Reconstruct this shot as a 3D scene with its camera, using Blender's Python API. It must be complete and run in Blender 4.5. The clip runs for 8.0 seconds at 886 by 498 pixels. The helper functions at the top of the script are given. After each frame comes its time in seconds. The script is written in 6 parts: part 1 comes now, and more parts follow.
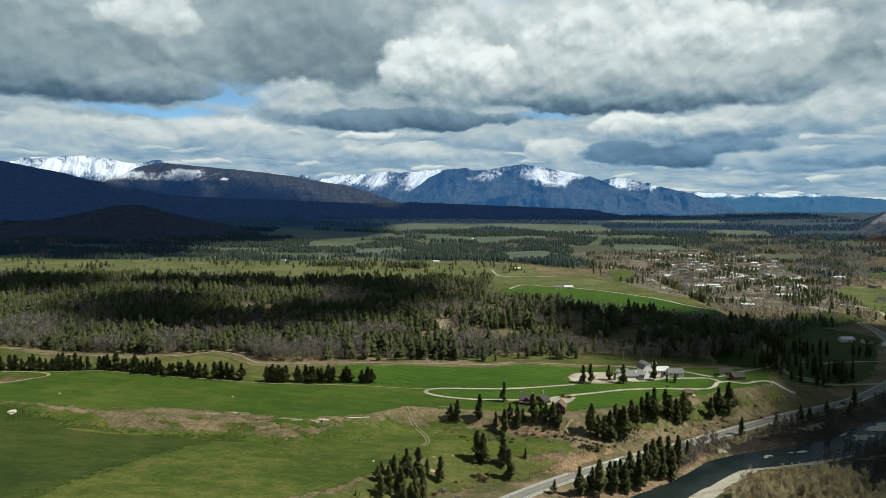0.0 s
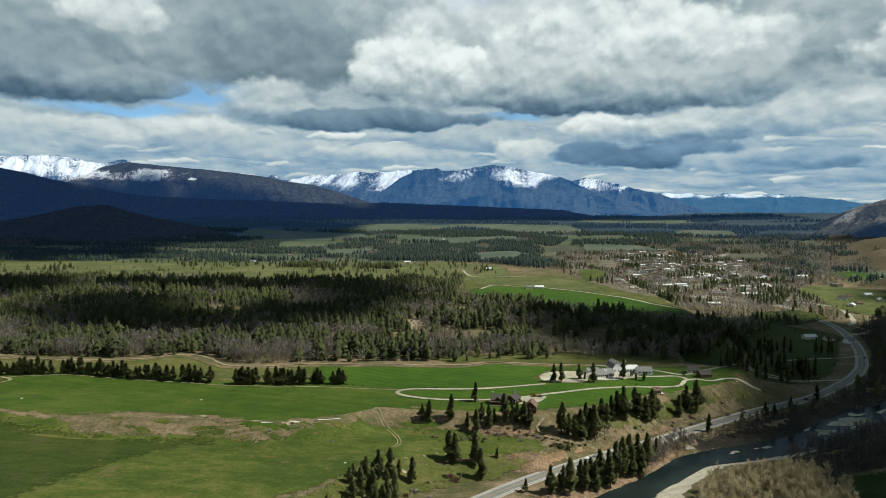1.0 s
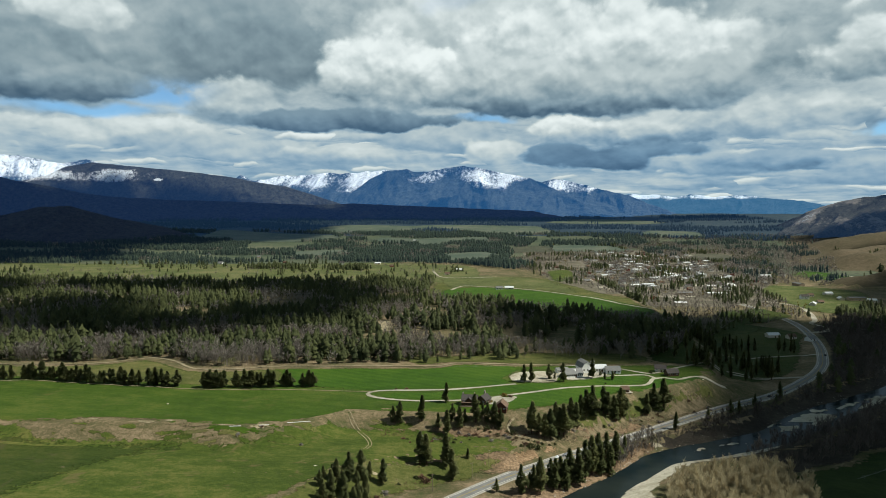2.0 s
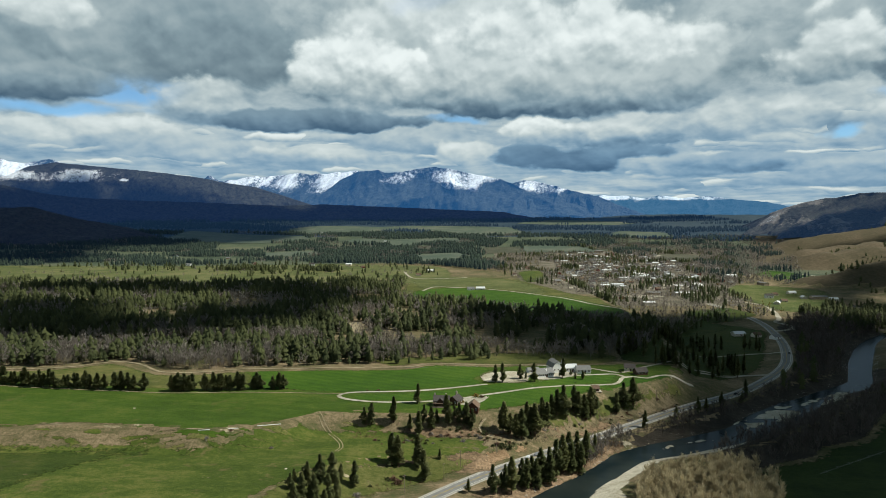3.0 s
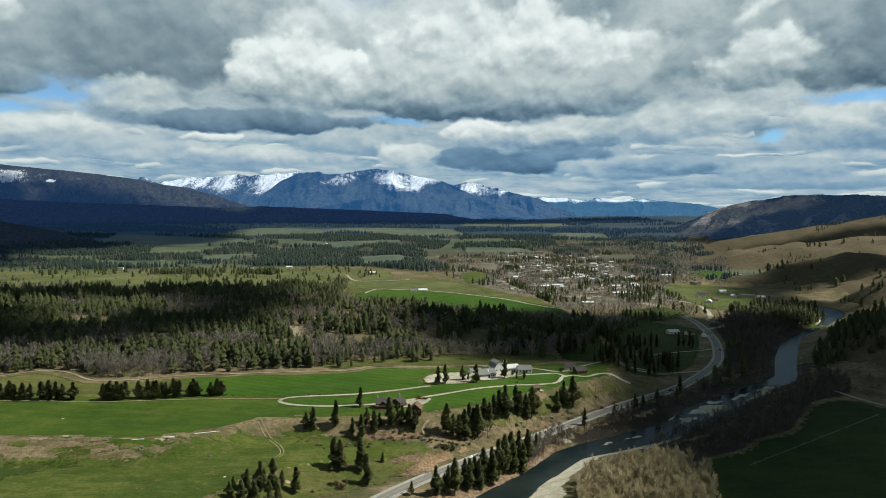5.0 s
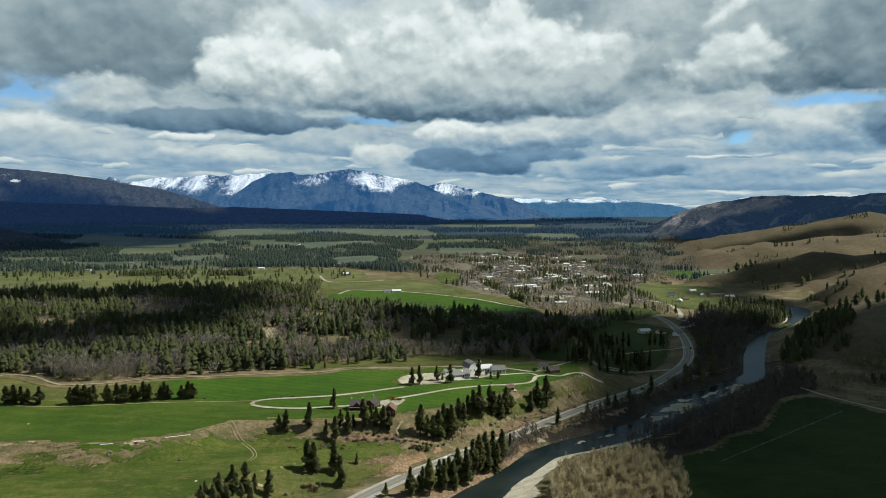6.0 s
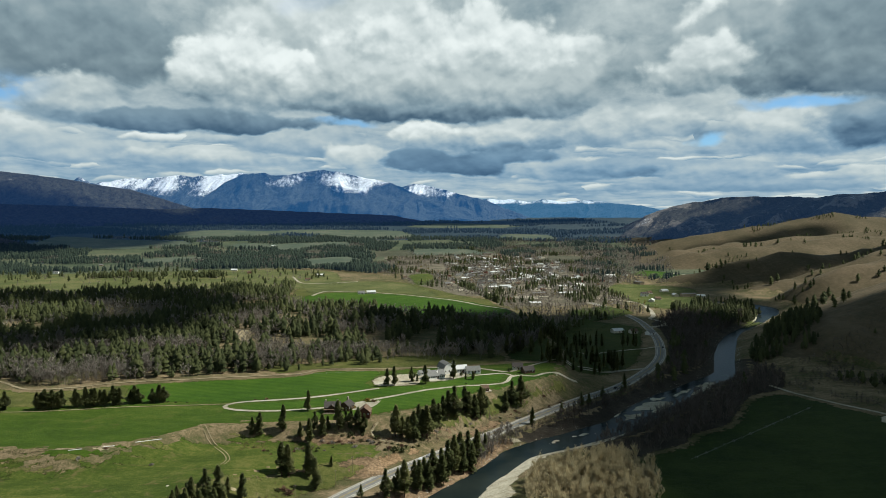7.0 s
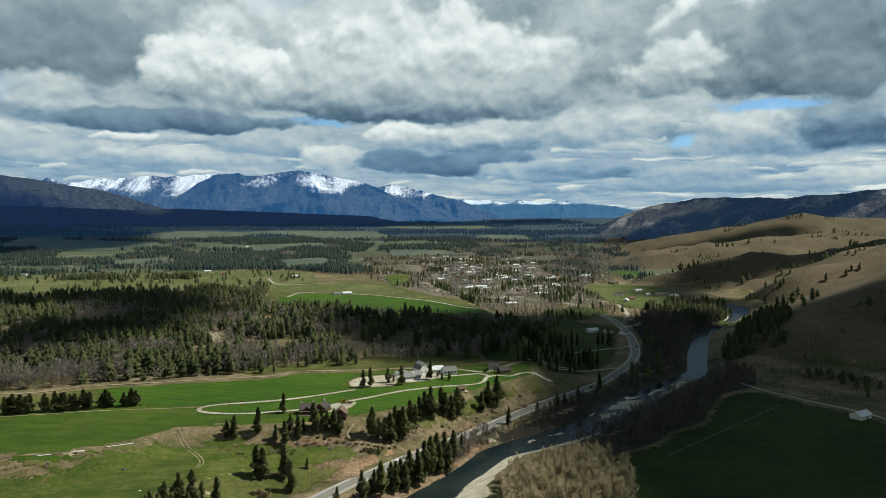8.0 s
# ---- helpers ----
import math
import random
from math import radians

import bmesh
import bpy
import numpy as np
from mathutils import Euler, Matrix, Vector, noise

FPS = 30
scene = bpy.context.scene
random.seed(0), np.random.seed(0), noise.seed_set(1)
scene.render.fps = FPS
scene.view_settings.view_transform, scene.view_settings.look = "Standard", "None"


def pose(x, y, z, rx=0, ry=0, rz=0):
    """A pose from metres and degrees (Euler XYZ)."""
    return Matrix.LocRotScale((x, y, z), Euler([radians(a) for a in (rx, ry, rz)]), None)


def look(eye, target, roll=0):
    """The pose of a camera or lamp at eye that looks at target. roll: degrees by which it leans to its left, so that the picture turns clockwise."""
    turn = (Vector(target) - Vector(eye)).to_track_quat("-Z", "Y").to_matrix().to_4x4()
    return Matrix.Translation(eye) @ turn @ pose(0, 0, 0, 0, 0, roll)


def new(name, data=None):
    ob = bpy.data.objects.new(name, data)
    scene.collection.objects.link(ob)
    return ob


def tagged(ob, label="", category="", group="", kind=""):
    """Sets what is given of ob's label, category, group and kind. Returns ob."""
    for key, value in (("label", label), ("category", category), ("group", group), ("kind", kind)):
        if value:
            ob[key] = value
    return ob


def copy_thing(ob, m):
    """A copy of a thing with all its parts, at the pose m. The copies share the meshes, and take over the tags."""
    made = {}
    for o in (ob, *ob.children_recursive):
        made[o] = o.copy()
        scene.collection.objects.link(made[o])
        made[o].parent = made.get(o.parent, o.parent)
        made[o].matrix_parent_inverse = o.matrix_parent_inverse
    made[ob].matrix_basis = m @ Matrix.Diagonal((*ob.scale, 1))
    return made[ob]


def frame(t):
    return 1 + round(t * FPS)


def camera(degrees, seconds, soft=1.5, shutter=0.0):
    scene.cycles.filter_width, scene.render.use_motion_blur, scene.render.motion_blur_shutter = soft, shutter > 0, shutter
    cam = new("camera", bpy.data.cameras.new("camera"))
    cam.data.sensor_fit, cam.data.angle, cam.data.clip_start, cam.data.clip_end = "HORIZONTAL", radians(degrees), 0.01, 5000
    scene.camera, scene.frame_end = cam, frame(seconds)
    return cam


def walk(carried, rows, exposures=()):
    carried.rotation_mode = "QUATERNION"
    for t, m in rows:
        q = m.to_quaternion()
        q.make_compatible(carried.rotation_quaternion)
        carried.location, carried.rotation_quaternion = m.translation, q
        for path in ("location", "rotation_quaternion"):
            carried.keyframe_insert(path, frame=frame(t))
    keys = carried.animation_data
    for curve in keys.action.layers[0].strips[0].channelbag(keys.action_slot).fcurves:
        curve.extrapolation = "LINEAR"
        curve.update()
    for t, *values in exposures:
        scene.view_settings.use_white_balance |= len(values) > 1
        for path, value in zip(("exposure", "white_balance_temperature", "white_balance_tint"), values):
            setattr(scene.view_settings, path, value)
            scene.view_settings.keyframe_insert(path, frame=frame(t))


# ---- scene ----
# ---------- camera: it hovers on one spot and pans to the right ----------
cam = camera(65.0, 8.0, soft=0.6)
EYE = 165.0
TURNS = [  # seconds, heading, pitch, roll
    (0.0, 8.391, -3.437, 0.0), (0.5, 7.243, -3.425, 0.0), (1.0, 6.024, -3.403, 0.0), (1.5, 4.781, -3.363, 0.0), (3.0, 1.213, -3.244, 0.0),
    (3.5, 0.0, -3.205, 0.0), (4.0, -1.217, -3.166, 0.004), (4.5, -2.422, -3.118, 0.01), (6.0, -5.72, -3.035, 0.03), (6.5, -6.800, -3.004, 0.05),
    (7.0, -7.814, -2.960, 0.065), (7.5, -8.789, -2.922, 0.075), (8.0, -9.787, -2.904, 0.08),
]
walk(cam, [(t, pose(0, 0, EYE, 90 + pitch, roll, heading)) for t, heading, pitch, roll in TURNS],
     exposures=[(0.0, 0.0, 6250, 3.0), (8.0, 0.0, 6250, 3.0)])

# ---------- node helpers ----------
class Nodes:
    """Short hand for building a node tree."""
    def __init__(self, tree):
        self.tree = tree
        tree.nodes.clear()

    def add(self, kind, ins=None, **props):
        n = self.tree.nodes.new(kind)
        for k, v in props.items():
            setattr(n, k, v)
        for k, v in (ins or {}).items():
            self.put(n.inputs[k], v)
        return n

    def put(self, socket, v):
        if isinstance(v, bpy.types.NodeSocket):
            self.tree.links.new(v, socket)
        else:
            socket.default_value = v

    def m(self, op, a, b=0.0, c=0.0, clamp=False):
        n = self.tree.nodes.new("ShaderNodeMath")
        n.operation, n.use_clamp = op, clamp
        for i, v in enumerate((a, b, c)):
            self.put(n.inputs[i], v)
        return n.outputs[0]

    def xyz(self, x, y, z):
        return self.add("ShaderNodeCombineXYZ", {0: x, 1: y, 2: z}).outputs[0]

    def step(self, v, lo, hi):
        return self.add("ShaderNodeMapRange", {"Value": v, "From Min": lo, "From Max": hi},
                        interpolation_type="SMOOTHSTEP").outputs[0]

    def mix(self, f, a, b):
        n = self.add("ShaderNodeMix", data_type="RGBA")
        self.put(n.inputs[0], f), self.put(n.inputs[6], a), self.put(n.inputs[7], b)
        return n.outputs[2]

    def mixf(self, f, a, b):
        n = self.add("ShaderNodeMix", data_type="FLOAT")
        self.put(n.inputs[0], f), self.put(n.inputs[2], a), self.put(n.inputs[3], b)
        return n.outputs[0]

    def noise(self, vec, scale, detail=4.0, rough=0.55, out=0, dist=0.0):
        return self.add("ShaderNodeTexNoise", {"Vector": vec, "Scale": scale, "Detail": detail, "Roughness": rough,
                                               "Distortion": dist}).outputs[out]

    def ramp(self, v, stops):
        n = self.add("ShaderNodeValToRGB", {0: v})
        e = n.color_ramp.elements
        while len(e) < len(stops):
            e.new(0.5)
        for el, (p, c) in zip(e, stops):
            el.position, el.color = p, (*c, 1)
        return n.outputs[0]


# ---------- world: broken cumulus over blue sky ----------
SUN_AZ, SUN_EL = 98.0, 50.0     # degrees to the right of straight ahead, and up

# cloud banks: bearing, elevation, half width, half height, brightness at the top and at the base; gaps: bearing, elevation, half sizes
FAR_BANKS = [
    (-28.5, 5.8, 7.4, 1.6, 0.66, 0.44), (-38.6, 5.0, 4.2, 1.9, 0.6, 0.44), (-20.1, 4.6, 7.9, 1.2, 0.56, 0.4), (-10.3, 4.1, 7.0, 0.9, 0.6, 0.4),
    (-3.0, 5.5, 6.5, 1.4, 0.56, 0.36), (0.7, 4.5, 2.8, 1.2, 0.64, 0.42), (5.8, 4.3, 3.6, 1.1, 0.30, 0.20), (9.2, 3.8, 4.4, 1.3, 0.25, 0.17), (13.0, 4.5, 3.6, 0.9, 0.32, 0.20), (18.6, 3.1, 4.7, 1.2, 0.52, 0.26),
    (24.0, 3.4, 7.0, 1.0, 0.46, 0.24), (29.7, 2.8, 5.6, 1.3, 0.52, 0.28), (6.7, 6.4, 3.7, 1.8, 0.8, 0.3), (13.9, 6.0, 5.4, 1.7, 0.64, 0.19),
    (20.8, 6.4, 3.5, 2.0, 0.62, 0.3), (25.5, 7.1, 2.8, 1.5, 0.66, 0.34), (34.1, 5.6, 5.4, 2.4, 0.64, 0.26), (39.9, 6.3, 3.7, 3.0, 0.42, 0.1),
    (40.2, 2.7, 4.2, 0.7, 0.64, 0.42), (30.4, 2.0, 10.2, 0.7, 0.44, 0.28),
]
NEAR_BANKS = [
    (-34.9, 12.4, 19.6, 5.6, 0.44, 0.26), (-36.8, 9.1, 9.8, 2.4, 0.36, 0.11), (-30.0, 9.2, 5.1, 1.6, 0.4, 0.16), (-30.5, 14.3, 4.2, 1.9, 0.72, 0.44),
    (-19.2, 12.7, 6.5, 5.6, 0.36, 0.22), (-19.9, 7.8, 4.0, 2.1, 0.62, 0.2), (-11.3, 7.1, 10.2, 1.2, 0.3, 0.14), (1.4, 14.0, 12.1, 3.7, 0.66, 0.46),
    (10.1, 11.7, 12.1, 4.7, 0.76, 0.3), (4.1, 8.7, 11.2, 2.0, 0.34, 0.13), (8.4, 9.0, 7.9, 2.4, 0.56, 0.12), (-0.3, 9.8, 5.1, 2.7, 0.64, 0.17),
    (-8.3, 10.1, 5.4, 3.9, 0.78, 0.19), (-4.5, 10.8, 2.7, 2.0, 0.84, 0.4), (5.0, 10.0, 3.5, 2.0, 0.62, 0.24), (17.4, 8.9, 3.7, 2.9, 0.54, 0.18),
    (30.6, 13.4, 5.6, 3.3, 0.8, 0.44), (36.0, 11.5, 14.0, 4.4, 0.46, 0.14), (27.6, 10.6, 3.5, 2.8, 0.72, 0.2), (40.3, 12.4, 7.4, 6.1, 0.36, 0.2),
]
GAPS = [
    (-24.9, 8.9, 4.9, 1.5), (-30.2, 7.4, 7.0, 0.6), (-3.0, 16.2, 3.3, 1.0), (35.2, 8.1, 4.4, 0.5), (28.5, 5.8, 1.7, 0.6), (-0.5, 7.2, 2.8, 0.4),
]

world = bpy.data.worlds.new("sky")
scene.world = world
world.use_nodes = True
N = Nodes(world.node_tree)
direction = N.add("ShaderNodeTexCoord").outputs["Generated"]
d = N.add("ShaderNodeSeparateXYZ", {0: direction}).outputs
az = N.m("DEGREES", N.m("ARCTAN2", d[0], d[1]))
el = N.m("DEGREES", N.m("ARCSINE", d[2]))
rise = N.m("MAXIMUM", el, 0.0)
tall = N.m("ADD", N.m("MULTIPLY", rise, 0.35), N.m("MULTIPLY", 4.5, N.m("LOGARITHM", N.m("ADD", 1.0, N.m("DIVIDE", rise, 3.0)), 2.718)))
plane = N.xyz(N.m("MULTIPLY", az, 0.55), tall, 0.0)


def offset(at, dx, dy):
    return N.add("ShaderNodeVectorMath", {0: at, 1: (dx, dy, 0.0)}, operation="ADD").outputs[0]


def billow(at):
    """Rounded lobes of a few sizes: low at a lobe's middle, high in the creases."""
    bent = N.add("ShaderNodeVectorMath", {0: N.noise(at, 0.55, 3, 0.5, 1), 1: (1.5, 1.5, 0)}, operation="MULTIPLY").outputs[0]
    at = N.add("ShaderNodeVectorMath", {0: at, 1: bent}, operation="ADD").outputs[0]
    n = N.add("ShaderNodeTexVoronoi", {"Vector": at, "Scale": 0.42, "Detail": 2.6, "Roughness": 0.46, "Lacunarity": 2.2, "Smoothness": 0.75},
              feature="SMOOTH_F1", voronoi_dimensions="2D", normalize=True)
    return n.outputs["Distance"]


puff = billow(plane)
above = billow(offset(plane, 0.12, 0.40))
lump_a = N.noise(plane, 0.30, 4, 0.5)
lump_b = N.noise(offset(plane, 0.2, 0.6), 0.30, 4, 0.5)
fine_a = N.noise(plane, 1.5, 3, 0.5)
fine_b = N.noise(offset(plane, 0.04, 0.14), 1.5, 3, 0.5)
relief = N.m("ADD", N.m("MULTIPLY", N.m("SUBTRACT", above, puff), 0.85), N.m("ADD", N.m("MULTIPLY", N.m("SUBTRACT", lump_a, lump_b), 0.7), N.m("MULTIPLY", N.m("SUBTRACT", fine_a, fine_b), 0.14)))
swirl = N.add("ShaderNodeSeparateXYZ", {0: N.noise(plane, 0.30, 4, 0.55, 1)}).outputs
az_w = N.m("ADD", az, N.m("MULTIPLY", N.m("SUBTRACT", swirl[0], 0.5), 6.0))
el_w = N.m("ADD", el, N.m("MULTIPLY", N.m("SUBTRACT", swirl[1], 0.5), N.m("MULTIPLY_ADD", rise, 0.16, 0.9)))
fray = N.noise(plane, 1.6, 5, 0.6)
edge = N.m("ADD", N.m("MULTIPLY", N.m("SUBTRACT", puff, 0.3), 1.1), N.m("MULTIPLY", N.m("SUBTRACT", fray, 0.5), 0.30))


def bank_mask(a0, e0, w, h, soft, base):
    q = N.m("DIVIDE", N.m("SUBTRACT", az_w, a0), w)
    s = N.m("DIVIDE", N.m("SUBTRACT", el_w, e0), h)
    s2 = N.m("MAXIMUM", s, N.m("MULTIPLY", s, -base))
    r = N.m("SQRT", N.m("ADD", N.m("MULTIPLY", q, q), N.m("MULTIPLY", s2, s2)))
    return N.step(N.m("ADD", r, edge), 1.08, 1.08 - soft), s


# layered cloud behind the banks: drawn-out bands that grow thinner towards the horizon
level = N.m("MULTIPLY", 3.2, N.m("LOGARITHM", N.m("ADD", 1.0, rise), 2.718))
band = N.noise(N.xyz(N.m("MULTIPLY", az, 0.13), N.m("ADD", level, N.m("MULTIPLY", swirl[1], 0.6)), 0.0), 1.0, 5, 0.6)
light = N.add("ShaderNodeMapRange", {"Value": band, "From Min": 0.32, "From Max": 0.66, "To Min": 0.32, "To Max": 0.56}).outputs[0]
light = N.m("ADD", light, N.m("MULTIPLY", relief, 0.45))
# small flat-based cumulus in rows towards the horizon: size across and up, shift, brightness
for wide, high_, shift, bright in ((0.34, 1.0, 3.1, 0.64), (0.20, 0.56, 11.7, 0.70)):
    at = N.xyz(N.m("MULTIPLY", N.m("ADD", az, N.m("MULTIPLY", swirl[0], 5.0)), wide), N.m("ADD", N.m("MULTIPLY", N.m("ADD", el, N.m("MULTIPLY", swirl[1], 1.6)), high_), shift), 0.0)
    cell = N.add("ShaderNodeTexVoronoi", {"Vector": at, "Scale": 1.0, "Randomness": 1.0}, feature="F1", voronoi_dimensions="2D")
    off = N.add("ShaderNodeSeparateXYZ", {0: N.add("ShaderNodeVectorMath", {0: at, 1: cell.outputs["Position"]}, operation="SUBTRACT").outputs[0]}).outputs
    luck = N.add("ShaderNodeSeparateXYZ", {0: cell.outputs["Color"]}).outputs
    q, s = N.m("DIVIDE", off[0], 0.50), N.m("DIVIDE", off[1], 0.32)
    s2 = N.m("MAXIMUM", s, N.m("MULTIPLY", s, -2.2))
    r = N.m("ADD", N.m("SQRT", N.m("ADD", N.m("MULTIPLY", q, q), N.m("MULTIPLY", s2, s2))), N.m("MULTIPLY", edge, 1.3))
    over = N.m("MULTIPLY", N.step(r, 1.0, 0.66), N.m("MULTIPLY", N.step(el, 8.0, 5.5), N.step(luck[0], 0.25, 0.40)))
    tone = N.step(N.m("ADD", s, N.m("MULTIPLY", relief, 1.6)), -0.7, 0.7)
    light = N.mixf(over, light, N.mixf(tone, N.mixf(luck[1], 0.24, 0.38), N.mixf(luck[2], bright * 0.85, bright * 1.12)))
clear = 0.0
for a0, e0, w, h in GAPS:
    mask, _ = bank_mask(a0, e0, w, h, 0.75, 1.0)
    clear = N.m("MAXIMUM", clear, mask)
for banks, fade, carve in ((FAR_BANKS, 0.34, 1.6), (NEAR_BANKS, 0.30, 1.7)):
    for a0, e0, w, h, top, low in banks:
        mask, s = bank_mask(a0, e0, w, h, fade, 1.5)
        tone = N.step(N.m("ADD", s, N.m("MULTIPLY", relief, carve)), -1.0, 0.75)
        value = N.m("MULTIPLY", N.mixf(tone, low, top), N.m("ADD", 0.95, N.m("MULTIPLY", relief, 0.75)))
        light = N.mixf(mask, light, value)
        if banks is NEAR_BANKS:
            clear = N.m("MULTIPLY", clear, N.m("SUBTRACT", 1.0, N.m("MULTIPLY", mask, 0.8)))
# overhead the cloud is thick and grey
high = N.step(el, 17.0, 34.0)
light = N.mixf(high, light, N.m("ADD", 0.056, N.m("MULTIPLY", lump_a, 0.10)))
light = N.m("MULTIPLY", light, N.m("ADD", 0.92, N.m("MULTIPLY", N.noise(plane, 1.1, 5, 0.5), 0.16)))
cloud = N.ramp(light, [(0.0, (0.022, 0.040, 0.064)), (0.14, (0.082, 0.130, 0.176)), (0.32, (0.255, 0.325, 0.365)),
                       (0.55, (0.52, 0.57, 0.58)), (0.78, (0.86, 0.88, 0.87)), (1.0, (0.98, 0.99, 0.98))])
low_air = N.m("MULTIPLY", N.m("SUBTRACT", 1.0, N.step(el, 3.0, 11.0)), N.m("SUBTRACT", 1.0, N.step(light, 0.25, 0.65)))
cloud = N.add("ShaderNodeVectorMath", {0: cloud, 1: N.mix(low_air, (1, 1, 1, 1), (0.74, 0.95, 1.22, 1))}, operation="MULTIPLY").outputs[0]
sky = N.add("ShaderNodeTexSky", sky_type="NISHITA", sun_disc=False, sun_elevation=radians(SUN_EL),
            sun_rotation=radians(SUN_AZ), altitude=1100.0, air_density=1.0, dust_density=0.6)
blue = N.add("ShaderNodeVectorMath", {0: sky.outputs[0], 1: (0.075, 0.105, 0.13)}, operation="MULTIPLY").outputs[0]
shade = N.mix(N.m("MULTIPLY", clear, 0.85), cloud, blue)
back = N.add("ShaderNodeBackground", {"Color": shade, "Strength": 1.0})
N.add("ShaderNodeOutputWorld", {"Surface": back.outputs[0]})

# ---------- the sun ----------
lamp = bpy.data.lights.new("sun", "SUN")
lamp.energy, lamp.angle, lamp.color = 5.0, radians(2.0), (1.0, 0.95, 0.86)
sun = new("sun", lamp)
SUN_DIR = Vector((math.sin(radians(SUN_AZ)) * math.cos(radians(SUN_EL)), math.cos(radians(SUN_AZ)) * math.cos(radians(SUN_EL)), math.sin(radians(SUN_EL))))
sun.matrix_world = look(SUN_DIR * 3000, (0, 0, 0))
# ---------- materials ----------
def material(name, build, rough=0.9):
    mat = bpy.data.materials.new(name)
    mat.use_nodes = True
    k = Nodes(mat.node_tree)
    out = k.add("ShaderNodeOutputMaterial")
    b = k.add("ShaderNodeBsdfPrincipled", {"Roughness": rough})
    b.inputs["Specular IOR Level"].default_value = 0.15
    k.bsdf, k.out = b, out
    k.tree.links.new(b.outputs[0], out.inputs[0])
    k.pos = k.add("ShaderNodeNewGeometry").outputs["Position"]
    build(k)
    return mat


def bump(k, height, strength, distance):
    n = k.add("ShaderNodeBump", {"Height": height, "Strength": strength, "Distance": distance})
    k.put(k.bsdf.inputs["Normal"], n.outputs[0])


def grass(name, low, mid, high, patch=0.012, fine=0.35, stripes=None, amount=0.5, spots=None, haze_glow=None):
    """Grass or soil: patches of tens of metres, tufts, fine mottling, drifts along the slope, and thin or dry spots."""
    def build(k):
        p = k.noise(k.pos, patch, 7, 0.66)
        f = k.noise(k.pos, fine, 6, 0.75)
        s = k.add("ShaderNodeSeparateXYZ", {0: k.pos}).outputs
        g = k.noise(k.xyz(k.m("MULTIPLY", s[0], patch * 3), k.m("MULTIPLY", s[1], patch * 10), 0.0), 1.0, 5, 0.65, dist=0.8)
        v = k.m("ADD", k.m("MULTIPLY", p, 0.5), k.m("ADD", k.m("MULTIPLY", f, amount * 0.55), k.m("MULTIPLY", g, amount * 0.5)))
        v = k.m("ADD", k.m("MULTIPLY", k.m("SUBTRACT", v, 0.25 + amount * 0.525), 2.8), 0.5)
        if stripes:
            turn, gap, power = stripes
            u = k.m("ADD", k.m("MULTIPLY", s[0], math.cos(radians(turn))), k.m("MULTIPLY", s[1], math.sin(radians(turn))))
            w = k.m("SINE", k.m("ADD", k.m("MULTIPLY", u, 6.283 / gap), k.m("MULTIPLY", p, 6.0)))
            v = k.m("ADD", v, k.m("MULTIPLY", w, power))
        speck = k.noise(k.pos, fine * 3.2, 3, 0.7)
        v = k.m("ADD", v, k.m("MULTIPLY", k.m("SUBTRACT", speck, 0.5), 0.75))
        color = k.ramp(v, [(0.25, low), (0.5, mid), (0.75, high)])
        if spots:
            q = k.noise(k.pos, patch * 4.5, 6, 0.7, dist=0.4)
            color = k.mix(k.m("MULTIPLY", k.step(q, 0.56, 0.70), 0.75), color, (*spots, 1))
        k.put(k.bsdf.inputs["Base Color"], color)
        bump(k, f, 0.8, 0.8)
        # the sheet grows thin and tufted towards its edge
        thin = k.add("ShaderNodeAttribute", attribute_name="thin").outputs["Fac"]
        tuft = k.noise(k.pos, min(0.5, max(0.12, fine * 0.6)), 5, 0.7)
        k.put(k.bsdf.inputs["Alpha"], k.m("SUBTRACT", 1.0, k.step(k.m("MULTIPLY", thin, k.m("ADD", 0.0, k.m("MULTIPLY", tuft, 2.0))), 0.78, 0.92)))
        if haze_glow:   # haze over far ground, put in as blue emission
            k.put(k.bsdf.inputs["Emission Color"], (*haze_glow, 1))
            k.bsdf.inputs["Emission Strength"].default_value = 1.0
    return material(name, build, 0.95)


def plain(name, color, rough=0.8, vary=0.25, scale=0.6, metal=0.0, spec=None):
    def build(k):
        n = k.noise(k.pos, scale, 5, 0.65)
        lo = tuple(c * (1 - vary) for c in color)
        hi = tuple(min(1, c * (1 + vary)) for c in color)
        r = k.add("ShaderNodeObjectInfo").outputs["Random"]
        k.put(k.bsdf.inputs["Base Color"], k.ramp(k.m("ADD", k.m("MULTIPLY", n, 0.8), k.m("MULTIPLY", r, 0.2)), [(0.3, lo), (0.7, hi)]))
        k.bsdf.inputs["Metallic"].default_value = metal
        if spec:
            k.bsdf.inputs["Specular IOR Level"].default_value = spec
        bump(k, n, 0.3, 0.1)
    return material(name, build, rough)


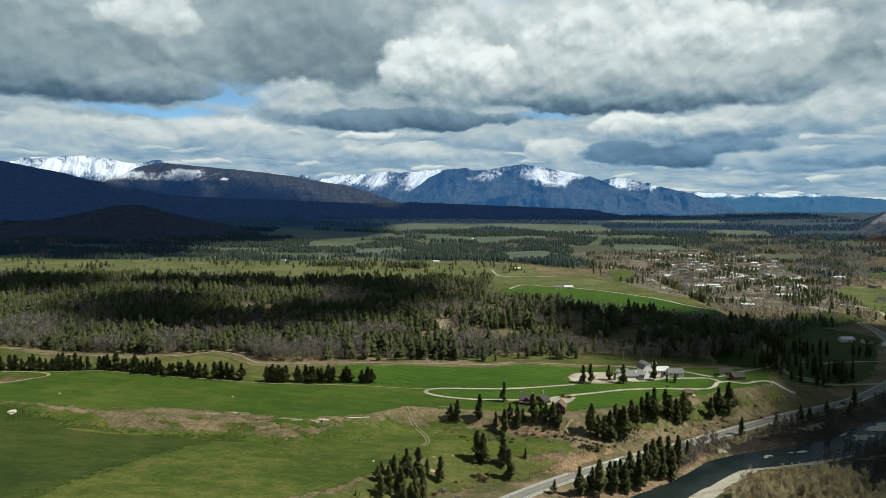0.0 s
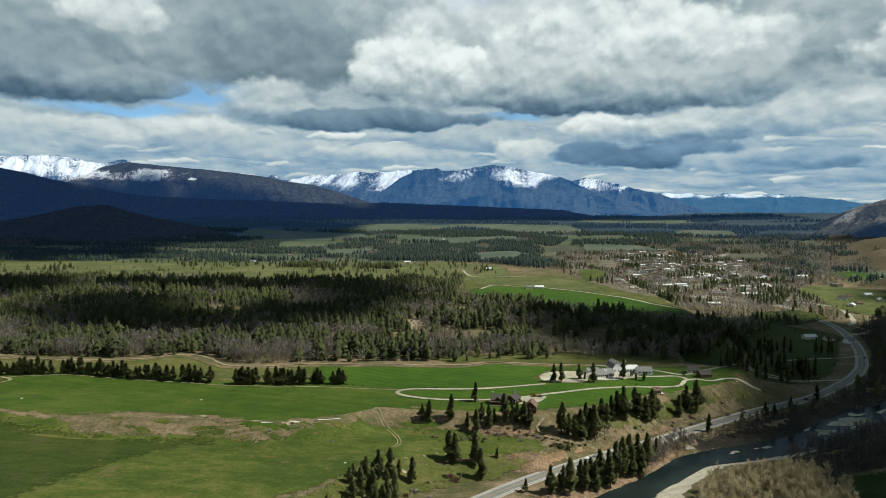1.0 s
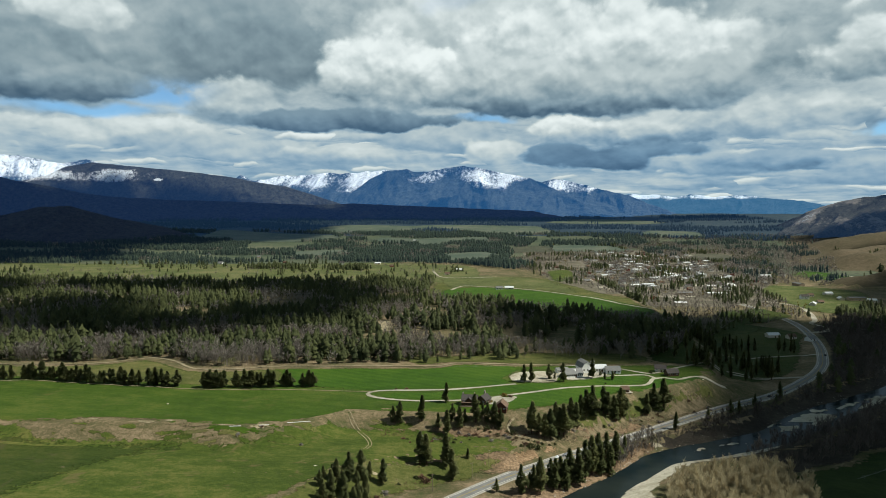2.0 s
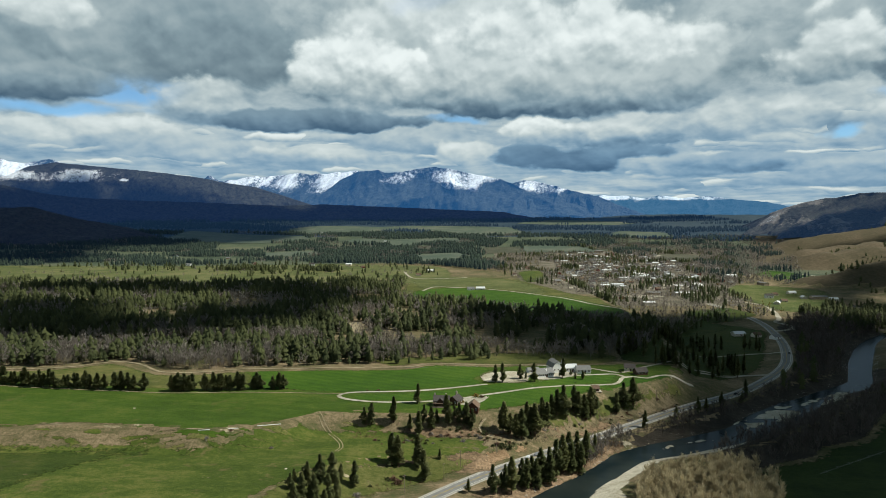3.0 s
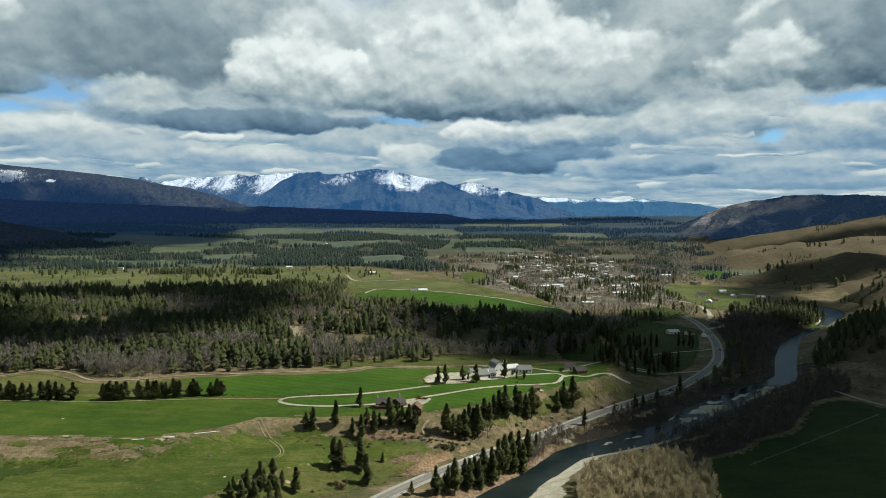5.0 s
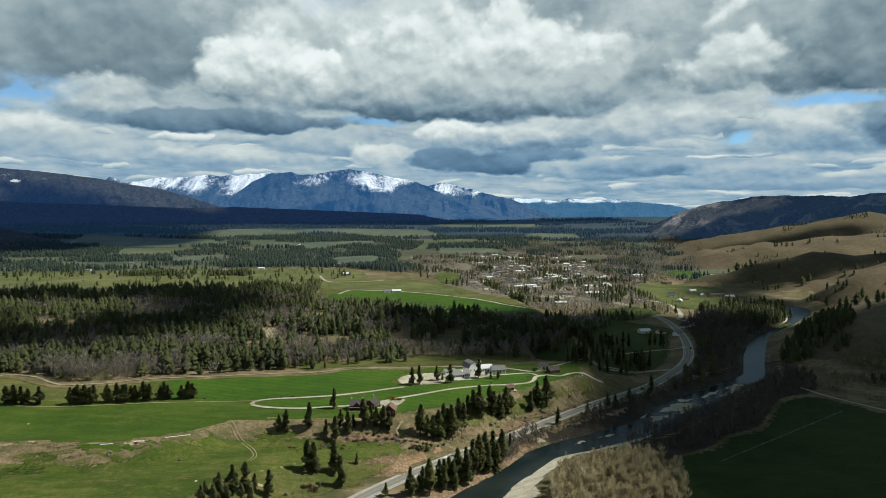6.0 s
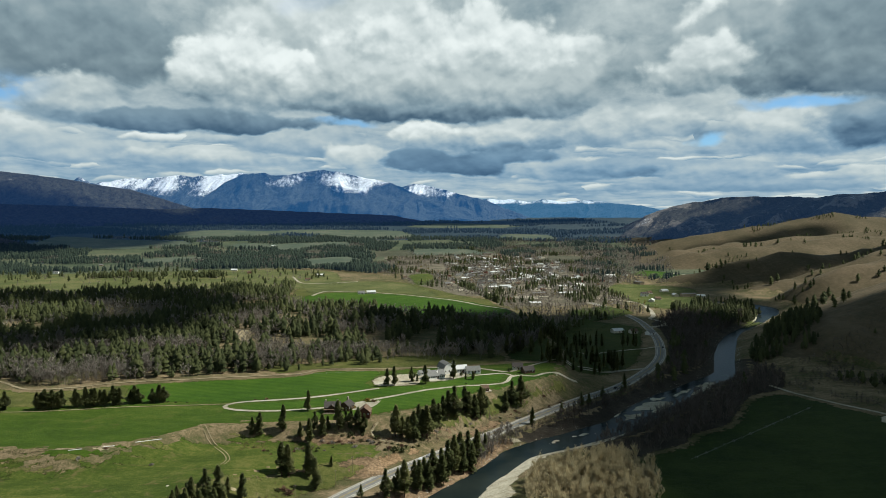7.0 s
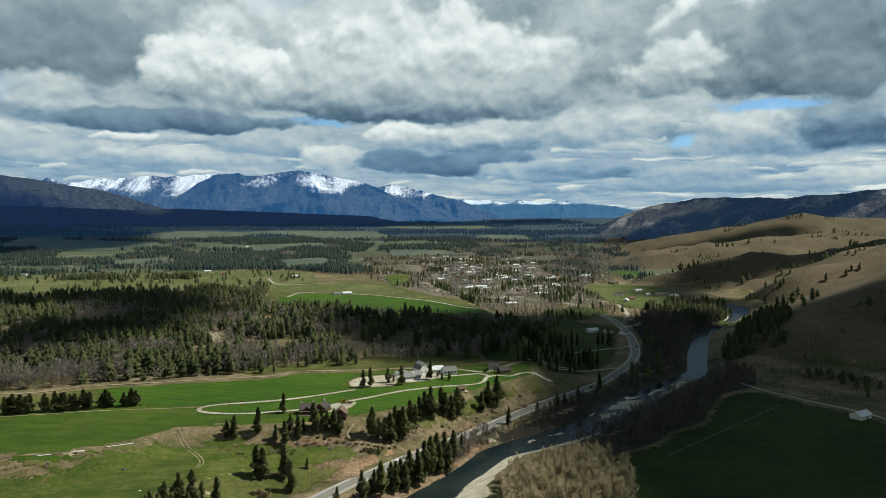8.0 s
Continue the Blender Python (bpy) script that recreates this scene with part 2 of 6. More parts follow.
def foliage(name, dark, light, rough=0.8, haze_glow=None):
    """Needles or twigs: a tint for each tree, and variation inside the crown."""
    def build(k):
        t = k.add("ShaderNodeAttribute", attribute_name="tint").outputs["Fac"]
        i = k.add("ShaderNodeNewGeometry").outputs["Random Per Island"]
        o = k.add("ShaderNodeObjectInfo").outputs["Random"]
        n = k.noise(k.pos, 0.9, 3, 0.6)
        v = k.m("ADD", k.m("ADD", k.m("MULTIPLY", t, 0.5), k.m("MULTIPLY", i, 0.15)), k.m("ADD", k.m("MULTIPLY", o, 0.2), k.m("MULTIPLY", n, 0.3)))
        tint = k.ramp(v, [(0.1, dark), (0.9, light)])
        k.put(k.bsdf.inputs["Base Color"], tint)
        k.bsdf.inputs["Specular IOR Level"].default_value = 0.12
        thin = k.add("ShaderNodeBsdfTranslucent", {"Color": tint})   # light that passes through needles and twigs
        both = k.add("ShaderNodeMixShader", {0: 0.22, 1: k.bsdf.outputs[0], 2: thin.outputs[0]})
        k.tree.links.new(both.outputs[0], k.out.inputs[0])
        # haze over far trees, put in as blue emission
        if haze_glow:
            k.put(k.bsdf.inputs["Emission Color"], (*haze_glow, 1))
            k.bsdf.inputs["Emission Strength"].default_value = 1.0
    return material(name, build, rough)


DRY = grass("dry_grass_soil", (0.0725, 0.0783, 0.029), (0.145, 0.116, 0.0609), (0.2755, 0.203, 0.1232), 0.02, 0.5, amount=0.6, spots=(0.07975, 0.0957, 0.0319))
LUSH = grass("lush_green_crop", (0.02673, 0.063, 0.005548), (0.04253, 0.09225, 0.007132), (0.06804, 0.117, 0.01189), 0.010, 0.4, (62, 9.0, 0.06), 0.4)
PASTURE = grass("green_pasture", (0.04184, 0.06421, 0.009788), (0.07173, 0.09742, 0.016), (0.1375, 0.1328, 0.03557), 0.012, 0.4, amount=0.6, spots=(0.1495, 0.1163, 0.04891))
OLIVE = grass("olive_pasture", (0.0585, 0.07254, 0.01612), (0.0936, 0.1006, 0.02618), (0.158, 0.1427, 0.05035), 0.014, 0.4, amount=0.6, spots=(0.1755, 0.1463, 0.07048))
DRY_SLOPE = grass("dry_slope", (0.075, 0.068, 0.034), (0.150, 0.118, 0.066), (0.235, 0.182, 0.110), 0.03, 0.5, amount=0.7, spots=(0.085, 0.085, 0.034))
BENCH_GREEN = grass("bench_grass", (0.03358, 0.06183, 0.006007), (0.05149, 0.08954, 0.009015), (0.09178, 0.113, 0.01952), 0.011, 0.4, (75, 14.0, 0.04), 0.5, (0.09514, 0.09807, 0.02403))
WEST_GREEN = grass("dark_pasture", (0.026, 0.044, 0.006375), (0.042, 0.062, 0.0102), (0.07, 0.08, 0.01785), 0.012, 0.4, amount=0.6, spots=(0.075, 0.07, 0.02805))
# base colour darkened to deepen the shade lying on the east field
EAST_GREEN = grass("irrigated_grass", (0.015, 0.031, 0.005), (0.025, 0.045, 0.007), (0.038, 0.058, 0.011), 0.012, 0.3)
YELLOW = grass("yellow_green_meadow", (0.05, 0.074, 0.018), (0.085, 0.105, 0.026), (0.15, 0.145, 0.055), 0.02, 0.3, amount=0.6, spots=(0.228, 0.192, 0.108))
# far farmland and hay fields carry their haze as blue emission
FARMLAND = grass("far_farmland", (0.050, 0.068, 0.034), (0.082, 0.096, 0.048), (0.130, 0.126, 0.070), 0.006, 0.1, amount=0.5, spots=(0.030, 0.036, 0.026), haze_glow=(0.0016, 0.005, 0.012))
FAR_FIELD = grass("far_hay_field", (0.062, 0.080, 0.046), (0.090, 0.105, 0.062), (0.145, 0.140, 0.088), 0.008, 0.1, haze_glow=(0.003, 0.010, 0.022))
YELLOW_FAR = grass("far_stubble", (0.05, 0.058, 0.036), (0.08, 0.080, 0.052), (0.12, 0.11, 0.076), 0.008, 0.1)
# haze on the far floor: bluish base colours and blue emission
FAR_FLOOR = grass("far_floor", (0.014, 0.024, 0.026), (0.026, 0.038, 0.036), (0.05, 0.06, 0.05), 0.004, 0.06, amount=0.5, spots=(0.012, 0.02, 0.024), haze_glow=(0.005, 0.016, 0.040))
HAY = grass("hay_meadow", (0.062, 0.078, 0.024), (0.105, 0.118, 0.038), (0.175, 0.160, 0.070), 0.014, 0.2, amount=0.6, spots=(0.15, 0.125, 0.06))
SOIL = grass("ploughed_soil", (0.075, 0.045, 0.025), (0.12, 0.075, 0.042), (0.18, 0.13, 0.08), 0.03, 0.5)
TRACK = grass("dry_track", (0.165, 0.135, 0.075), (0.285, 0.2325, 0.1425), (0.42, 0.3525, 0.2325), 0.05, 0.8)
TOWN_SOIL = grass("town_ground", (0.085, 0.075, 0.050), (0.15, 0.128, 0.092), (0.25, 0.215, 0.165), 0.02, 0.3, amount=0.6, spots=(0.085, 0.095, 0.035))
GRAVEL = grass("pale_gravel", (0.27, 0.24, 0.18), (0.41, 0.37, 0.285), (0.54, 0.49, 0.40), 0.05, 0.9)
SAND = grass("river_sand", (0.2783, 0.2404, 0.1682), (0.4554, 0.4048, 0.3004), (0.6325, 0.5819, 0.4567), 0.03, 0.6)
# dark brown ground colour that holds the shade under the river woods
SHADE_FLOOR = grass("shaded_wood_floor", (0.030, 0.025, 0.019), (0.052, 0.043, 0.032), (0.088, 0.073, 0.055), 0.05, 0.7)
RED_SOIL = grass("reddish_bank_soil", (0.09, 0.066, 0.038), (0.175, 0.118, 0.070), (0.30, 0.205, 0.125), 0.05, 0.6, amount=0.7, spots=(0.085, 0.09, 0.035))
CUT_SOIL = grass("orange_cut_soil", (0.16, 0.105, 0.058), (0.30, 0.195, 0.11), (0.42, 0.30, 0.19), 0.08, 0.9, amount=0.7, spots=(0.12, 0.10, 0.05))
ASPHALT = plain("worn_asphalt", (0.215, 0.208, 0.195), 0.9, 0.2, 0.25)
SHOULDER = plain("gravel_shoulder", (0.36, 0.33, 0.28), 0.95, 0.3, 0.7)
PAINT = plain("road_paint", (0.62, 0.60, 0.52), 0.7, 0.2, 0.8)
YELLOW_PAINT = plain("yellow_road_paint", (0.42, 0.30, 0.06), 0.7, 0.2, 0.8)
NEEDLES = foliage("conifer_needles", (0.030, 0.039, 0.018), (0.092, 0.100, 0.038))
# lighter than NEEDLES: sunlight on the near pines is put into the colour
PINE = foliage("sun_toned_pine_needles", (0.072, 0.088, 0.034), (0.185, 0.190, 0.072))
# bluish copies of the needles that glow faintly, painted as if through haze
FAR_NEEDLES = foliage("far_hazed_needles", (0.016, 0.028, 0.020), (0.052, 0.067, 0.038), haze_glow=(0.0016, 0.005, 0.013))
HAZY_NEEDLES = foliage("hazy_conifers", (0.010, 0.018, 0.020), (0.03, 0.042, 0.036), haze_glow=(0.007, 0.021, 0.050))
TWIGS = foliage("bare_twigs", (0.118, 0.100, 0.084), (0.325, 0.288, 0.248))
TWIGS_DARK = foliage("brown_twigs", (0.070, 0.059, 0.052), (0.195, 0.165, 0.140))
TWIGS_PALE = foliage("pale_budding_twigs", (0.26, 0.215, 0.125), (0.60, 0.51, 0.32))
# brown twigs toned darker: the river woods' shade is put into the colour
TWIGS_RIVER = foliage("shade_toned_twigs", (0.054, 0.044, 0.039), (0.145, 0.120, 0.103))
BUSH = foliage("reddish_brush", (0.065, 0.039, 0.026), (0.182, 0.1105, 0.0715))
SPRING = foliage("spring_leaves", (0.13, 0.095, 0.02), (0.26, 0.19, 0.05))
BARK = plain("conifer_bark", (0.10, 0.065, 0.045), 0.95, 0.35, 1.5)


def water_build(k):
    w = k.noise(k.pos, 0.35, 4, 0.6, dist=0.5)
    p = k.noise(k.pos, 0.03, 3, 0.5)
    k.put(k.bsdf.inputs["Base Color"], k.ramp(p, [(0.35, (0.010, 0.017, 0.018)), (0.7, (0.030, 0.036, 0.030))]))
    k.bsdf.inputs["Roughness"].default_value = 0.22
    bump(k, w, 0.25, 0.25)
    k.bsdf.inputs["Specular IOR Level"].default_value = 0.0
    shine = k.add("ShaderNodeBsdfGlossy", {"Color": (0.42, 0.52, 0.64, 1), "Roughness": 0.2})
    k.put(shine.inputs["Normal"], k.bsdf.inputs["Normal"].links[0].from_socket)
    amount = k.m("MULTIPLY", k.add("ShaderNodeFresnel", {"IOR": 1.33}).outputs[0], 0.5)
    both = k.add("ShaderNodeMixShader", {0: amount, 1: k.bsdf.outputs[0], 2: shine.outputs[0]})
    k.tree.links.new(both.outputs[0], k.out.inputs[0])


WATER = material("river_water", water_build, 0.12)


def hill_build(k):
    p = k.noise(k.pos, 0.006, 6, 0.6)
    f = k.noise(k.pos, 0.12, 5, 0.7)
    v = k.m("ADD", k.m("MULTIPLY", p, 0.6), k.m("MULTIPLY", f, 0.4))
    k.put(k.bsdf.inputs["Base Color"], k.ramp(v, [(0.34, (0.050, 0.046, 0.023)), (0.5, (0.096, 0.076, 0.044)), (0.66, (0.160, 0.120, 0.076))]))
    bump(k, f, 0.5, 1.0)


HILL = material("dry_hill_grass", hill_build, 0.95)


def mountain_material(name, low, high, haze_glow, rock=(0.20, 0.18, 0.17), bareness=0.0):
    """Forested slope with rock, clearings and snow between the trees; haze is put in as a constant blue emission."""
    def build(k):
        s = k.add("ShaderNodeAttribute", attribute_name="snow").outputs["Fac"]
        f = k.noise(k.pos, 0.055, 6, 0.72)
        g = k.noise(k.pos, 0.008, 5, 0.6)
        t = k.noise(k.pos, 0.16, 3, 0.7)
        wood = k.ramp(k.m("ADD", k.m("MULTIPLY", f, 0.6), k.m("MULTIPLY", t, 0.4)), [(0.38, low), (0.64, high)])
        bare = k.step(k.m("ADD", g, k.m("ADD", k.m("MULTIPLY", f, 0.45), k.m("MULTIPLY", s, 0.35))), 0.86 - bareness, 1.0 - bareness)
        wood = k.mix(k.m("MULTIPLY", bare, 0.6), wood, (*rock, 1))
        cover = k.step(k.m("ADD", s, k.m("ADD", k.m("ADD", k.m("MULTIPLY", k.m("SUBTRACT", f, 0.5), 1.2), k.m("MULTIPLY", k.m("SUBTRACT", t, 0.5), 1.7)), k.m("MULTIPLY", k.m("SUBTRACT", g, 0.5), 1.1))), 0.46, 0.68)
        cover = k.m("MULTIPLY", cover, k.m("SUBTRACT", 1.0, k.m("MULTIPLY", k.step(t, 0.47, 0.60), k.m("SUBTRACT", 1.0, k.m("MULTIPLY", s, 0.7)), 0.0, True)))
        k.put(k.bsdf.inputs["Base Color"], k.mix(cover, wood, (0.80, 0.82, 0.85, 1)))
        # the slope glows faintly blue in place of haze
        k.put(k.bsdf.inputs["Emission Color"], (*haze_glow, 1))
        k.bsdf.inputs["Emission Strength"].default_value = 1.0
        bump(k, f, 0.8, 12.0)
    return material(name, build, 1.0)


# ---------- plain numeric noise ----------
def value_noise(x, y, seed):
    xi, yi = np.floor(x).astype(np.int64), np.floor(y).astype(np.int64)
    fx, fy = x - xi, y - yi
    fx, fy = fx * fx * fx * (fx * (fx * 6 - 15) + 10), fy * fy * fy * (fy * (fy * 6 - 15) + 10)

    def rnd(i, j):
        n = (i * 374761393 + j * 668265263 + seed * 974634721) & 0x7FFFFFFF
        n = ((n ^ (n >> 13)) * 1274126177) & 0x7FFFFFFF
        return ((n ^ (n >> 16)) & 0xFFFF) / 65535.0
    a, b = rnd(xi, yi) * (1 - fx) + rnd(xi + 1, yi) * fx, rnd(xi, yi + 1) * (1 - fx) + rnd(xi + 1, yi + 1) * fx
    return a * (1 - fy) + b * fy


def fbm(x, y, seed=0, octaves=5, rough=0.5):
    x, y = np.asarray(x, float), np.asarray(y, float)
    total, amp, norm = 0.0, 1.0, 0.0
    for o in range(octaves):
        total = total + amp * value_noise(x * 2 ** o + 17.3 * o, y * 2 ** o - 9.1 * o, seed + o)
        norm, amp = norm + amp, amp * rough
    return total / norm


def smooth(v, lo, hi):
    t = np.clip((v - lo) / (hi - lo), 0, 1)
    return t * t * (3 - 2 * t)


def seg_dist(x, y, pts, closed=False):
    """Distance to a polyline, and how far along it (in points) the nearest place is."""
    x, y = np.asarray(x, float), np.asarray(y, float)
    best, along = np.full(x.shape, 1e9), np.zeros(x.shape)
    n = len(pts)
    for i in range(n if closed else n - 1):
        (ax, ay), (bx, by) = pts[i][:2], pts[(i + 1) % n][:2]
        dx, dy = bx - ax, by - ay
        t = np.clip(((x - ax) * dx + (y - ay) * dy) / (dx * dx + dy * dy + 1e-9), 0, 1)
        dd = np.hypot(x - ax - t * dx, y - ay - t * dy)
        near = dd < best
        best, along = np.where(near, dd, best), np.where(near, i + t, along)
    return best, along


def inside(x, y, poly):
    x, y = np.asarray(x, float), np.asarray(y, float)
    hit = np.zeros(x.shape, bool)
    for i in range(len(poly)):
        (ax, ay), (bx, by) = poly[i], poly[i - 1]
        if ay != by:
            hit ^= ((ay > y) != (by > y)) & (x < (bx - ax) * (y - ay) / (by - ay) + ax)
    return hit


def signed(x, y, poly):
    """Distance to a closed outline, positive inside."""
    dd, _ = seg_dist(x, y, poly, True)
    return np.where(inside(x, y, poly), dd, -dd)


def spline(pts, step):
    """A smooth line through the points, about `step` metres between places."""
    p = np.array(pts, float)
    p = np.vstack([2 * p[0] - p[1], p, 2 * p[-1] - p[-2]])
    out = []
    for i in range(1, len(p) - 2):
        n = max(2, int(np.hypot(*(p[i + 1] - p[i])[:2]) / step))
        for t in np.arange(n) / n:
            out.append(0.5 * (2 * p[i] + (p[i + 1] - p[i - 1]) * t + (2 * p[i - 1] - 5 * p[i] + 4 * p[i + 1] - p[i + 2]) * t ** 2
                              + (3 * p[i] - p[i - 1] - 3 * p[i + 1] + p[i + 2]) * t ** 3))
    out.append(p[-2])
    return [tuple(q) for q in out]


# ---------- the plan ----------
ROAD = spline([(-210, 150), (-110, 260), (-9, 384), (44, 437), (96, 481), (181, 555), (248, 606), (306, 670), (340, 720), (366, 775),
               (388, 832), (408, 900), (424, 977), (428, 1085), (420, 1170)], 6)
BENCH = [(-2500, 250), (-900, 330), (-600, 400), (-420, 428), (-298, 431), (-211, 437), (-165, 428), (-117, 446), (-96, 466), (-68, 471),
         (-33, 467), (11, 472), (40, 482), (78, 500), (112, 530), (150, 553), (182, 578), (205, 625), (225, 700), (235, 800), (240, 1000),
         (200, 1600), (0, 2400), (-2500, 2600)]
LOWER = [(-2500, 60), (-400, 150), (-190, 260), (-100, 352), (-66, 398), (-28, 425), (30, 441), (60, 470), (95, 497), (130, 527), (165, 551),
         (200, 575), (226, 625), (245, 700), (255, 800), (260, 1000), (220, 1600), (0, 2400), (-2500, 2600)]
RIVER = spline([(-60, 250), (0, 335), (46, 396), (62, 411), (77, 427), (94, 449), (106, 464), (133, 483), (148, 490), (172, 503), (201, 520), (215, 535), (235, 557), (259, 579), (295, 606), (326, 629), (366, 660),
                (383, 684), (414, 741), (455, 805), (475, 834), (506, 872), (554, 920), (603, 968), (650, 1030), (690, 1090), (680, 1150), (650, 1180)], 7) + \
    spline([(680, 1210), (725, 1150), (729, 1098), (690, 1035), (659, 1005), (610, 953), (527, 872), (482, 805), (425, 712), (384, 644), (346, 618), (311, 588), (285, 552), (262, 534), (239, 518), (211, 492),
            (186, 478), (156, 462), (139, 455), (122, 448), (105, 428), (87, 407), (75, 388), (50, 330), (0, 250)], 7)
SPURS = [  # crest lines of the grass hills east of the river: (x, y, z), then slope and rounding
    ([(452, 640, 2), (490, 705, 14), (550, 720, 36), (614, 735, 56), (760, 760, 100), (1100, 800, 190)], 0.42, 55),
    ([(752, 1125, 14), (797, 1125, 36), (861, 1125, 62), (952, 1135, 83), (1290, 1160, 170)], 0.46, 22),
    ([(787, 1300, 8), (850, 1300, 22), (1000, 1305, 55), (1104, 1315, 85), (1450, 1350, 150)], 0.48, 24),
]
SPURS += [
    ([(782, 1480, 30), (919, 1500, 57), (992, 1500, 75), (1103, 1510, 69), (1185, 1510, 74), (1400, 1520, 110)], 0.44, 30),
    ([(879, 1880, 16), (965, 1900, 44), (1122, 1900, 67), (1283, 1900, 78), (1700, 1920, 100)], 0.40, 35),
    ([(1100, 2180, 40), (1250, 2200, 62), (1420, 2200, 74), (1600, 2200, 92), (2000, 2200, 110)], 0.40, 35),
    ([(1110, 2480, 30), (1200, 2500, 61), (1360, 2500, 89), (1640, 2500, 126), (1860, 2500, 166), (1951, 2500, 150), (2300, 2500, 150)], 0.38, 40),
]


def land(x, y):
    """Height of the ground."""
    x, y = np.asarray(x, float), np.asarray(y, float)
    r = np.hypot(x, y)
    wide = 11 + np.clip(-x - 290, 0, 500) * 0.22
    z = 5 + 8 * smooth(signed(x, y, LOWER), -24, 12) + 11 * smooth(signed(x, y, BENCH), -wide, wide * 0.7)
    z = z + 2.5 * (fbm(x / 130, y / 130, 3, 3) - 0.5) + 0.7 * (fbm(x / 22, y / 22, 5, 3) - 0.5)
    z = np.where(r > 1500, 10 + (z - 10) * (1 - smooth(r, 1500, 2300) * 0.8), z)
    z = z + 0.057 * (np.sqrt((r - 2600) ** 2 + 200 ** 2) + (r - 2600)) / 2
    # the grass hills
    g = np.zeros_like(z) - 50
    for crest, k, rnd in SPURS:
        dd, along = seg_dist(x, y, crest)
        top = np.interp(along, range(len(crest)), [c[2] for c in crest])
        h = top - k * (np.sqrt(dd * dd + rnd * rnd) - rnd)
        g = np.maximum(g, h) + np.exp(-np.abs(g - h) / 6.0) * 1.5
    cut = 1 - np.abs(2 * fbm(x / 120, y / 150, 11, 4) - 1)
    g = g - 20 * (cut - 0.62) * smooth(g, 10, 45) * (1 - 0.55 * smooth(y, 1000, 900)) + 3 * (fbm(x / 30, y / 30, 12, 3) - 0.5)
    z = np.maximum(z, g) + np.exp(-np.abs(z - g) / 3.0) * 0.8
    # the flood plain of the river, and its bed
    rv, _ = seg_dist(x, y, RIVER, True)
    rv = np.where(inside(x, y, RIVER), -rv, rv)
    bank = 0.5 + np.clip(rv, -8, 200) * 0.30 + 0.8 * (fbm(x / 30, y / 30, 8, 3) - 0.5)
    z = np.where(rv < 40, np.minimum(z, bank), z)
    # the road bed
    rd, _ = seg_dist(x, y, ROAD[::3])
    bed = 5.0 + 0.004 * np.clip(y - 500, 0, 1500)
    w = 1 - smooth(rd, 7.5, 20)
    return z * (1 - w) + bed * w


def axis(lo, fine_lo, fine_hi, hi, step, grow, most):
    mid = list(np.arange(fine_lo, fine_hi + 0.1, step))
    for end, sign in ((hi, 1), (lo, -1)):
        p, s, more = (fine_hi if sign > 0 else fine_lo), step, []
        while (end - p) * sign > 0:
            s = min(s * grow, most)
            p += s * sign
            more.append(p)
        mid = mid + more if sign > 0 else more[::-1] + mid
    return np.array(mid)


GX, GY = axis(-5600, -480, 600, 5600, 5.0, 1.04, 60), axis(-2500, 300, 1000, 5400, 5.0, 1.035, 55)
GRID_X, GRID_Y = np.meshgrid(GX, GY)
GRID_Z = land(GRID_X, GRID_Y)


def ground_z(x, y):
    """Height of the ground sheet itself, between its points."""
    x, y = np.asarray(x, float), np.asarray(y, float)
    i, j = np.clip(np.searchsorted(GX, x) - 1, 0, len(GX) - 2), np.clip(np.searchsorted(GY, y) - 1, 0, len(GY) - 2)
    u, v = np.clip((x - GX[i]) / (GX[i + 1] - GX[i]), 0, 1), np.clip((y - GY[j]) / (GY[j + 1] - GY[j]), 0, 1)
    return (GRID_Z[j, i] * (1 - u) + GRID_Z[j, i + 1] * u) * (1 - v) + (GRID_Z[j + 1, i] * (1 - u) + GRID_Z[j + 1, i + 1] * u) * v


def raw_mesh(name, verts, faces, mat, attrs=None, smooth_shade=False):
    """A mesh from arrays: faces all triangles or all quads."""
    me = bpy.data.meshes.new(name)
    verts, faces = np.asarray(verts, np.float32), np.asarray(faces, np.int32)
    me.vertices.add(len(verts))
    me.vertices.foreach_set("co", verts.ravel())
    n, c = faces.shape
    me.loops.add(n * c)
    me.loops.foreach_set("vertex_index", faces.ravel())
    me.polygons.add(n)
    me.polygons.foreach_set("loop_start", np.arange(0, n * c, c, dtype=np.int32))
    if smooth_shade:
        me.polygons.foreach_set("use_smooth", np.ones(n, bool))
    for key, values in (attrs or {}).items():
        me.attributes.new(key, "FLOAT", "POINT").data.foreach_set("value", np.asarray(values, np.float32))
    me.update(calc_edges=True)
    me.materials.append(mat)
    return me


def grid_faces(ny, nx):
    a = (np.arange(ny - 1)[:, None] * nx + np.arange(nx - 1)[None, :]).ravel()
    return np.stack([a, a + 1, a + nx + 1, a + nx], 1)


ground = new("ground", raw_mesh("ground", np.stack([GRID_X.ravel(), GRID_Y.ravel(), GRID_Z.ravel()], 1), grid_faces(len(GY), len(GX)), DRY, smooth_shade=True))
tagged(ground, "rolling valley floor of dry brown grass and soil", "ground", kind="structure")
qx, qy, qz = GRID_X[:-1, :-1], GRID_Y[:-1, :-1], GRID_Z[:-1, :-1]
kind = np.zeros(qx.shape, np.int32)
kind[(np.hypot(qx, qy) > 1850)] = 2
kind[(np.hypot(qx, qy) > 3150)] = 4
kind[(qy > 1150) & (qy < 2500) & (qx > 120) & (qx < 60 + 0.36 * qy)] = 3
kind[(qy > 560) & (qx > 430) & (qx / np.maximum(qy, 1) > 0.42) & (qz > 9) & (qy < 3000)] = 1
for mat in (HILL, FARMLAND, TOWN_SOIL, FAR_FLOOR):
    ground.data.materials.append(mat)
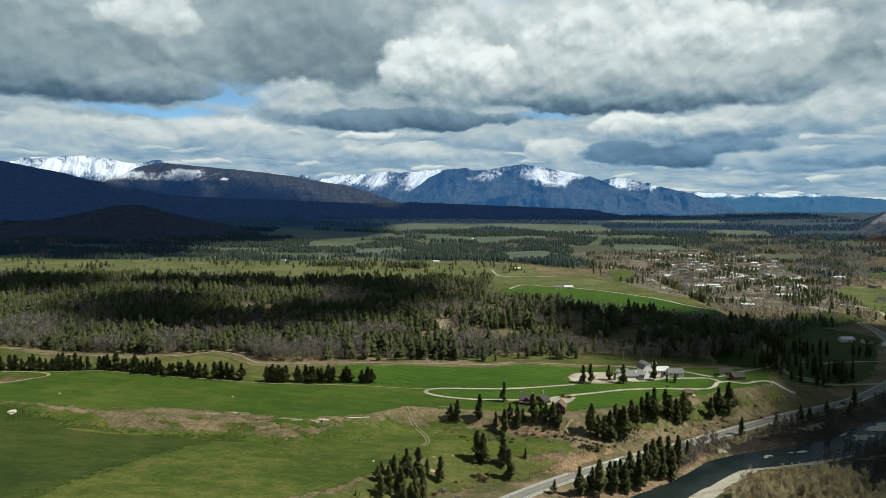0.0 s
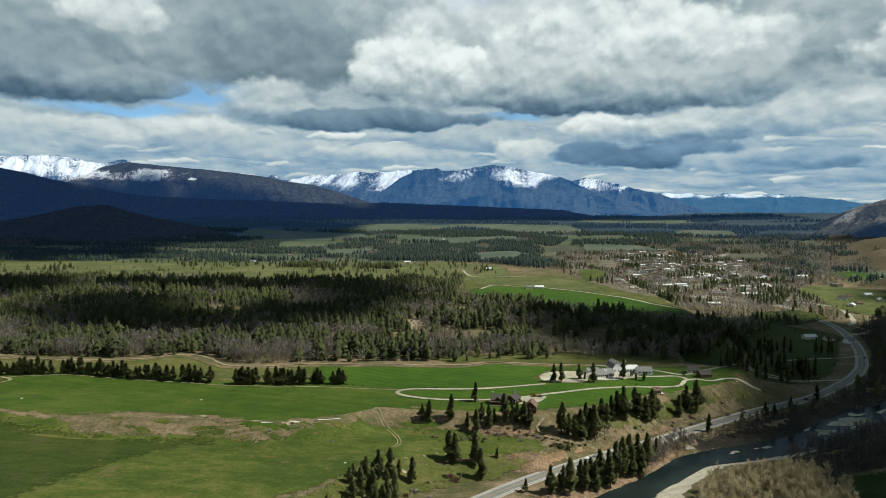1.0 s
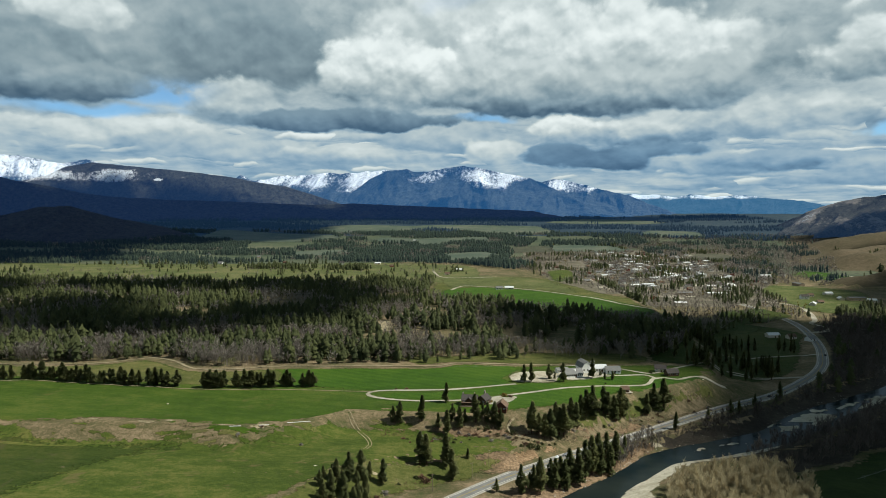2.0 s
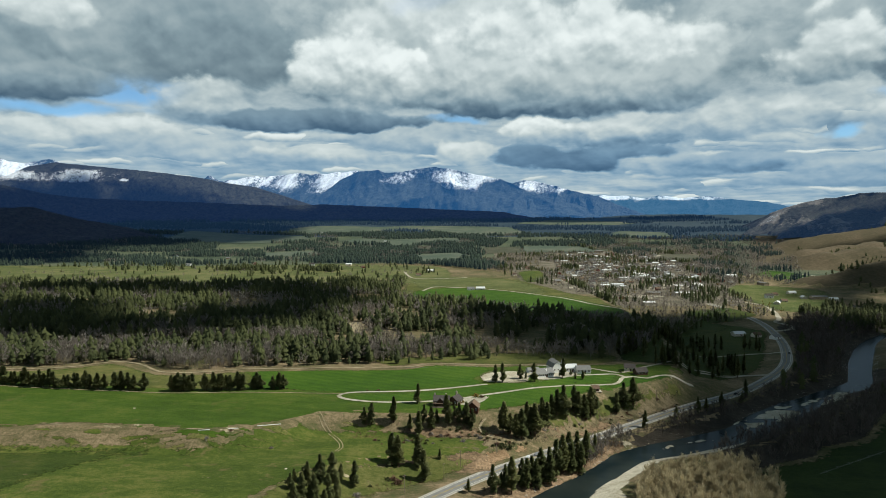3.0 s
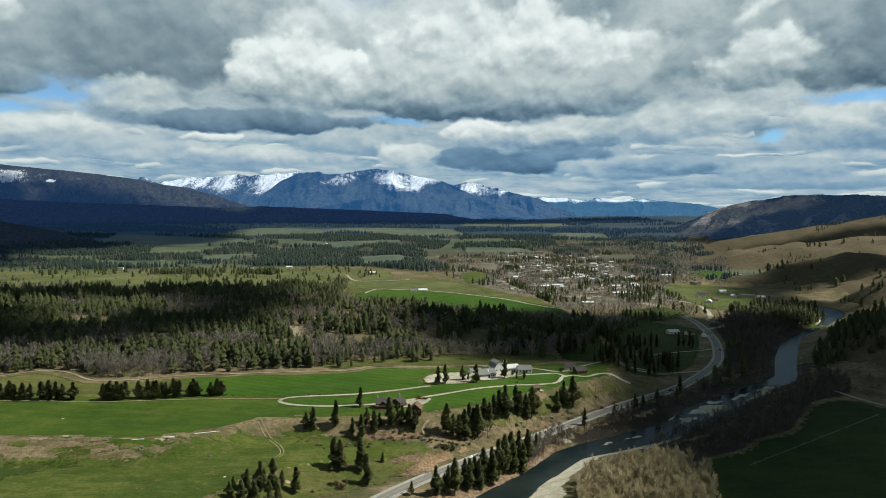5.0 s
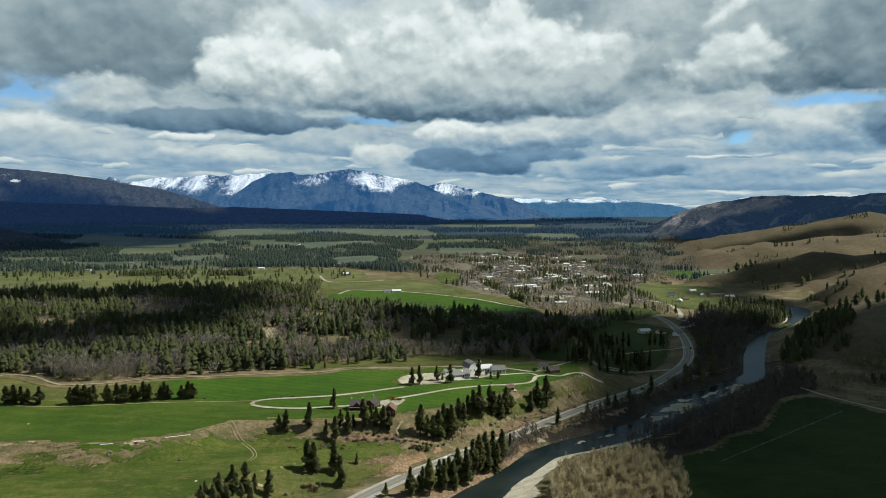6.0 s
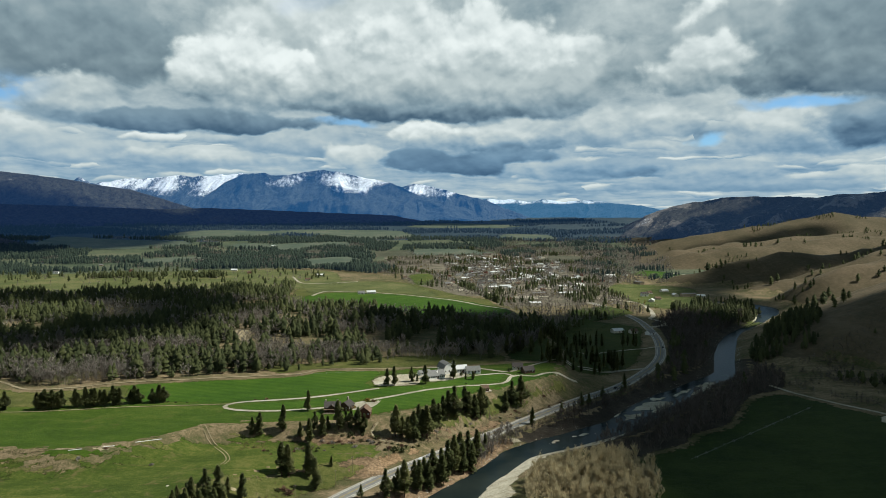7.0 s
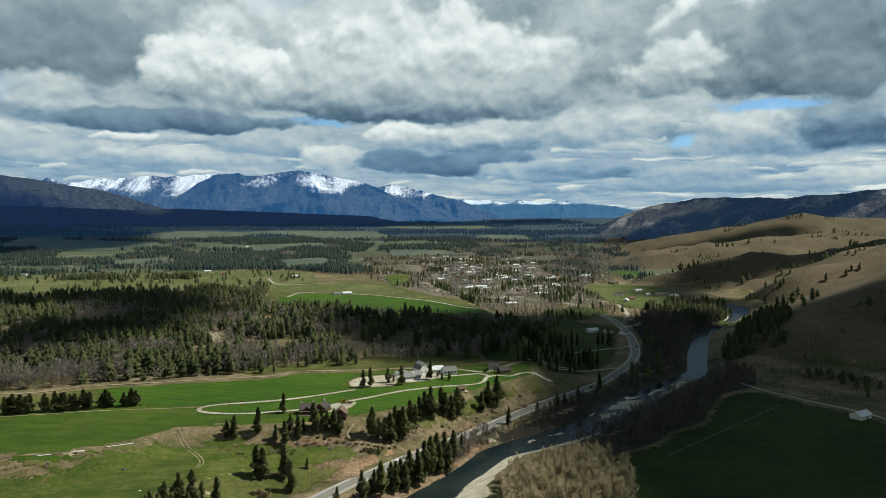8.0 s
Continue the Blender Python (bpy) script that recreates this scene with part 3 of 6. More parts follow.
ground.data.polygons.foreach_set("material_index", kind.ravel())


def drape(name, outline, mat, lift, step, label, category, kind="structure", wobble=0.0, flat=None, grain=40, rim=None):
    """A sheet that lies on the ground inside an outline."""
    from_xy = spline(list(outline) + [outline[0]], step)[:-1] if wobble >= 0 else list(outline)
    if wobble > 0:
        from_xy = [(px + wobble * (fbm(px / grain, py / grain, 21, 4) - 0.5) * 2, py + wobble * (fbm(px / grain, py / grain, 31, 4) - 0.5) * 2) for px, py in from_xy]
    n = len(from_xy)
    xs, ys = [p[0] for p in from_xy], [p[1] for p in from_xy]
    gx, gy = np.meshgrid(np.arange(min(xs), max(xs), step), np.arange(min(ys), max(ys), step))
    ok = signed(gx.ravel(), gy.ravel(), from_xy) > step * 0.4
    pts = [Vector(p[:2]) for p in from_xy] + [Vector(p) for p in zip(gx.ravel()[ok], gy.ravel()[ok])]
    from mathutils.geometry import delaunay_2d_cdt
    v, _, f, *_ = delaunay_2d_cdt(pts, [], [list(range(n))], 1, 1e-4)
    co = np.array([(p[0], p[1]) for p in v])
    z = np.full(len(co), flat) if flat is not None else ground_z(co[:, 0], co[:, 1]) + lift
    rim = 1.6 * step if rim is None else rim
    thin = np.clip(1 - signed(co[:, 0], co[:, 1], from_xy) / max(rim, 0.01), 0, 1) if rim > 0 else np.zeros(len(co))
    ob = new(name, raw_mesh(name, np.column_stack([co, z]), [list(t) for t in f if len(t) == 3], mat, {"thin": thin}, True))
    return tagged(ob, label, category, kind=kind)


def ribbon(name, line, width, mat, lift, label="", category="", kind="structure", offset=0.0, parent=None, cross=3):
    """A strip of even width along a line on the ground."""
    p = np.array(line)[:, :2]
    t = np.gradient(p, axis=0)
    t /= np.linalg.norm(t, axis=1)[:, None]
    nrm = np.stack([t[:, 1], -t[:, 0]], 1)
    rows = [p + nrm * (offset + width * (i / (cross - 1) - 0.5)) for i in range(cross)]
    co = np.stack(rows, 1).reshape(-1, 2)
    z = ground_z(co[:, 0], co[:, 1]) + lift
    f = grid_faces(len(p), cross)[:, ::-1]
    ob = new(name, raw_mesh(name, np.column_stack([co, z]), f, mat))
    if parent:
        ob.parent = parent
        return ob
    return tagged(ob, label, category, kind=kind)


# ---------- far mountains, each its own ridge ----------
def mountain(name, label, crest, dist, depth, foot, mat, jag, gully, snow=(), seed=0, count=420, rows=64, power=1.15, wave=260, skew=0.5):
    """crest: (bearing in degrees, height in metres) along the skyline, `dist` metres off; the slope falls to `foot` over `depth` metres,
    broken into spurs `wave` metres apart. snow: patches as bearing, angle above the eye, half sizes and amount."""
    b = np.linspace(crest[0][0], crest[-1][0], count)
    c = np.interp(b, [p[0] for p in crest], [p[1] for p in crest])
    ker = np.array([1, 2, 3, 2, 1]) / 9
    c = np.convolve(np.pad(c, 2, mode="edge"), ker, "valid")
    run = np.radians(b) * dist
    c = c + jag * (fbm(run / 60, b * 0, seed, 5, 0.62) - 0.5) * 2
    v = np.concatenate([np.linspace(0, 1, rows), [1.04, 1.15, 1.3]])
    B, V = np.meshgrid(b, v)
    RUN = np.radians(B) * dist
    C = np.tile(c, (len(v), 1))
    shape = np.where(V <= 1, np.clip(V, 0, 1) ** power, 1 - (V - 1) / 0.3)
    across = RUN + skew * (1 - V) * depth
    wind = 90 * (fbm(RUN / 400, V * 2.0, seed + 80, 3) - 0.5)
    ridge = 1 - np.abs(2 * fbm((across + wind) / wave, V * 0.9, seed + 40, 5, 0.5) - 1)
    lump = fbm(RUN / 90, V * 6, seed + 60, 4) - 0.5
    span = np.clip(V * 5, 0, 1) * np.clip((1.0 - V) * 4, 0, 1) ** 0.7
    Z = foot + (C - foot) * shape + np.where(V < 1, gully * span * ((ridge - 0.8) * 0.5 + lump * 0.35), 0)
    Z = np.minimum(Z, foot + (C - foot) * np.minimum(1, 0.05 + V ** 0.55))
    D = dist - depth * (1 - V) - gully * 2.4 * span * (ridge - 0.8)
    X, Y = np.sin(np.radians(B)) * D, np.cos(np.radians(B)) * D
    cover = np.full(Z.shape, -0.6)
    E = np.degrees(np.arctan2(Z - EYE, D))
    for b0, e0, w, h, amount in snow:
        r = np.hypot((B - b0) / w, (E - e0) / h) + 0.5 * (fbm(RUN / 70, E * 3, seed + 90, 4) - 0.5)
        cover = np.maximum(cover, amount * np.clip(1.6 - r, -0.5, 1.0))
    cover = cover + 0.9 * (ridge - 0.82)
    me = raw_mesh(name, np.stack([X.ravel(), Y.ravel(), Z.ravel()], 1), grid_faces(len(v), count), mat, {"snow": np.clip(cover.ravel(), -1.0, 1.1)}, True)
    return tagged(new(name, me), label, "mountain", kind="structure")


def at_angle(rows, dist):
    """Skyline given as bearing and angle above the eye's level, in degrees."""
    return [(b, EYE + dist * math.tan(radians(e))) for b, e in rows]


# the third colour of each is blue emission in place of haze
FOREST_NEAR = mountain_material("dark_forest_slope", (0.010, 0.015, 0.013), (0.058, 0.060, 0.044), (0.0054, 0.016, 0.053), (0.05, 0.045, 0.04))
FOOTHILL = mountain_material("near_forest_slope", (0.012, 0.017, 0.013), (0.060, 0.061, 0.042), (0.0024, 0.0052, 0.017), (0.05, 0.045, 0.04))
FOREST_FAR = mountain_material("hazed_forest_slope", (0.012, 0.016, 0.013), (0.060, 0.058, 0.044), (0.009, 0.028, 0.082), (0.13, 0.12, 0.115))
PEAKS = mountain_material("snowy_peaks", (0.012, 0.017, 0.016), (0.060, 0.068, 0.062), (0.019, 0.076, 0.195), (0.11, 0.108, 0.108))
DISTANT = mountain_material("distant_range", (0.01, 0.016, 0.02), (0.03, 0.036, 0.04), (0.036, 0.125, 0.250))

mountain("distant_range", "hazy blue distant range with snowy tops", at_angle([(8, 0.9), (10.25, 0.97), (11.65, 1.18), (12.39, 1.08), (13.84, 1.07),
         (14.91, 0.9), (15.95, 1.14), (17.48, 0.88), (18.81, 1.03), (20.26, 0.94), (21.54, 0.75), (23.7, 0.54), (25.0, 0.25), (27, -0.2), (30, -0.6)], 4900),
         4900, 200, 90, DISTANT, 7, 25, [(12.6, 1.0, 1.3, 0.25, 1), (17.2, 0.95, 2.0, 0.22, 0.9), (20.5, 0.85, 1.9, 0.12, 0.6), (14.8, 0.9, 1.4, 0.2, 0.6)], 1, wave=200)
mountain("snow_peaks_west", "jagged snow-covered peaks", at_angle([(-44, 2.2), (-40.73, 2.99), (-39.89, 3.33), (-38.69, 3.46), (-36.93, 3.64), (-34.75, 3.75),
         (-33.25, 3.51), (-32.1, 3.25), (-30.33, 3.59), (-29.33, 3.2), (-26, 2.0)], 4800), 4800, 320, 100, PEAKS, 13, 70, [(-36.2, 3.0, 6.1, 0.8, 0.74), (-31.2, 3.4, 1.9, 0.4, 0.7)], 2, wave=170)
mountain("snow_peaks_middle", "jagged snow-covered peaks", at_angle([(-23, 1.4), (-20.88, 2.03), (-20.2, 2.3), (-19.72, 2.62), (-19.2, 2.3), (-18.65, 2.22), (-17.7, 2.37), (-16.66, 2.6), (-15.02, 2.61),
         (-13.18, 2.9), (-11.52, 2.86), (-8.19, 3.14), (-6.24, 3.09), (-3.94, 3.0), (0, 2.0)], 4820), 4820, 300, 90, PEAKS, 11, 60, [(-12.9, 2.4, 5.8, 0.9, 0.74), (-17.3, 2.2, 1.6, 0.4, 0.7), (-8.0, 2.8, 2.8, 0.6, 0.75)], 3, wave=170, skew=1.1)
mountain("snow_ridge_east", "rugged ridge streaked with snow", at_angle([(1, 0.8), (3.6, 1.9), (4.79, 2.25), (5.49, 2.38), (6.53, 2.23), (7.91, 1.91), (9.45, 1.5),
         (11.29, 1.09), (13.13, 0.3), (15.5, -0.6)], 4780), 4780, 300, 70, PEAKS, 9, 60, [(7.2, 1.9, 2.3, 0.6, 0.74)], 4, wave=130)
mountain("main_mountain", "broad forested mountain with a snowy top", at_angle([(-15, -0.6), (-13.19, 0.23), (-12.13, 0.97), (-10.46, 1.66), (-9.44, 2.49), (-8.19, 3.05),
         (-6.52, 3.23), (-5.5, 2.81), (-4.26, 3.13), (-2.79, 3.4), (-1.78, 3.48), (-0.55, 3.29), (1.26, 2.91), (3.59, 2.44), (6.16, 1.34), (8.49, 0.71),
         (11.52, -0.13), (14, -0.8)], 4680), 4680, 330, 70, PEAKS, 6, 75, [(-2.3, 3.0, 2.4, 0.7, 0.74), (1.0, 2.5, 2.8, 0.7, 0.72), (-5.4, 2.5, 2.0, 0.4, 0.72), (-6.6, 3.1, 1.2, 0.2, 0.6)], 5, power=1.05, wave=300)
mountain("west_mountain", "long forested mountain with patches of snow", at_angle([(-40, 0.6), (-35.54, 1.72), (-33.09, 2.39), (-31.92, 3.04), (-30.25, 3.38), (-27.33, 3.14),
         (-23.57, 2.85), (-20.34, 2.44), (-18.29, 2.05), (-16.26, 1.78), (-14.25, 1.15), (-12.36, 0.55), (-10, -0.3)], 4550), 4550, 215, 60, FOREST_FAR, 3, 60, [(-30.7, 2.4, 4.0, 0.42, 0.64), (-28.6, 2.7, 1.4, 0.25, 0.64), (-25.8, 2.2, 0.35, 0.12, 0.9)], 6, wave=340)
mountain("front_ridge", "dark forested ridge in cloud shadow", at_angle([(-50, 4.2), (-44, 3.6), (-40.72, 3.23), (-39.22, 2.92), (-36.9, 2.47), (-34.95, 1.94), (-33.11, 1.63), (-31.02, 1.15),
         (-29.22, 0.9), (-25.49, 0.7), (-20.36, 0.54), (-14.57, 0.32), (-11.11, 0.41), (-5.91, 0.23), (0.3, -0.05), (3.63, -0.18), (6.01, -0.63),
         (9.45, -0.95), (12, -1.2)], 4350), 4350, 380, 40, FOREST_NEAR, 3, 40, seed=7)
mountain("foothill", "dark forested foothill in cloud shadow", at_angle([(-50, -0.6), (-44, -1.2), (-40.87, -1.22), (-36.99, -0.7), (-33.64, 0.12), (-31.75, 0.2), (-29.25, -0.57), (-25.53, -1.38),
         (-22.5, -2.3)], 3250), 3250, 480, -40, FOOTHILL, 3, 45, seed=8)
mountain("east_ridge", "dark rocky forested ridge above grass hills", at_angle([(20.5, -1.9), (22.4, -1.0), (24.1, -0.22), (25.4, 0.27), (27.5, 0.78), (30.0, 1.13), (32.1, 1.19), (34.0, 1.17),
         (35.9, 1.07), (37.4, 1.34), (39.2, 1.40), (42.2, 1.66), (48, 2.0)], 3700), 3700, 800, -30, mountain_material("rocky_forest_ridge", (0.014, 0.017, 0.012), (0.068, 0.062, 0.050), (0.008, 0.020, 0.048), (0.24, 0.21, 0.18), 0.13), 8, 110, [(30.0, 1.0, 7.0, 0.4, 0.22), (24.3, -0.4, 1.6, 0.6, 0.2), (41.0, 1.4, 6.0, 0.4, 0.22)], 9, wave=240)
# ---------- fields, road, river ----------
drape("river", RIVER, WATER, 0, 8, "dark green shallow river with ripples", "river", wobble=-1, flat=0.35, rim=0)
drape("bench_pasture", [(-1100, 350), (-900, 350), (-600, 420), (-420, 445), (-298, 438), (-250, 446), (-211, 442), (-165, 431), (-120, 447), (-98, 470), (-68, 475), (-33, 471), (8, 477),
                        (38, 489), (75, 508), (107, 537), (147, 560), (182, 588), (200, 620), (150, 628), (90, 622), (40, 618), (30, 616), (-21, 622), (-46, 606), (-106, 601), (-146, 598),
                        (-185, 594), (-220, 584), (-255, 583), (-286, 606), (-316, 620), (-351, 600), (-402, 590), (-456, 592), (-520, 612), (-600, 630), (-1100, 660)],
      BENCH_GREEN, 0.2, 6, "green pasture covering a river bench", "field", wobble=2.5, rim=10)
drape("crop_field", [(-88, 529), (-60, 534), (-10, 543), (20, 556), (14, 572), (24, 592), (26, 614), (-20, 619), (-46, 604), (-106, 599), (-146, 596), (-176, 592), (-168, 560), (-160, 541), (-120, 534)], LUSH, 0.27, 7, "vivid green crop field beside a gravel drive", "field", rim=4)
drape("ranch_lawn", [(-28, 488), (10, 484), (40, 493), (75, 511), (105, 538), (145, 563), (176, 588), (186, 590), (172, 587), (160, 579), (150, 583), (138, 577), (130, 559), (110, 555), (60, 545), (20, 524), (-10, 506)], LUSH, 0.27, 6, "vivid green ranch lawn", "lawn", rim=1.5)
drape("ranch_lawn", [(108, 538), (120, 541), (136, 552), (158, 566), (180, 580), (188, 587), (183, 583), (172, 590), (158, 582), (150, 586), (136, 578), (127, 556)], LUSH, 0.3, 5, "vivid green lawn above the highway bank", "lawn", wobble=2, rim=3)
drape("ranch_paddock", [(-70, 507), (-20, 508), (20, 527), (60, 545), (105, 558), (124, 562), (132, 580), (136, 592), (110, 590), (84, 580), (60, 560), (40, 562), (20, 550), (-30, 528), (-66, 524), (-80, 516)], LUSH, 0.27, 6, "vivid green paddock between two gravel drives", "field", rim=3)
drape("lower_field", [(-420, 180), (-230, 270), (-125, 345), (-100, 372), (-84, 398), (-52, 408), (-30, 420), (-8, 428), (14, 432), (26, 441), (20, 451), (0, 456), (-40, 462), (-80, 464), (-106, 458), (-134, 442), (-166, 425),
                      (-212, 431), (-270, 427), (-292, 430), (-305, 437), (-340, 441), (-420, 446), (-600, 420), (-800, 380), (-1000, 330), (-1000, 200)], PASTURE, 0.2, 6, "mottled green pasture below the bench", "field", wobble=4, rim=9)
drape("slope_grass", [(-122, 334), (-90, 350), (-55, 374), (-15, 402), (10, 424), (-8, 430), (-30, 422), (-52, 411), (-84, 400), (-102, 374)], OLIVE, 0.26, 4, "patchy olive grass on the slope above the highway", "grass", wobble=6, grain=15, rim=10)
drape("slope_grass", [(22, 440), (46, 457), (80, 485), (130, 523), (172, 556), (184, 568), (165, 567), (120, 531), (75, 496), (40, 470), (15, 458)], DRY_SLOPE, 0.26, 4, "dry brown grass on the slope above the highway", "grass", wobble=6, grain=15, rim=9)
drape("slope_grass", [(60, 492), (85, 506), (112, 530), (150, 556), (182, 584), (187, 577), (160, 556), (124, 526), (94, 500), (68, 484)], OLIVE, 0.3, 4, "olive grass below the ranch lawn", "grass", wobble=4, grain=15, rim=6)
drape("west_field", [(-290, 240), (-268, 310), (-250, 350), (-239, 379), (-222, 400), (-205, 414), (-182, 423), (-212, 428), (-270, 424), (-300, 431), (-340, 437), (-420, 441), (-600, 415), (-800, 375), (-1000, 325), (-1000, 200), (-500, 160)], WEST_GREEN, 0.3, 7, "darker green pasture beside a grass bank", "field", wobble=7, rim=30)
drape("olive_pasture", [(-1000, 570), (-600, 545), (-460, 538), (-380, 553), (-312, 545), (-222, 537), (-172, 541), (-180, 590), (-223, 582), (-255, 581), (-288, 606), (-316, 618), (-351, 598), (-402, 588), (-456, 590), (-520, 610), (-600, 625), (-1000, 650)], OLIVE, 0.27, 8, "olive green pasture between pines and forest", "field", wobble=2)
drape("ploughed_patch", [(-560, 505), (-470, 515), (-425, 528), (-418, 520), (-428, 490), (-500, 470), (-580, 470)], SOIL, 0.2, 8, "bare brown ploughed ground beside a track", "field", wobble=2)
drape("east_field", [(160, 330), (170, 395), (195, 427), (228, 442), (247, 460), (290, 487), (326, 532), (350, 550), (378, 560), (390, 540), (400, 512), (414, 485), (418, 440), (410, 400), (390, 300), (260, 260)], EAST_GREEN, 0.3, 10, "deep green irrigated field beside the river woods", "field", wobble=2)
# dark grass sheet: the shade inside the bend is deepened by its colour
drape("shaded_meadow", [(150, 640), (215, 624), (258, 648), (304, 696), (342, 770), (378, 850), (400, 920), (330, 985), (250, 940), (180, 800)], WEST_GREEN, 0.25, 8, "grass meadow inside the highway bend, shade put into its colour", "field", wobble=3)
FAR_OPEN = [(-744, 3222), (-854, 3457), (-738, 3724), (-431, 3683), (-196, 3770), (285, 3656), (279, 3239), (42, 3190), (-238, 3486), (-487, 3254)]
FAR_OPEN_2 = [(-1203, 2822), (-1286, 3269), (-993, 3182), (-669, 3118), (-674, 2915), (-865, 2769)]
FAR_OPEN_3 = [(675, 3121), (757, 3373), (974, 3276), (911, 2978)]
FAR_OPEN_5 = [(-169, 2204), (0, 2450), (53, 2090), (-87, 1969)]
FAR_OPEN_6 = [(-422, 2821), (-302, 2996), (0, 3083), (14, 2908), (-232, 2740)]
FAR_OPEN_7 = [(-684, 2306), (-540, 2515), (-422, 2312), (-593, 2180)]
FAR_OPEN_4 = [(-525, 2882), (-455, 3038), (-302, 2996), (-331, 2827)]
NORTH_OPEN_3 = [(41, 2395), (98, 2629), (246, 2720), (227, 2448)]
DIRT_OPEN = [(-138, 858), (-116, 856), (-108, 780), (-128, 792)]
drape("valley_field", [(-90, 1430), (90, 1425), (150, 1300), (200, 1150), (262, 1030), (282, 905), (200, 884), (110, 938), (20, 1034), (-60, 1074), (-98, 1150)], OLIVE, 0.4, 14, "olive grass round green fields on the valley floor", "field", wobble=3)
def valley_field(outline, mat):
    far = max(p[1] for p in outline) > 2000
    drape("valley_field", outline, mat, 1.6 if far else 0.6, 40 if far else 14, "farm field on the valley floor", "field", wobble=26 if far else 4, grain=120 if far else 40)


drape("dirt_clearing", DIRT_OPEN, TRACK, 0.5, 8, "pale bare dirt clearing in the forest", "clearing", wobble=2)
valley_field([(-26, 1245), (25, 1235), (85, 1198), (170, 1115), (214, 1030), (262, 950), (280, 905), (200, 885), (112, 940), (25, 1035), (-55, 1075), (-80, 1150), (-60, 1215)], LUSH)
valley_field([(-85, 1300), (-60, 1230), (-20, 1255), (30, 1245), (90, 1215), (150, 1150), (140, 1280), (80, 1410), (-80, 1425)], HAY)
valley_field([(-1700, 1350), (-730, 1310), (-500, 1305), (-230, 1320), (-100, 1310), (-40, 1330), (-10, 1450), (-60, 1740), (-310, 1830), (-700, 1780), (-1700, 1840)], HAY)
valley_field([(132, 1560), (188, 1615), (176, 1400), (131, 1345)], PASTURE)
valley_field([(520, 1365), (600, 1480), (712, 1385), (668, 1245), (600, 1130), (560, 1085), (508, 1115)], YELLOW)
valley_field([(715, 1690), (800, 1790), (850, 1640), (765, 1570)], LUSH)
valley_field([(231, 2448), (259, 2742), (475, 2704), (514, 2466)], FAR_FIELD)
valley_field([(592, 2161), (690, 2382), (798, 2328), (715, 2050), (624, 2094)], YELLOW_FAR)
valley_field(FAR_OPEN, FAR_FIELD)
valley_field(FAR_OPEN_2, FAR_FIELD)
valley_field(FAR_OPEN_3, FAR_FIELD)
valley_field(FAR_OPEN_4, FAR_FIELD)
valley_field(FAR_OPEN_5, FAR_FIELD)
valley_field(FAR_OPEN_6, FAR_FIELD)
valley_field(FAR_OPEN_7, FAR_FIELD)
# olive field given a darker grass, its shade put into the colour
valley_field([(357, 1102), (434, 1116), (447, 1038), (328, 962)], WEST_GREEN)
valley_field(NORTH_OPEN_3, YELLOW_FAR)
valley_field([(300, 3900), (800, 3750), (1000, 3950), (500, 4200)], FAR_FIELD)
valley_field([(300, 890), (345, 905), (372, 960), (330, 985), (280, 940)], WEST_GREEN)
valley_field([(545, 905), (570, 915), (620, 960), (600, 975)], YELLOW)
for outline in ([(72, 386), (86, 409), (104, 431), (121, 450), (140, 457), (134, 448), (122, 436), (110, 416), (98, 395), (90, 375), (66, 360)],
                [(126, 453), (144, 466), (160, 474), (185, 486), (212, 497), (204, 484), (190, 470), (166, 456), (144, 448), (128, 444)],
                [(301, 592), (326, 609), (350, 624), (340, 606), (326, 588), (311, 580)],
                [(104, 465), (116, 473), (130, 480), (133, 484), (119, 478), (107, 469)],
                [(590, 952), (615, 968), (640, 1005), (630, 1012), (600, 978)]):
    drape("gravel_bar", outline, SAND, 0.25, 3, "pale sand and gravel bar at the water's edge", "gravel bar", wobble=5, grain=9, rim=3.5)
for outline in ([(206, 530), (216, 539), (226, 540), (214, 529)], [(232, 546), (248, 560), (266, 569), (278, 564), (266, 551), (248, 545)], [(262, 574), (272, 582), (279, 579), (267, 571)],
                [(324, 612), (338, 622), (352, 626), (344, 612), (330, 604)], [(158, 484), (170, 490), (182, 493), (172, 487)], [(284, 580), (296, 592), (304, 594), (294, 582)], [(214, 520), (228, 534), (240, 538), (228, 524)],
                [(300, 596), (310, 604), (316, 602), (306, 594)], [(140, 474), (148, 480), (154, 481), (147, 475)], [(246, 540), (258, 550), (266, 550), (254, 539)]):
    drape("river_shoal", outline, SAND, 0, 2, "pale gravel shoal in the river", "shoal", wobble=5, flat=0.55, grain=7, rim=0.8)

for outline, mat, what in (([(-41, 459), (-36, 467), (-14, 467), (9, 467), (24, 462), (16, 457), (-14, 457)], RED_SOIL, "reddish bare soil on the bluff"), ([(64, 481), (79, 493), (103, 509), (122, 518), (109, 500), (81, 481), (59, 470)], RED_SOIL, "reddish bare soil on the bluff"),
                           ([(-53, 398), (-41, 415), (-32, 422), (-17, 420), (-23, 404), (-38, 390)], RED_SOIL, "brown bare soil among pines"), ([(-3, 433), (18, 436), (22, 424), (7, 412), (-7, 418)], RED_SOIL, "brown bare soil above the highway"),
                           ([(8, 422), (15, 433), (24, 441), (38, 449), (48, 458), (44, 448), (31, 436), (19, 423), (12, 415)], CUT_SOIL, "orange raw earth of a road cutting")):
    drape("bare_soil", outline, mat, 0.22, 2.0, what, "soil", wobble=5, grain=10, rim=6)

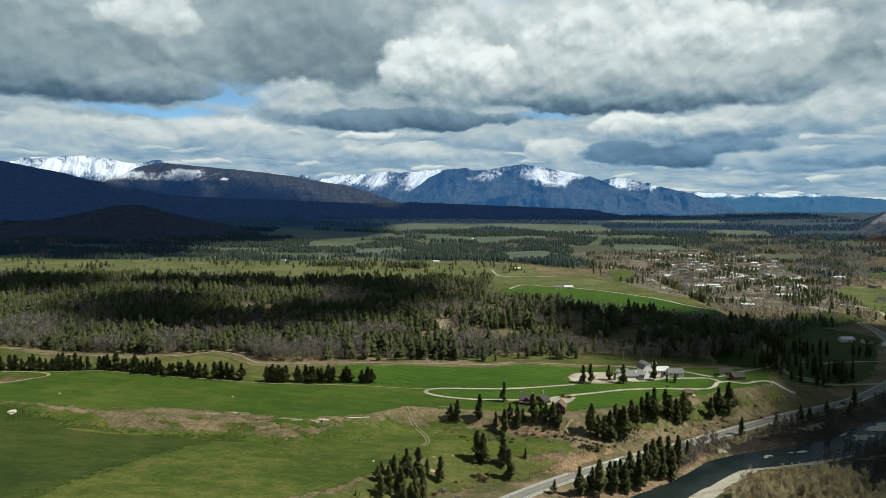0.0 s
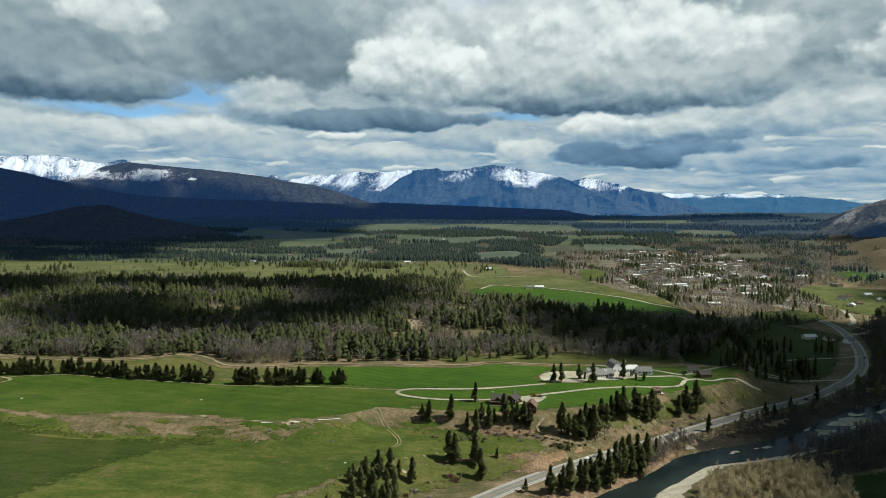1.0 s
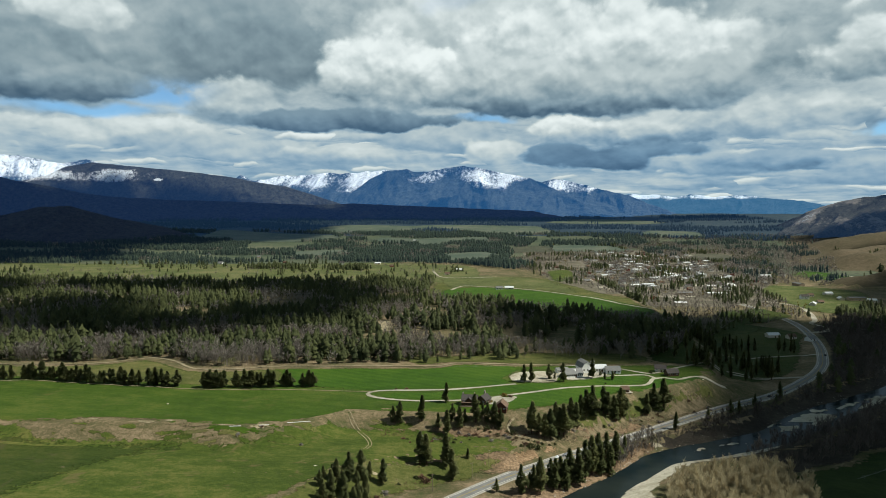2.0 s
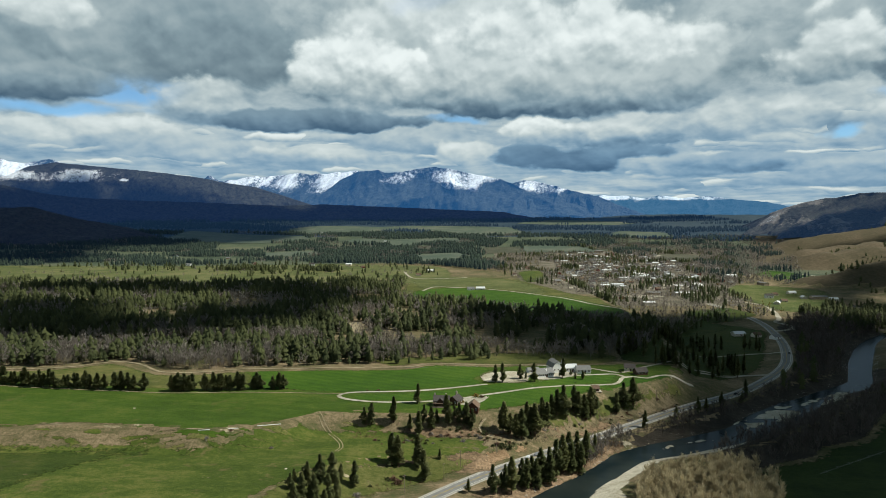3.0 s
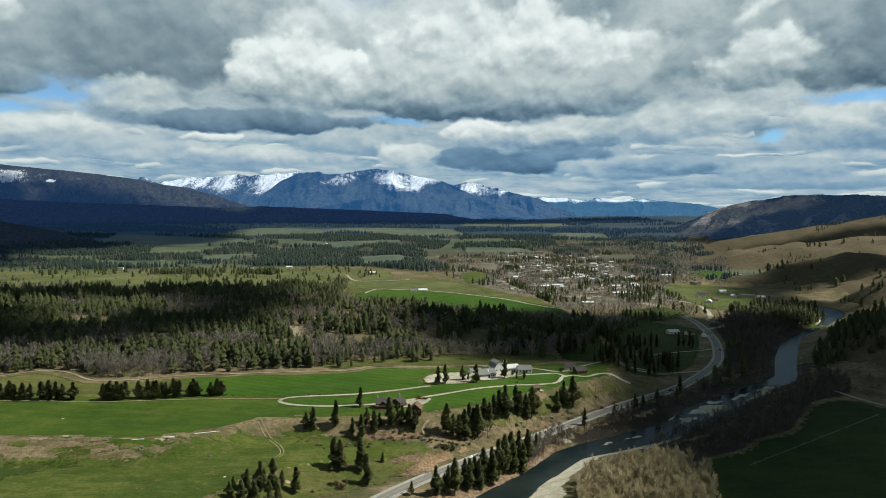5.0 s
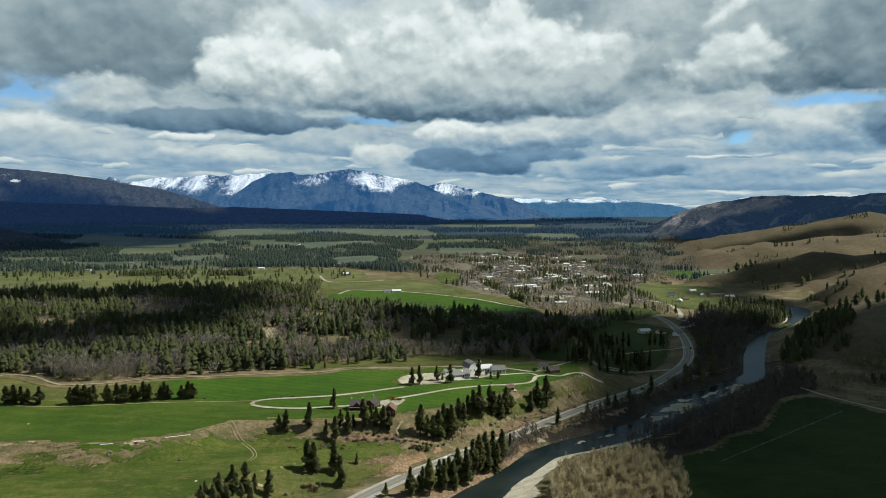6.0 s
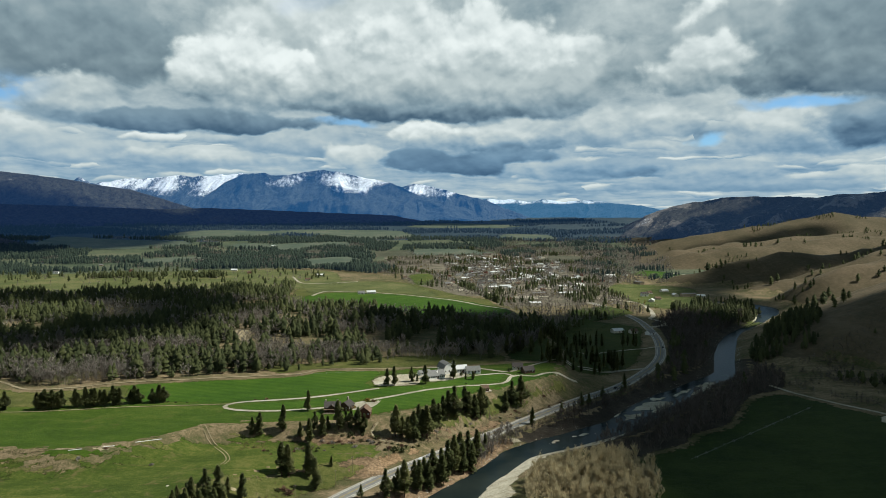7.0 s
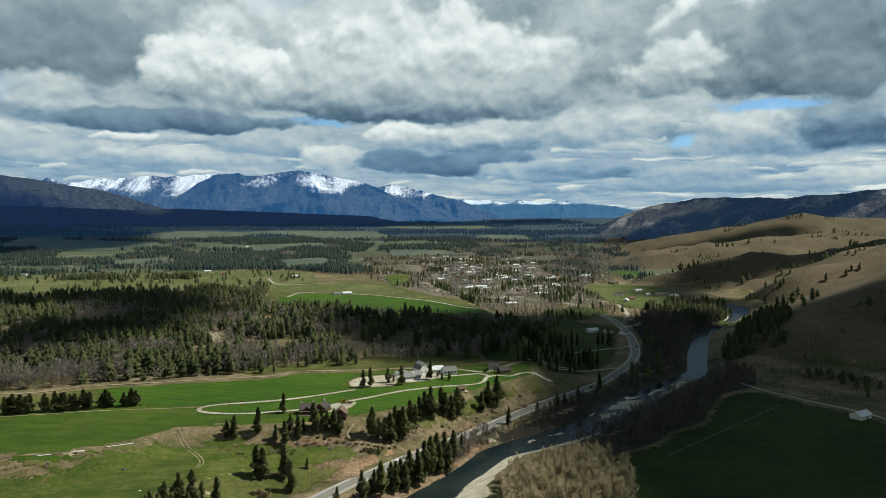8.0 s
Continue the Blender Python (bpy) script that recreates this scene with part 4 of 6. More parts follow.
# highway: shoulder, asphalt, edge lines and dashed centre line
ribbon("highway_shoulder", ROAD, 11.6, SHOULDER, 0.10, "pale gravel shoulder of a highway", "road")
highway = ribbon("highway", ROAD, 8.8, ASPHALT, 0.16, "worn grey two-lane highway curving beside the river", "road")
for side in (-3.6, 3.6):
    ribbon("edge_line", ROAD, 0.35, PAINT, 0.2, offset=side, parent=highway, cross=2)
for side in (-0.22, 0.22):
    ribbon("centre_line", ROAD, 0.22, YELLOW_PAINT, 0.2, offset=side, parent=highway, cross=2)

def lane(name, line, width):
    dusty = name == "farm_track"
    tagged(ribbon(name, spline(line, 4), width, TRACK if dusty else GRAVEL, 0.9 if line[0][1] > 1000 else 0.42, cross=3), "dusty farm track through grass" if dusty else "pale gravel lane through grass", "lane", kind="structure")


lane("gravel_drive", [(24, 554), (-9, 540), (-37, 533), (-69, 530), (-85, 526), (-90, 518), (-83, 510), (-66, 503), (-47, 501), (-21, 504), (1, 510), (24, 524), (52, 541), (88, 553), (108, 553), (126, 557), (133, 566), (138, 577), (149, 581), (158, 577), (170, 585), (182, 589), (203, 596)], 3.4)
lane("gravel_drive", [(140, 580), (134, 589), (120, 588), (104, 585), (90, 579), (84, 574)], 3.0)
lane("gravel_drive", [(72, 622), (113, 612), (140, 595), (165, 615), (200, 640), (240, 655), (300, 668)], 3.0)
lane("farm_track", [(-560, 622), (-514, 616), (-456, 598), (-402, 596), (-351, 606), (-316, 628), (-288, 618), (-255, 591), (-220, 592), (-185, 603), (-146, 606), (-106, 609), (-46, 614), (-21, 628), (33, 622), (72, 622)], 2.6)
lane("farm_track", [(-560, 530), (-464, 529), (-425, 530), (-412, 522), (-416, 510), (-440, 490), (-520, 470)], 2.8)
lane("farm_track", [(-420, 532), (-380, 542), (-318, 534), (-258, 528), (-221, 525), (-161, 527), (-88, 525)], 1.6)
lane("farm_track", [(-98, 474), (-92, 464), (-85, 456), (-78, 444), (-75, 434), (-77, 426)], 0.6)
lane("farm_track", [(-96, 475), (-90, 465), (-83, 457), (-76, 445), (-73, 434), (-75, 426)], 0.6)
lane("gravel_lane", [(219, 729), (300, 760), (366, 776)], 3.5)
lane("gravel_lane", [(305, 672), (250, 652), (197, 631)], 3.5)
lane("gravel_lane", [(386, 590), (391, 558), (403, 524), (420, 492), (428, 466), (432, 430)], 4.0)
lane("side_road", [(412, 905), (440, 925), (455, 950), (450, 985), (470, 1020), (500, 1110), (505, 1180), (430, 1290)], 7.0)
lane("side_road", [(436, 922), (480, 935), (540, 950)], 5.0)
lane("gravel_lane", [(-60, 1195), (-42, 1255), (-6, 1246), (43, 1229), (99, 1181), (165, 1099), (204, 1020), (252, 960), (262, 930)], 5.0)
lane("gravel_lane", [(-120, 1550), (-90, 1420), (-30, 1400), (20, 1420)], 5.0)
lane("farm_track", [(20, 476), (15, 468), (22, 458), (30, 452)], 1.4)
lane("gravel_lane", [(740, 1500), (780, 1560), (850, 1620), (830, 1700)], 7.0)
drape("yard", [(0, 507), (6, 512), (18, 515), (24, 520), (21, 508), (15, 499), (6, 494), (1, 497)], GRAVEL, 0.4, 3, "pale gravel yard beside the lodge", "yard", rim=1.5)
drape("riding_arena", [(19, 579), (25, 591), (40, 598), (57, 597), (62, 588), (60, 577), (54, 562), (24, 562)], SAND, 0.45, 4, "pale sand riding arena beside barns", "arena", rim=1.5)
drape("barn_yard", [(58, 600), (70, 606), (92, 606), (104, 590), (96, 582), (84, 573), (66, 572), (62, 584)], GRAVEL, 0.42, 4, "gravel yard between white barns", "yard", rim=1.5)
drape("forest_margin", [(-60, 617), (-21, 632), (33, 626), (80, 628), (130, 632), (150, 650), (140, 675), (60, 676), (0, 668), (-50, 655), (-80, 640)], OLIVE, 0.25, 6, "olive grass with low shrubs before the forest", "field", wobble=5)
lots = random.Random(5)
for i in range(64):
    y = lots.uniform(1250, 2350)
    x, w, h, a = 60 + 0.205 * y + lots.uniform(-130, 150), lots.uniform(12, 28), lots.uniform(10, 22), radians(12 + lots.uniform(-8, 8))
    ring = [(x + u * w * math.cos(a) - v * h * math.sin(a), y + u * w * math.sin(a) + v * h * math.cos(a)) for u, v in ((-1, -1), (0, -1.1), (1, -1), (1.1, 0), (1, 1), (0, 1.1), (-1, 1), (-1.1, 0))]
    drape("gravel_lot", ring, GRAVEL, 0.8, 12, "pale gravel lot between town buildings", "lot", wobble=2)
# dry scrapes along the bank's lip and on the pasture
bare = random.Random(9)
for i in range(34):
    x = bare.uniform(-300, -105) if i < 24 else bare.uniform(-250, 10)
    y = float(np.interp(x, (-298, -211, -165, -117, -96, -33, 11), (434, 440, 431, 449, 469, 470, 474))) + bare.uniform(1, 9) if i < 24 else bare.uniform(380, 425)
    w, h = bare.uniform(3, 14), bare.uniform(0.5, 1.8)
    ring = [(x + w * math.cos(a) * bare.uniform(0.7, 1.2), y + h * math.sin(a) * bare.uniform(0.6, 1.3)) for a in np.linspace(0, 6.283, 9)[:-1]]
    drape("dry_scrape", ring, DRY if i % 4 else TRACK, 0.3, 1.2, "pale dry scrape in green grass", "soil", wobble=0.8, rim=3)
for i in range(40):
    x = bare.uniform(-290, -40)
    y = float(np.interp(x, (-298, -211, -165, -117, -96, -33), (428, 434, 425, 443, 463, 464))) + bare.uniform(-9, 6)
    w, h = bare.uniform(4, 15), bare.uniform(0.8, 2.8)
    ring = [(x + w * math.cos(a) * bare.uniform(0.7, 1.2), y + h * math.sin(a) * bare.uniform(0.6, 1.3)) for a in np.linspace(0, 6.283, 9)[:-1]]
    drape("grass_patch", ring, (PASTURE, OLIVE)[i % 2], 0.3, 1.5, "green grass patch on a brown bank", "grass", wobble=2, grain=12, rim=3)
# ---------- trees ----------
def part(name, me, mat, parent, label=""):
    ob = new(name, me)
    ob.parent = parent
    if mat and not me.materials:
        me.materials.append(mat)
    return tagged(ob, label)


def trunk_arrays(h, r, sides=5, lean=0.0):
    v, f = [], []
    for i, (t, k) in enumerate(((0, 1.15), (0.35, 0.8), (1.0, 0.12))):
        for s in range(sides):
            a = 6.283 * s / sides
            v.append((r * k * math.cos(a) + lean * t * t, r * k * math.sin(a), h * t - (0.6 if i == 0 else 0)))
    for i in range(2):
        for s in range(sides):
            a, b = i * sides + s, i * sides + (s + 1) % sides
            f += [(a, b, b + sides), (a, b + sides, a + sides)]
    return v, f


def conifer_arrays(rng, h, clumps, bare=0.1, spread=0.2):
    """Crown of needle clumps on short boughs: a ragged column that rounds off at the top, thick on some sides and thin on others."""
    v, f = [], []
    lobes = [(rng.uniform(0, 6.28), rng.uniform(0, 0.9), rng.uniform(0.55, 1.35)) for _ in range(18)]
    for i in range(clumps):
        u = rng.random() ** 0.9
        a = rng.uniform(0, 6.283)
        fat = 1.0
        for la, lu, lk in lobes:
            near = math.exp(-((u - lu) / 0.09) ** 2) * (0.5 + 0.5 * math.cos(a - la))
            fat += (lk - 1.0) * near * 2.4
        reach = h * spread * (0.55 * (1 - u ** 2.0) + 0.45 * (1 - u)) * min(1, 0.70 + u * 1.2) * fat + 0.012 * h
        d = reach * (0.35 + 0.65 * rng.random() ** 0.45)
        z = h * (bare + (1 - bare) * u) - 0.10 * d
        size = h * rng.uniform(0.028, 0.052) * (1.15 - 0.45 * u)
        ca, sa = math.cos(a), math.sin(a)
        for _ in range(3):
            k = len(v)
            tilt, turn = rng.uniform(-0.5, 0.9), rng.uniform(-0.9, 0.9)
            cx, cy, cz = ca * d + rng.uniform(-0.4, 0.4) * size, sa * d + rng.uniform(-0.4, 0.4) * size, z + rng.uniform(-0.5, 0.5) * size
            ox, oy = math.cos(a + turn), math.sin(a + turn)
            v += [(cx - oy * size - ox * 0.4 * size, cy + ox * size - oy * 0.4 * size, cz - 0.25 * size), (cx + oy * size - ox * 0.4 * size, cy - ox * size - oy * 0.4 * size, cz - 0.25 * size),
                  (cx + ox * size * 1.1, cy + oy * size * 1.1, cz + tilt * size)]
            f.append((k, k + 1, k + 2))
    return v, f


def tier_conifer(rng, tiers, points):
    """Small conifer one metre high for woods: ragged overlapping skirts that round off at the top."""
    v, f = [(0.018, 0, -0.03), (-0.01, 0.016, -0.03), (-0.01, -0.016, -0.03), (0, 0, 0.5)], [(0, 1, 3), (1, 2, 3), (2, 0, 3)]
    low_end = rng.uniform(0.06, 0.2)
    for i in range(tiers):
        u = (i + 0.2) / tiers
        low = low_end + (0.93 - low_end) * u + rng.uniform(-0.025, 0.025)
        top = min(1.0, low + (1.9 - 0.5 * u) * (1 - low_end) / tiers + 0.02)
        rad = 0.20 * (1 - u ** 1.8) ** 0.75 * min(1.0, 0.72 + u) * rng.uniform(0.72, 1.2) + 0.02
        k = len(v)
        sx, sy = rng.uniform(-0.03, 0.03), rng.uniform(-0.03, 0.03)
        v.append((sx * 0.4, sy * 0.4, top))
        a0 = rng.uniform(0, 6)
        for j in range(points):
            r = rad * (1.15 if j % 2 else 0.7) * rng.uniform(0.7, 1.25)
            a = a0 + 6.283 * j / points
            v.append((sx + r * math.cos(a), sy + r * math.sin(a), low + rng.uniform(-0.035, 0.035) - (0.025 if j % 2 else 0)))
        f += [(k, k + 1 + j, k + 1 + (j + 1) % points) for j in range(points)]
    return np.array(v), np.array(f)


def bare_arrays(rng, h, limbs, twigs, thick, sliver, spread=0.33):
    """Leafless tree: stem, rising limbs and a haze of twigs."""
    v, f = [], []

    def stick(p, q, r0, r1):
        p, q = np.array(p), np.array(q)
        ax = q - p
        s1 = np.cross(ax, (0.3, 0.7, 0.2))
        s1 /= np.linalg.norm(s1) + 1e-9
        s2 = np.cross(ax, s1)
        s2 /= np.linalg.norm(s2) + 1e-9
        k = len(v)
        for c, r in ((p, r0), (q, r1)):
            for s in range(3):
                a = 2.094 * s
                v.append(tuple(c + r * (math.cos(a) * s1 + math.sin(a) * s2)))
        for s in range(3):
            a, b = k + s, k + (s + 1) % 3
            f.extend([(a, b, b + 3), (a, b + 3, a + 3)])
    stick((0, 0, -0.5), (rng.uniform(-0.03, 0.03) * h, rng.uniform(-0.03, 0.03) * h, h * 0.75), thick, thick * 0.4)
    ends = [((0, 0, h * 0.7), (0, 0, h * 0.97))]
    for i in range(limbs):
        t = rng.uniform(0.15, 0.72)
        a, L = rng.uniform(0, 6.28), h * rng.uniform(0.2, 0.42) * (1.1 - t * 0.6)
        p = (0, 0, h * t)
        q = (math.cos(a) * L * spread * 1.7, math.sin(a) * L * spread * 1.7, h * t + L * 0.85)
        stick(p, q, thick * 0.45, thick * 0.12)
        ends.append((p, q))
    for i in range(twigs):
        p, q = ends[rng.randrange(len(ends))]
        t = rng.uniform(0.25, 1.05)
        base = np.array(p) * (1 - t) + np.array(q) * t
        a, L = rng.uniform(0, 6.28), h * rng.uniform(0.08, 0.22)
        tip = base + np.array((math.cos(a) * L * 0.55, math.sin(a) * L * 0.55, L * rng.uniform(0.35, 0.95)))
        side = np.array((-math.sin(a), math.cos(a), rng.uniform(-0.5, 0.5))) * sliver
        k = len(v)
        v += [tuple(base - side), tuple(base + side), tuple(tip)]
        f.append((k, k + 1, k + 2))
    return np.array(v), np.array(f)


def bush_arrays(rng, n, size):
    v, f = [], []
    for i in range(n):
        a, e, r = rng.uniform(0, 6.28), rng.uniform(0.0, 1.5), size * rng.uniform(0.35, 1.0)
        c = np.array((math.cos(a) * math.cos(e) * r, math.sin(a) * math.cos(e) * r, math.sin(e) * r * 0.9))
        s = size * rng.uniform(0.18, 0.36)
        k = len(v)
        for _ in range(3):
            v.append(tuple(c + np.array([rng.uniform(-s, s) for _ in range(3)])))
        f.append((k, k + 1, k + 2))
    return np.array(v), np.array(f)


RNG = random.Random(7)


def conifer_kind(seed, h, spread, bare):
    rng = random.Random(seed)
    root = tagged(new("conifer_tree"), "dark green ponderosa pine on the valley slope", "tree")
    root.empty_display_size = 0.5
    part("trunk", raw_mesh("trunk", *trunk_arrays(h * 0.97, h * 0.016), BARK), None, root)
    v, f = conifer_arrays(rng, h, 560, bare, spread)
    part("crown", raw_mesh("crown", v, f, PINE, {"tint": np.full(len(v), rng.random())}), None, root)
    return root


KINDS = [conifer_kind(s, 18.0, sp, b) for s, sp, b in ((1, 0.165, 0.12), (2, 0.19, 0.08), (3, 0.15, 0.16), (4, 0.18, 0.14), (5, 0.205, 0.06), (6, 0.17, 0.2))]


def plant(kinds, x, y, h, unit, group, label="", wide=1.0):
    m = Matrix.LocRotScale((x, y, float(ground_z(x, y)) - 0.1), Euler((RNG.uniform(-0.03, 0.03), RNG.uniform(-0.03, 0.03), RNG.uniform(0, 6.28))),
                           Vector((h / unit * wide, h / unit * wide, h / unit)))
    ob = copy_thing(RNG.choice(kinds), m)
    tagged(ob, label, group=group)
    return ob


BLUFF = [(-29, 498, 15), (-64, 468, 12), (-59, 468, 15), (-44, 468, 18), (-32, 463, 11), (-26, 459, 17), (-23, 469, 12), (-18, 465, 15), (-14, 468, 10),
         (-7, 469, 20), (-2, 474, 9), (6, 469, 16), (1, 470, 14), (10, 468, 13), (31, 466, 22), (36, 467, 14), (39, 459, 17), (43, 460, 21), (49, 482, 14),
         (50, 468, 19), (53, 468, 23), (59, 482, 20), (63, 483, 17), (67, 492, 16), (71, 494, 19)]
BLUFF_EAST = [(76, 495, 23), (85, 502, 20), (88, 502, 18), (93, 503, 18), (98, 508, 22), (101, 510, 20), (121, 523, 17), (128, 532, 20), (137, 538, 23),
              (31, 560, 15), (37, 563, 16), (52, 573, 13), (57, 575, 6), (63, 565, 16), (88, 577, 17), (96, 586, 5), (98, 575, 6), (104, 572, 8)]
RIVERSIDE = [(20, 385, 17), (31, 389, 22), (28, 398, 12), (38, 401, 16), (44, 405, 17), (50, 409, 21), (55, 413, 20), (60, 418, 23), (65, 422, 25), (69, 428, 24),
             (75, 432, 24), (83, 441, 22), (6, 386, 8), (25, 390, 11), (40, 397, 19), (46, 400, 18), (56, 408, 19), (71, 423, 20), (77, 427, 19), (90, 452, 15), (138, 506, 13), (166, 524, 11), (188, 540, 14), (196, 544, 12), (214, 560, 13), (236, 574, 10), (246, 592, 15)]
SLOPE = [(-40, 414, 20), (-36, 415, 19), (-24, 416, 21), (-20, 403, 19), (-11, 426, 7), (-77, 381, 17), (-71, 385, 18), (-67, 391, 9), (-59, 387, 15), (-83, 377, 11),
         (-85, 370, 11), (-87, 358, 12), (-77, 366, 14), (-70, 369, 15), (-83, 363, 13), (-66, 373, 12), (-99, 352, 3)]
for spots, group, label in ((BLUFF, "pines along the bluff", "dark green pine on the brown bluff edge"), (BLUFF_EAST, "pines along the bluff", "tall dark green pine by the ranch"),
                            (RIVERSIDE, "pines between road and river", "dense dark green conifer between highway and river"), (SLOPE, "pines on the lower slope", "dark green pine on a dry grass slope")):
    for x, y, h in spots:
        plant(KINDS, x, y, h, 18.0, group, label, 1.0 if spots is RIVERSIDE else 1.12)
for i in range(12):   # more of the clump above the road
    plant(KINDS, RNG.uniform(-92, -62), RNG.uniform(352, 384), RNG.uniform(6, 13), 18.0, "pines on the lower slope", "dark green pine on a dry grass slope", 1.15)
# the row of pines along the field edge: start x, end x, number
ROW = [(-560, -390, 34), (-384, -318, 15), (-312, -276, 9), (-271, -260, 3), (-258, -252, 2), (-245, -244, 1), (-225, -205, 6), (-200, -191, 3), (-188, -177, 4),
       (-174, -166, 3), (-161, -154, 3), (-146, -136, 3)]
ROW_X, ROW_Y = (-560, -465, -388, -362, -317, -275, -225, -136), (528, 531, 546, 547, 538, 534, 531, 537)
for a, b, n in ROW:
    for i in range(n):
        x = a + (b - a) * (i + 0.5) / n + RNG.uniform(-1.2, 1.2)
        plant(KINDS, x, float(np.interp(x, ROW_X, ROW_Y)) + RNG.uniform(-2, 2), RNG.uniform(10.5, 15.5), 18.0, "row of pines along the field", "dark green pine in a field-edge row", 1.5)
# tall pines on the shaded flat beyond the ranch
for i in range(300):
    x, y = RNG.uniform(150, 350), RNG.uniform(600, 800)
    if float(signed(x, y, [(190, 612), (230, 625), (285, 672), (330, 740), (350, 800), (215, 800), (150, 720), (160, 640)])) > 0 and fbm(x / 40, y / 40, 77, 2) > 0.46:
        plant(KINDS, x, y, RNG.uniform(13, 21), 18.0, "pines on the shaded flat", "tall dark pine standing on a shaded flat", 0.8)

# bare cottonwoods, sunlit, by the gravel bar
def cottonwood_kind(seed, h, mat):
    rng = random.Random(seed)
    root = tagged(new("bare_cottonwood"), "pale leafless cottonwood with budding twigs", "tree")
    v, f = bare_arrays(rng, h, 16, 900, 0.13, 0.042, 0.30)
    part("trunk", raw_mesh("trunk", v[:6], f[:6], BARK_PALE), None, root)
    part("crown", raw_mesh("crown", v[6:], f[6:] - 6, mat, {"tint": np.full(len(v) - 6, rng.random())}), None, root)
    return root


BARK_PALE = plain("pale_bark", (0.26, 0.22, 0.17), 0.95, 0.3, 1.2)
COTTON = [cottonwood_kind(s, 12.0, TWIGS_PALE) for s in (11, 12, 13, 14)]
GROVE = [(94, 350), (168, 350), (184, 395), (180, 414), (156, 426), (128, 417), (110, 402), (100, 380)]
for i in range(430):
    x, y = RNG.uniform(88, 186), RNG.uniform(352, 447)
    if float(signed(x, y, GROVE)) > 0:
        plant(COTTON, x, y, RNG.uniform(9.0, 14.5), 12.0, "grove of bare cottonwoods")
for root in KINDS + COTTON:
    for ob in (*root.children, root):
        bpy.data.objects.remove(ob)

# ---------- woods ----------
def scatter(poly, gap, seed, keep=None):
    xs, ys = [p[0] for p in poly], [p[1] for p in poly]
    gx, gy = np.meshgrid(np.arange(min(xs), max(xs), gap), np.arange(min(ys), max(ys), gap))
    r = np.random.RandomState(seed)
    x, y = gx.ravel() + r.uniform(-0.55, 0.55, gx.size) * gap, gy.ravel() + r.uniform(-0.55, 0.55, gx.size) * gap
    ok = inside(x, y, poly) & (np.abs(np.degrees(np.arctan2(x, y))) < 46)
    rd, _ = seg_dist(x, y, ROAD[::3])
    ok &= rd > 11
    ok &= ~inside(x, y, RIVER)
    for c in CLEARINGS:
        ok &= ~inside(x, y, c)
    if keep is not None:
        ok &= keep(x, y)
    return x[ok], y[ok]


def woods(name, spots, templates, heights, mat, label, seed, wide=1.0):
    """One mesh of many trees, for woods that nobody could count."""
    r = np.random.RandomState(seed)
    x, y = spots
    pick = r.randint(0, len(templates), len(x))
    V, F, T, base = [], [], [], 0
    for i, (tv, tf) in enumerate(templates):
        s = pick == i
        n = int(s.sum())
        if not n:
            continue
        h = r.uniform(*heights, n) * (0.75 + 0.5 * fbm(x[s] / 60, y[s] / 60, seed + 5, 2))
        a = r.uniform(0, 6.283, n)
        ca, sa = np.cos(a), np.sin(a)
        X = (tv[None, :, 0] * ca[:, None] - tv[None, :, 1] * sa[:, None]) * h[:, None] * wide + x[s][:, None]
        Y = (tv[None, :, 0] * sa[:, None] + tv[None, :, 1] * ca[:, None]) * h[:, None] * wide + y[s][:, None]
        Z = tv[None, :, 2] * h[:, None] + ground_z(x[s], y[s])[:, None]
        V.append(np.stack([X, Y, Z], 2).reshape(-1, 3))
        F.append((tf[None] + (np.arange(n) * len(tv))[:, None, None]).reshape(-1, 3) + base)
        T.append(np.repeat(np.clip(r.normal(0.45, 0.32, n), 0, 1), len(tv)))
        base += n * len(tv)
    ob = new(name, raw_mesh(name, np.concatenate(V), np.concatenate(F), mat, {"tint": np.concatenate(T)}))
    return tagged(ob, label, "woods", kind="stuff")


r0 = random.Random(3)
FIR_NEAR = [tier_conifer(r0, 8, 10) for _ in range(5)]
FIR_MID = [tier_conifer(r0, 5, 7) for _ in range(5)]
FIR_FAR = [tier_conifer(r0, 3, 5) for _ in range(4)]
BARE_NEAR = [bare_arrays(r0, 1.0, 6, 130, 0.010, 0.014, 0.45) for _ in range(5)]
BARE_MID = [bare_arrays(r0, 1.0, 3, 60, 0.013, 0.030, 0.5) for _ in range(4)]
BARE_FAR = [bare_arrays(r0, 1.0, 2, 26, 0.02, 0.05, 0.6) for _ in range(4)]

MIDDLE_OPEN = [(-95, 1430), (100, 1430), (150, 1300), (200, 1150), (265, 1030), (285, 900), (200, 880), (110, 935), (20, 1030), (-60, 1070), (-100, 1150)]
STRIP_OPEN = [(-1700, 1335), (-730, 1295), (-500, 1290), (-230, 1305), (-100, 1295), (-20, 1315), (120, 1330), (60, 1560), (-60, 1760), (-310, 1840), (-700, 1790), (-1700, 1860)]
TOWN_OPEN = [(132, 1563), (190, 1622), (174, 1392), (129, 1338)]
EAST_OPEN = [(520, 1360), (600, 1490), (720, 1390), (670, 1240), (560, 1080), (505, 1110)]
EAST_CROP = [(715, 1680), (800, 1790), (850, 1640), (770, 1560)]
NORTH_OPEN = [(231, 2448), (259, 2742), (475, 2704), (514, 2466)]
NORTH_OPEN_2 = [(592, 2161), (690, 2382), (798, 2328), (715, 2050), (624, 2094)]
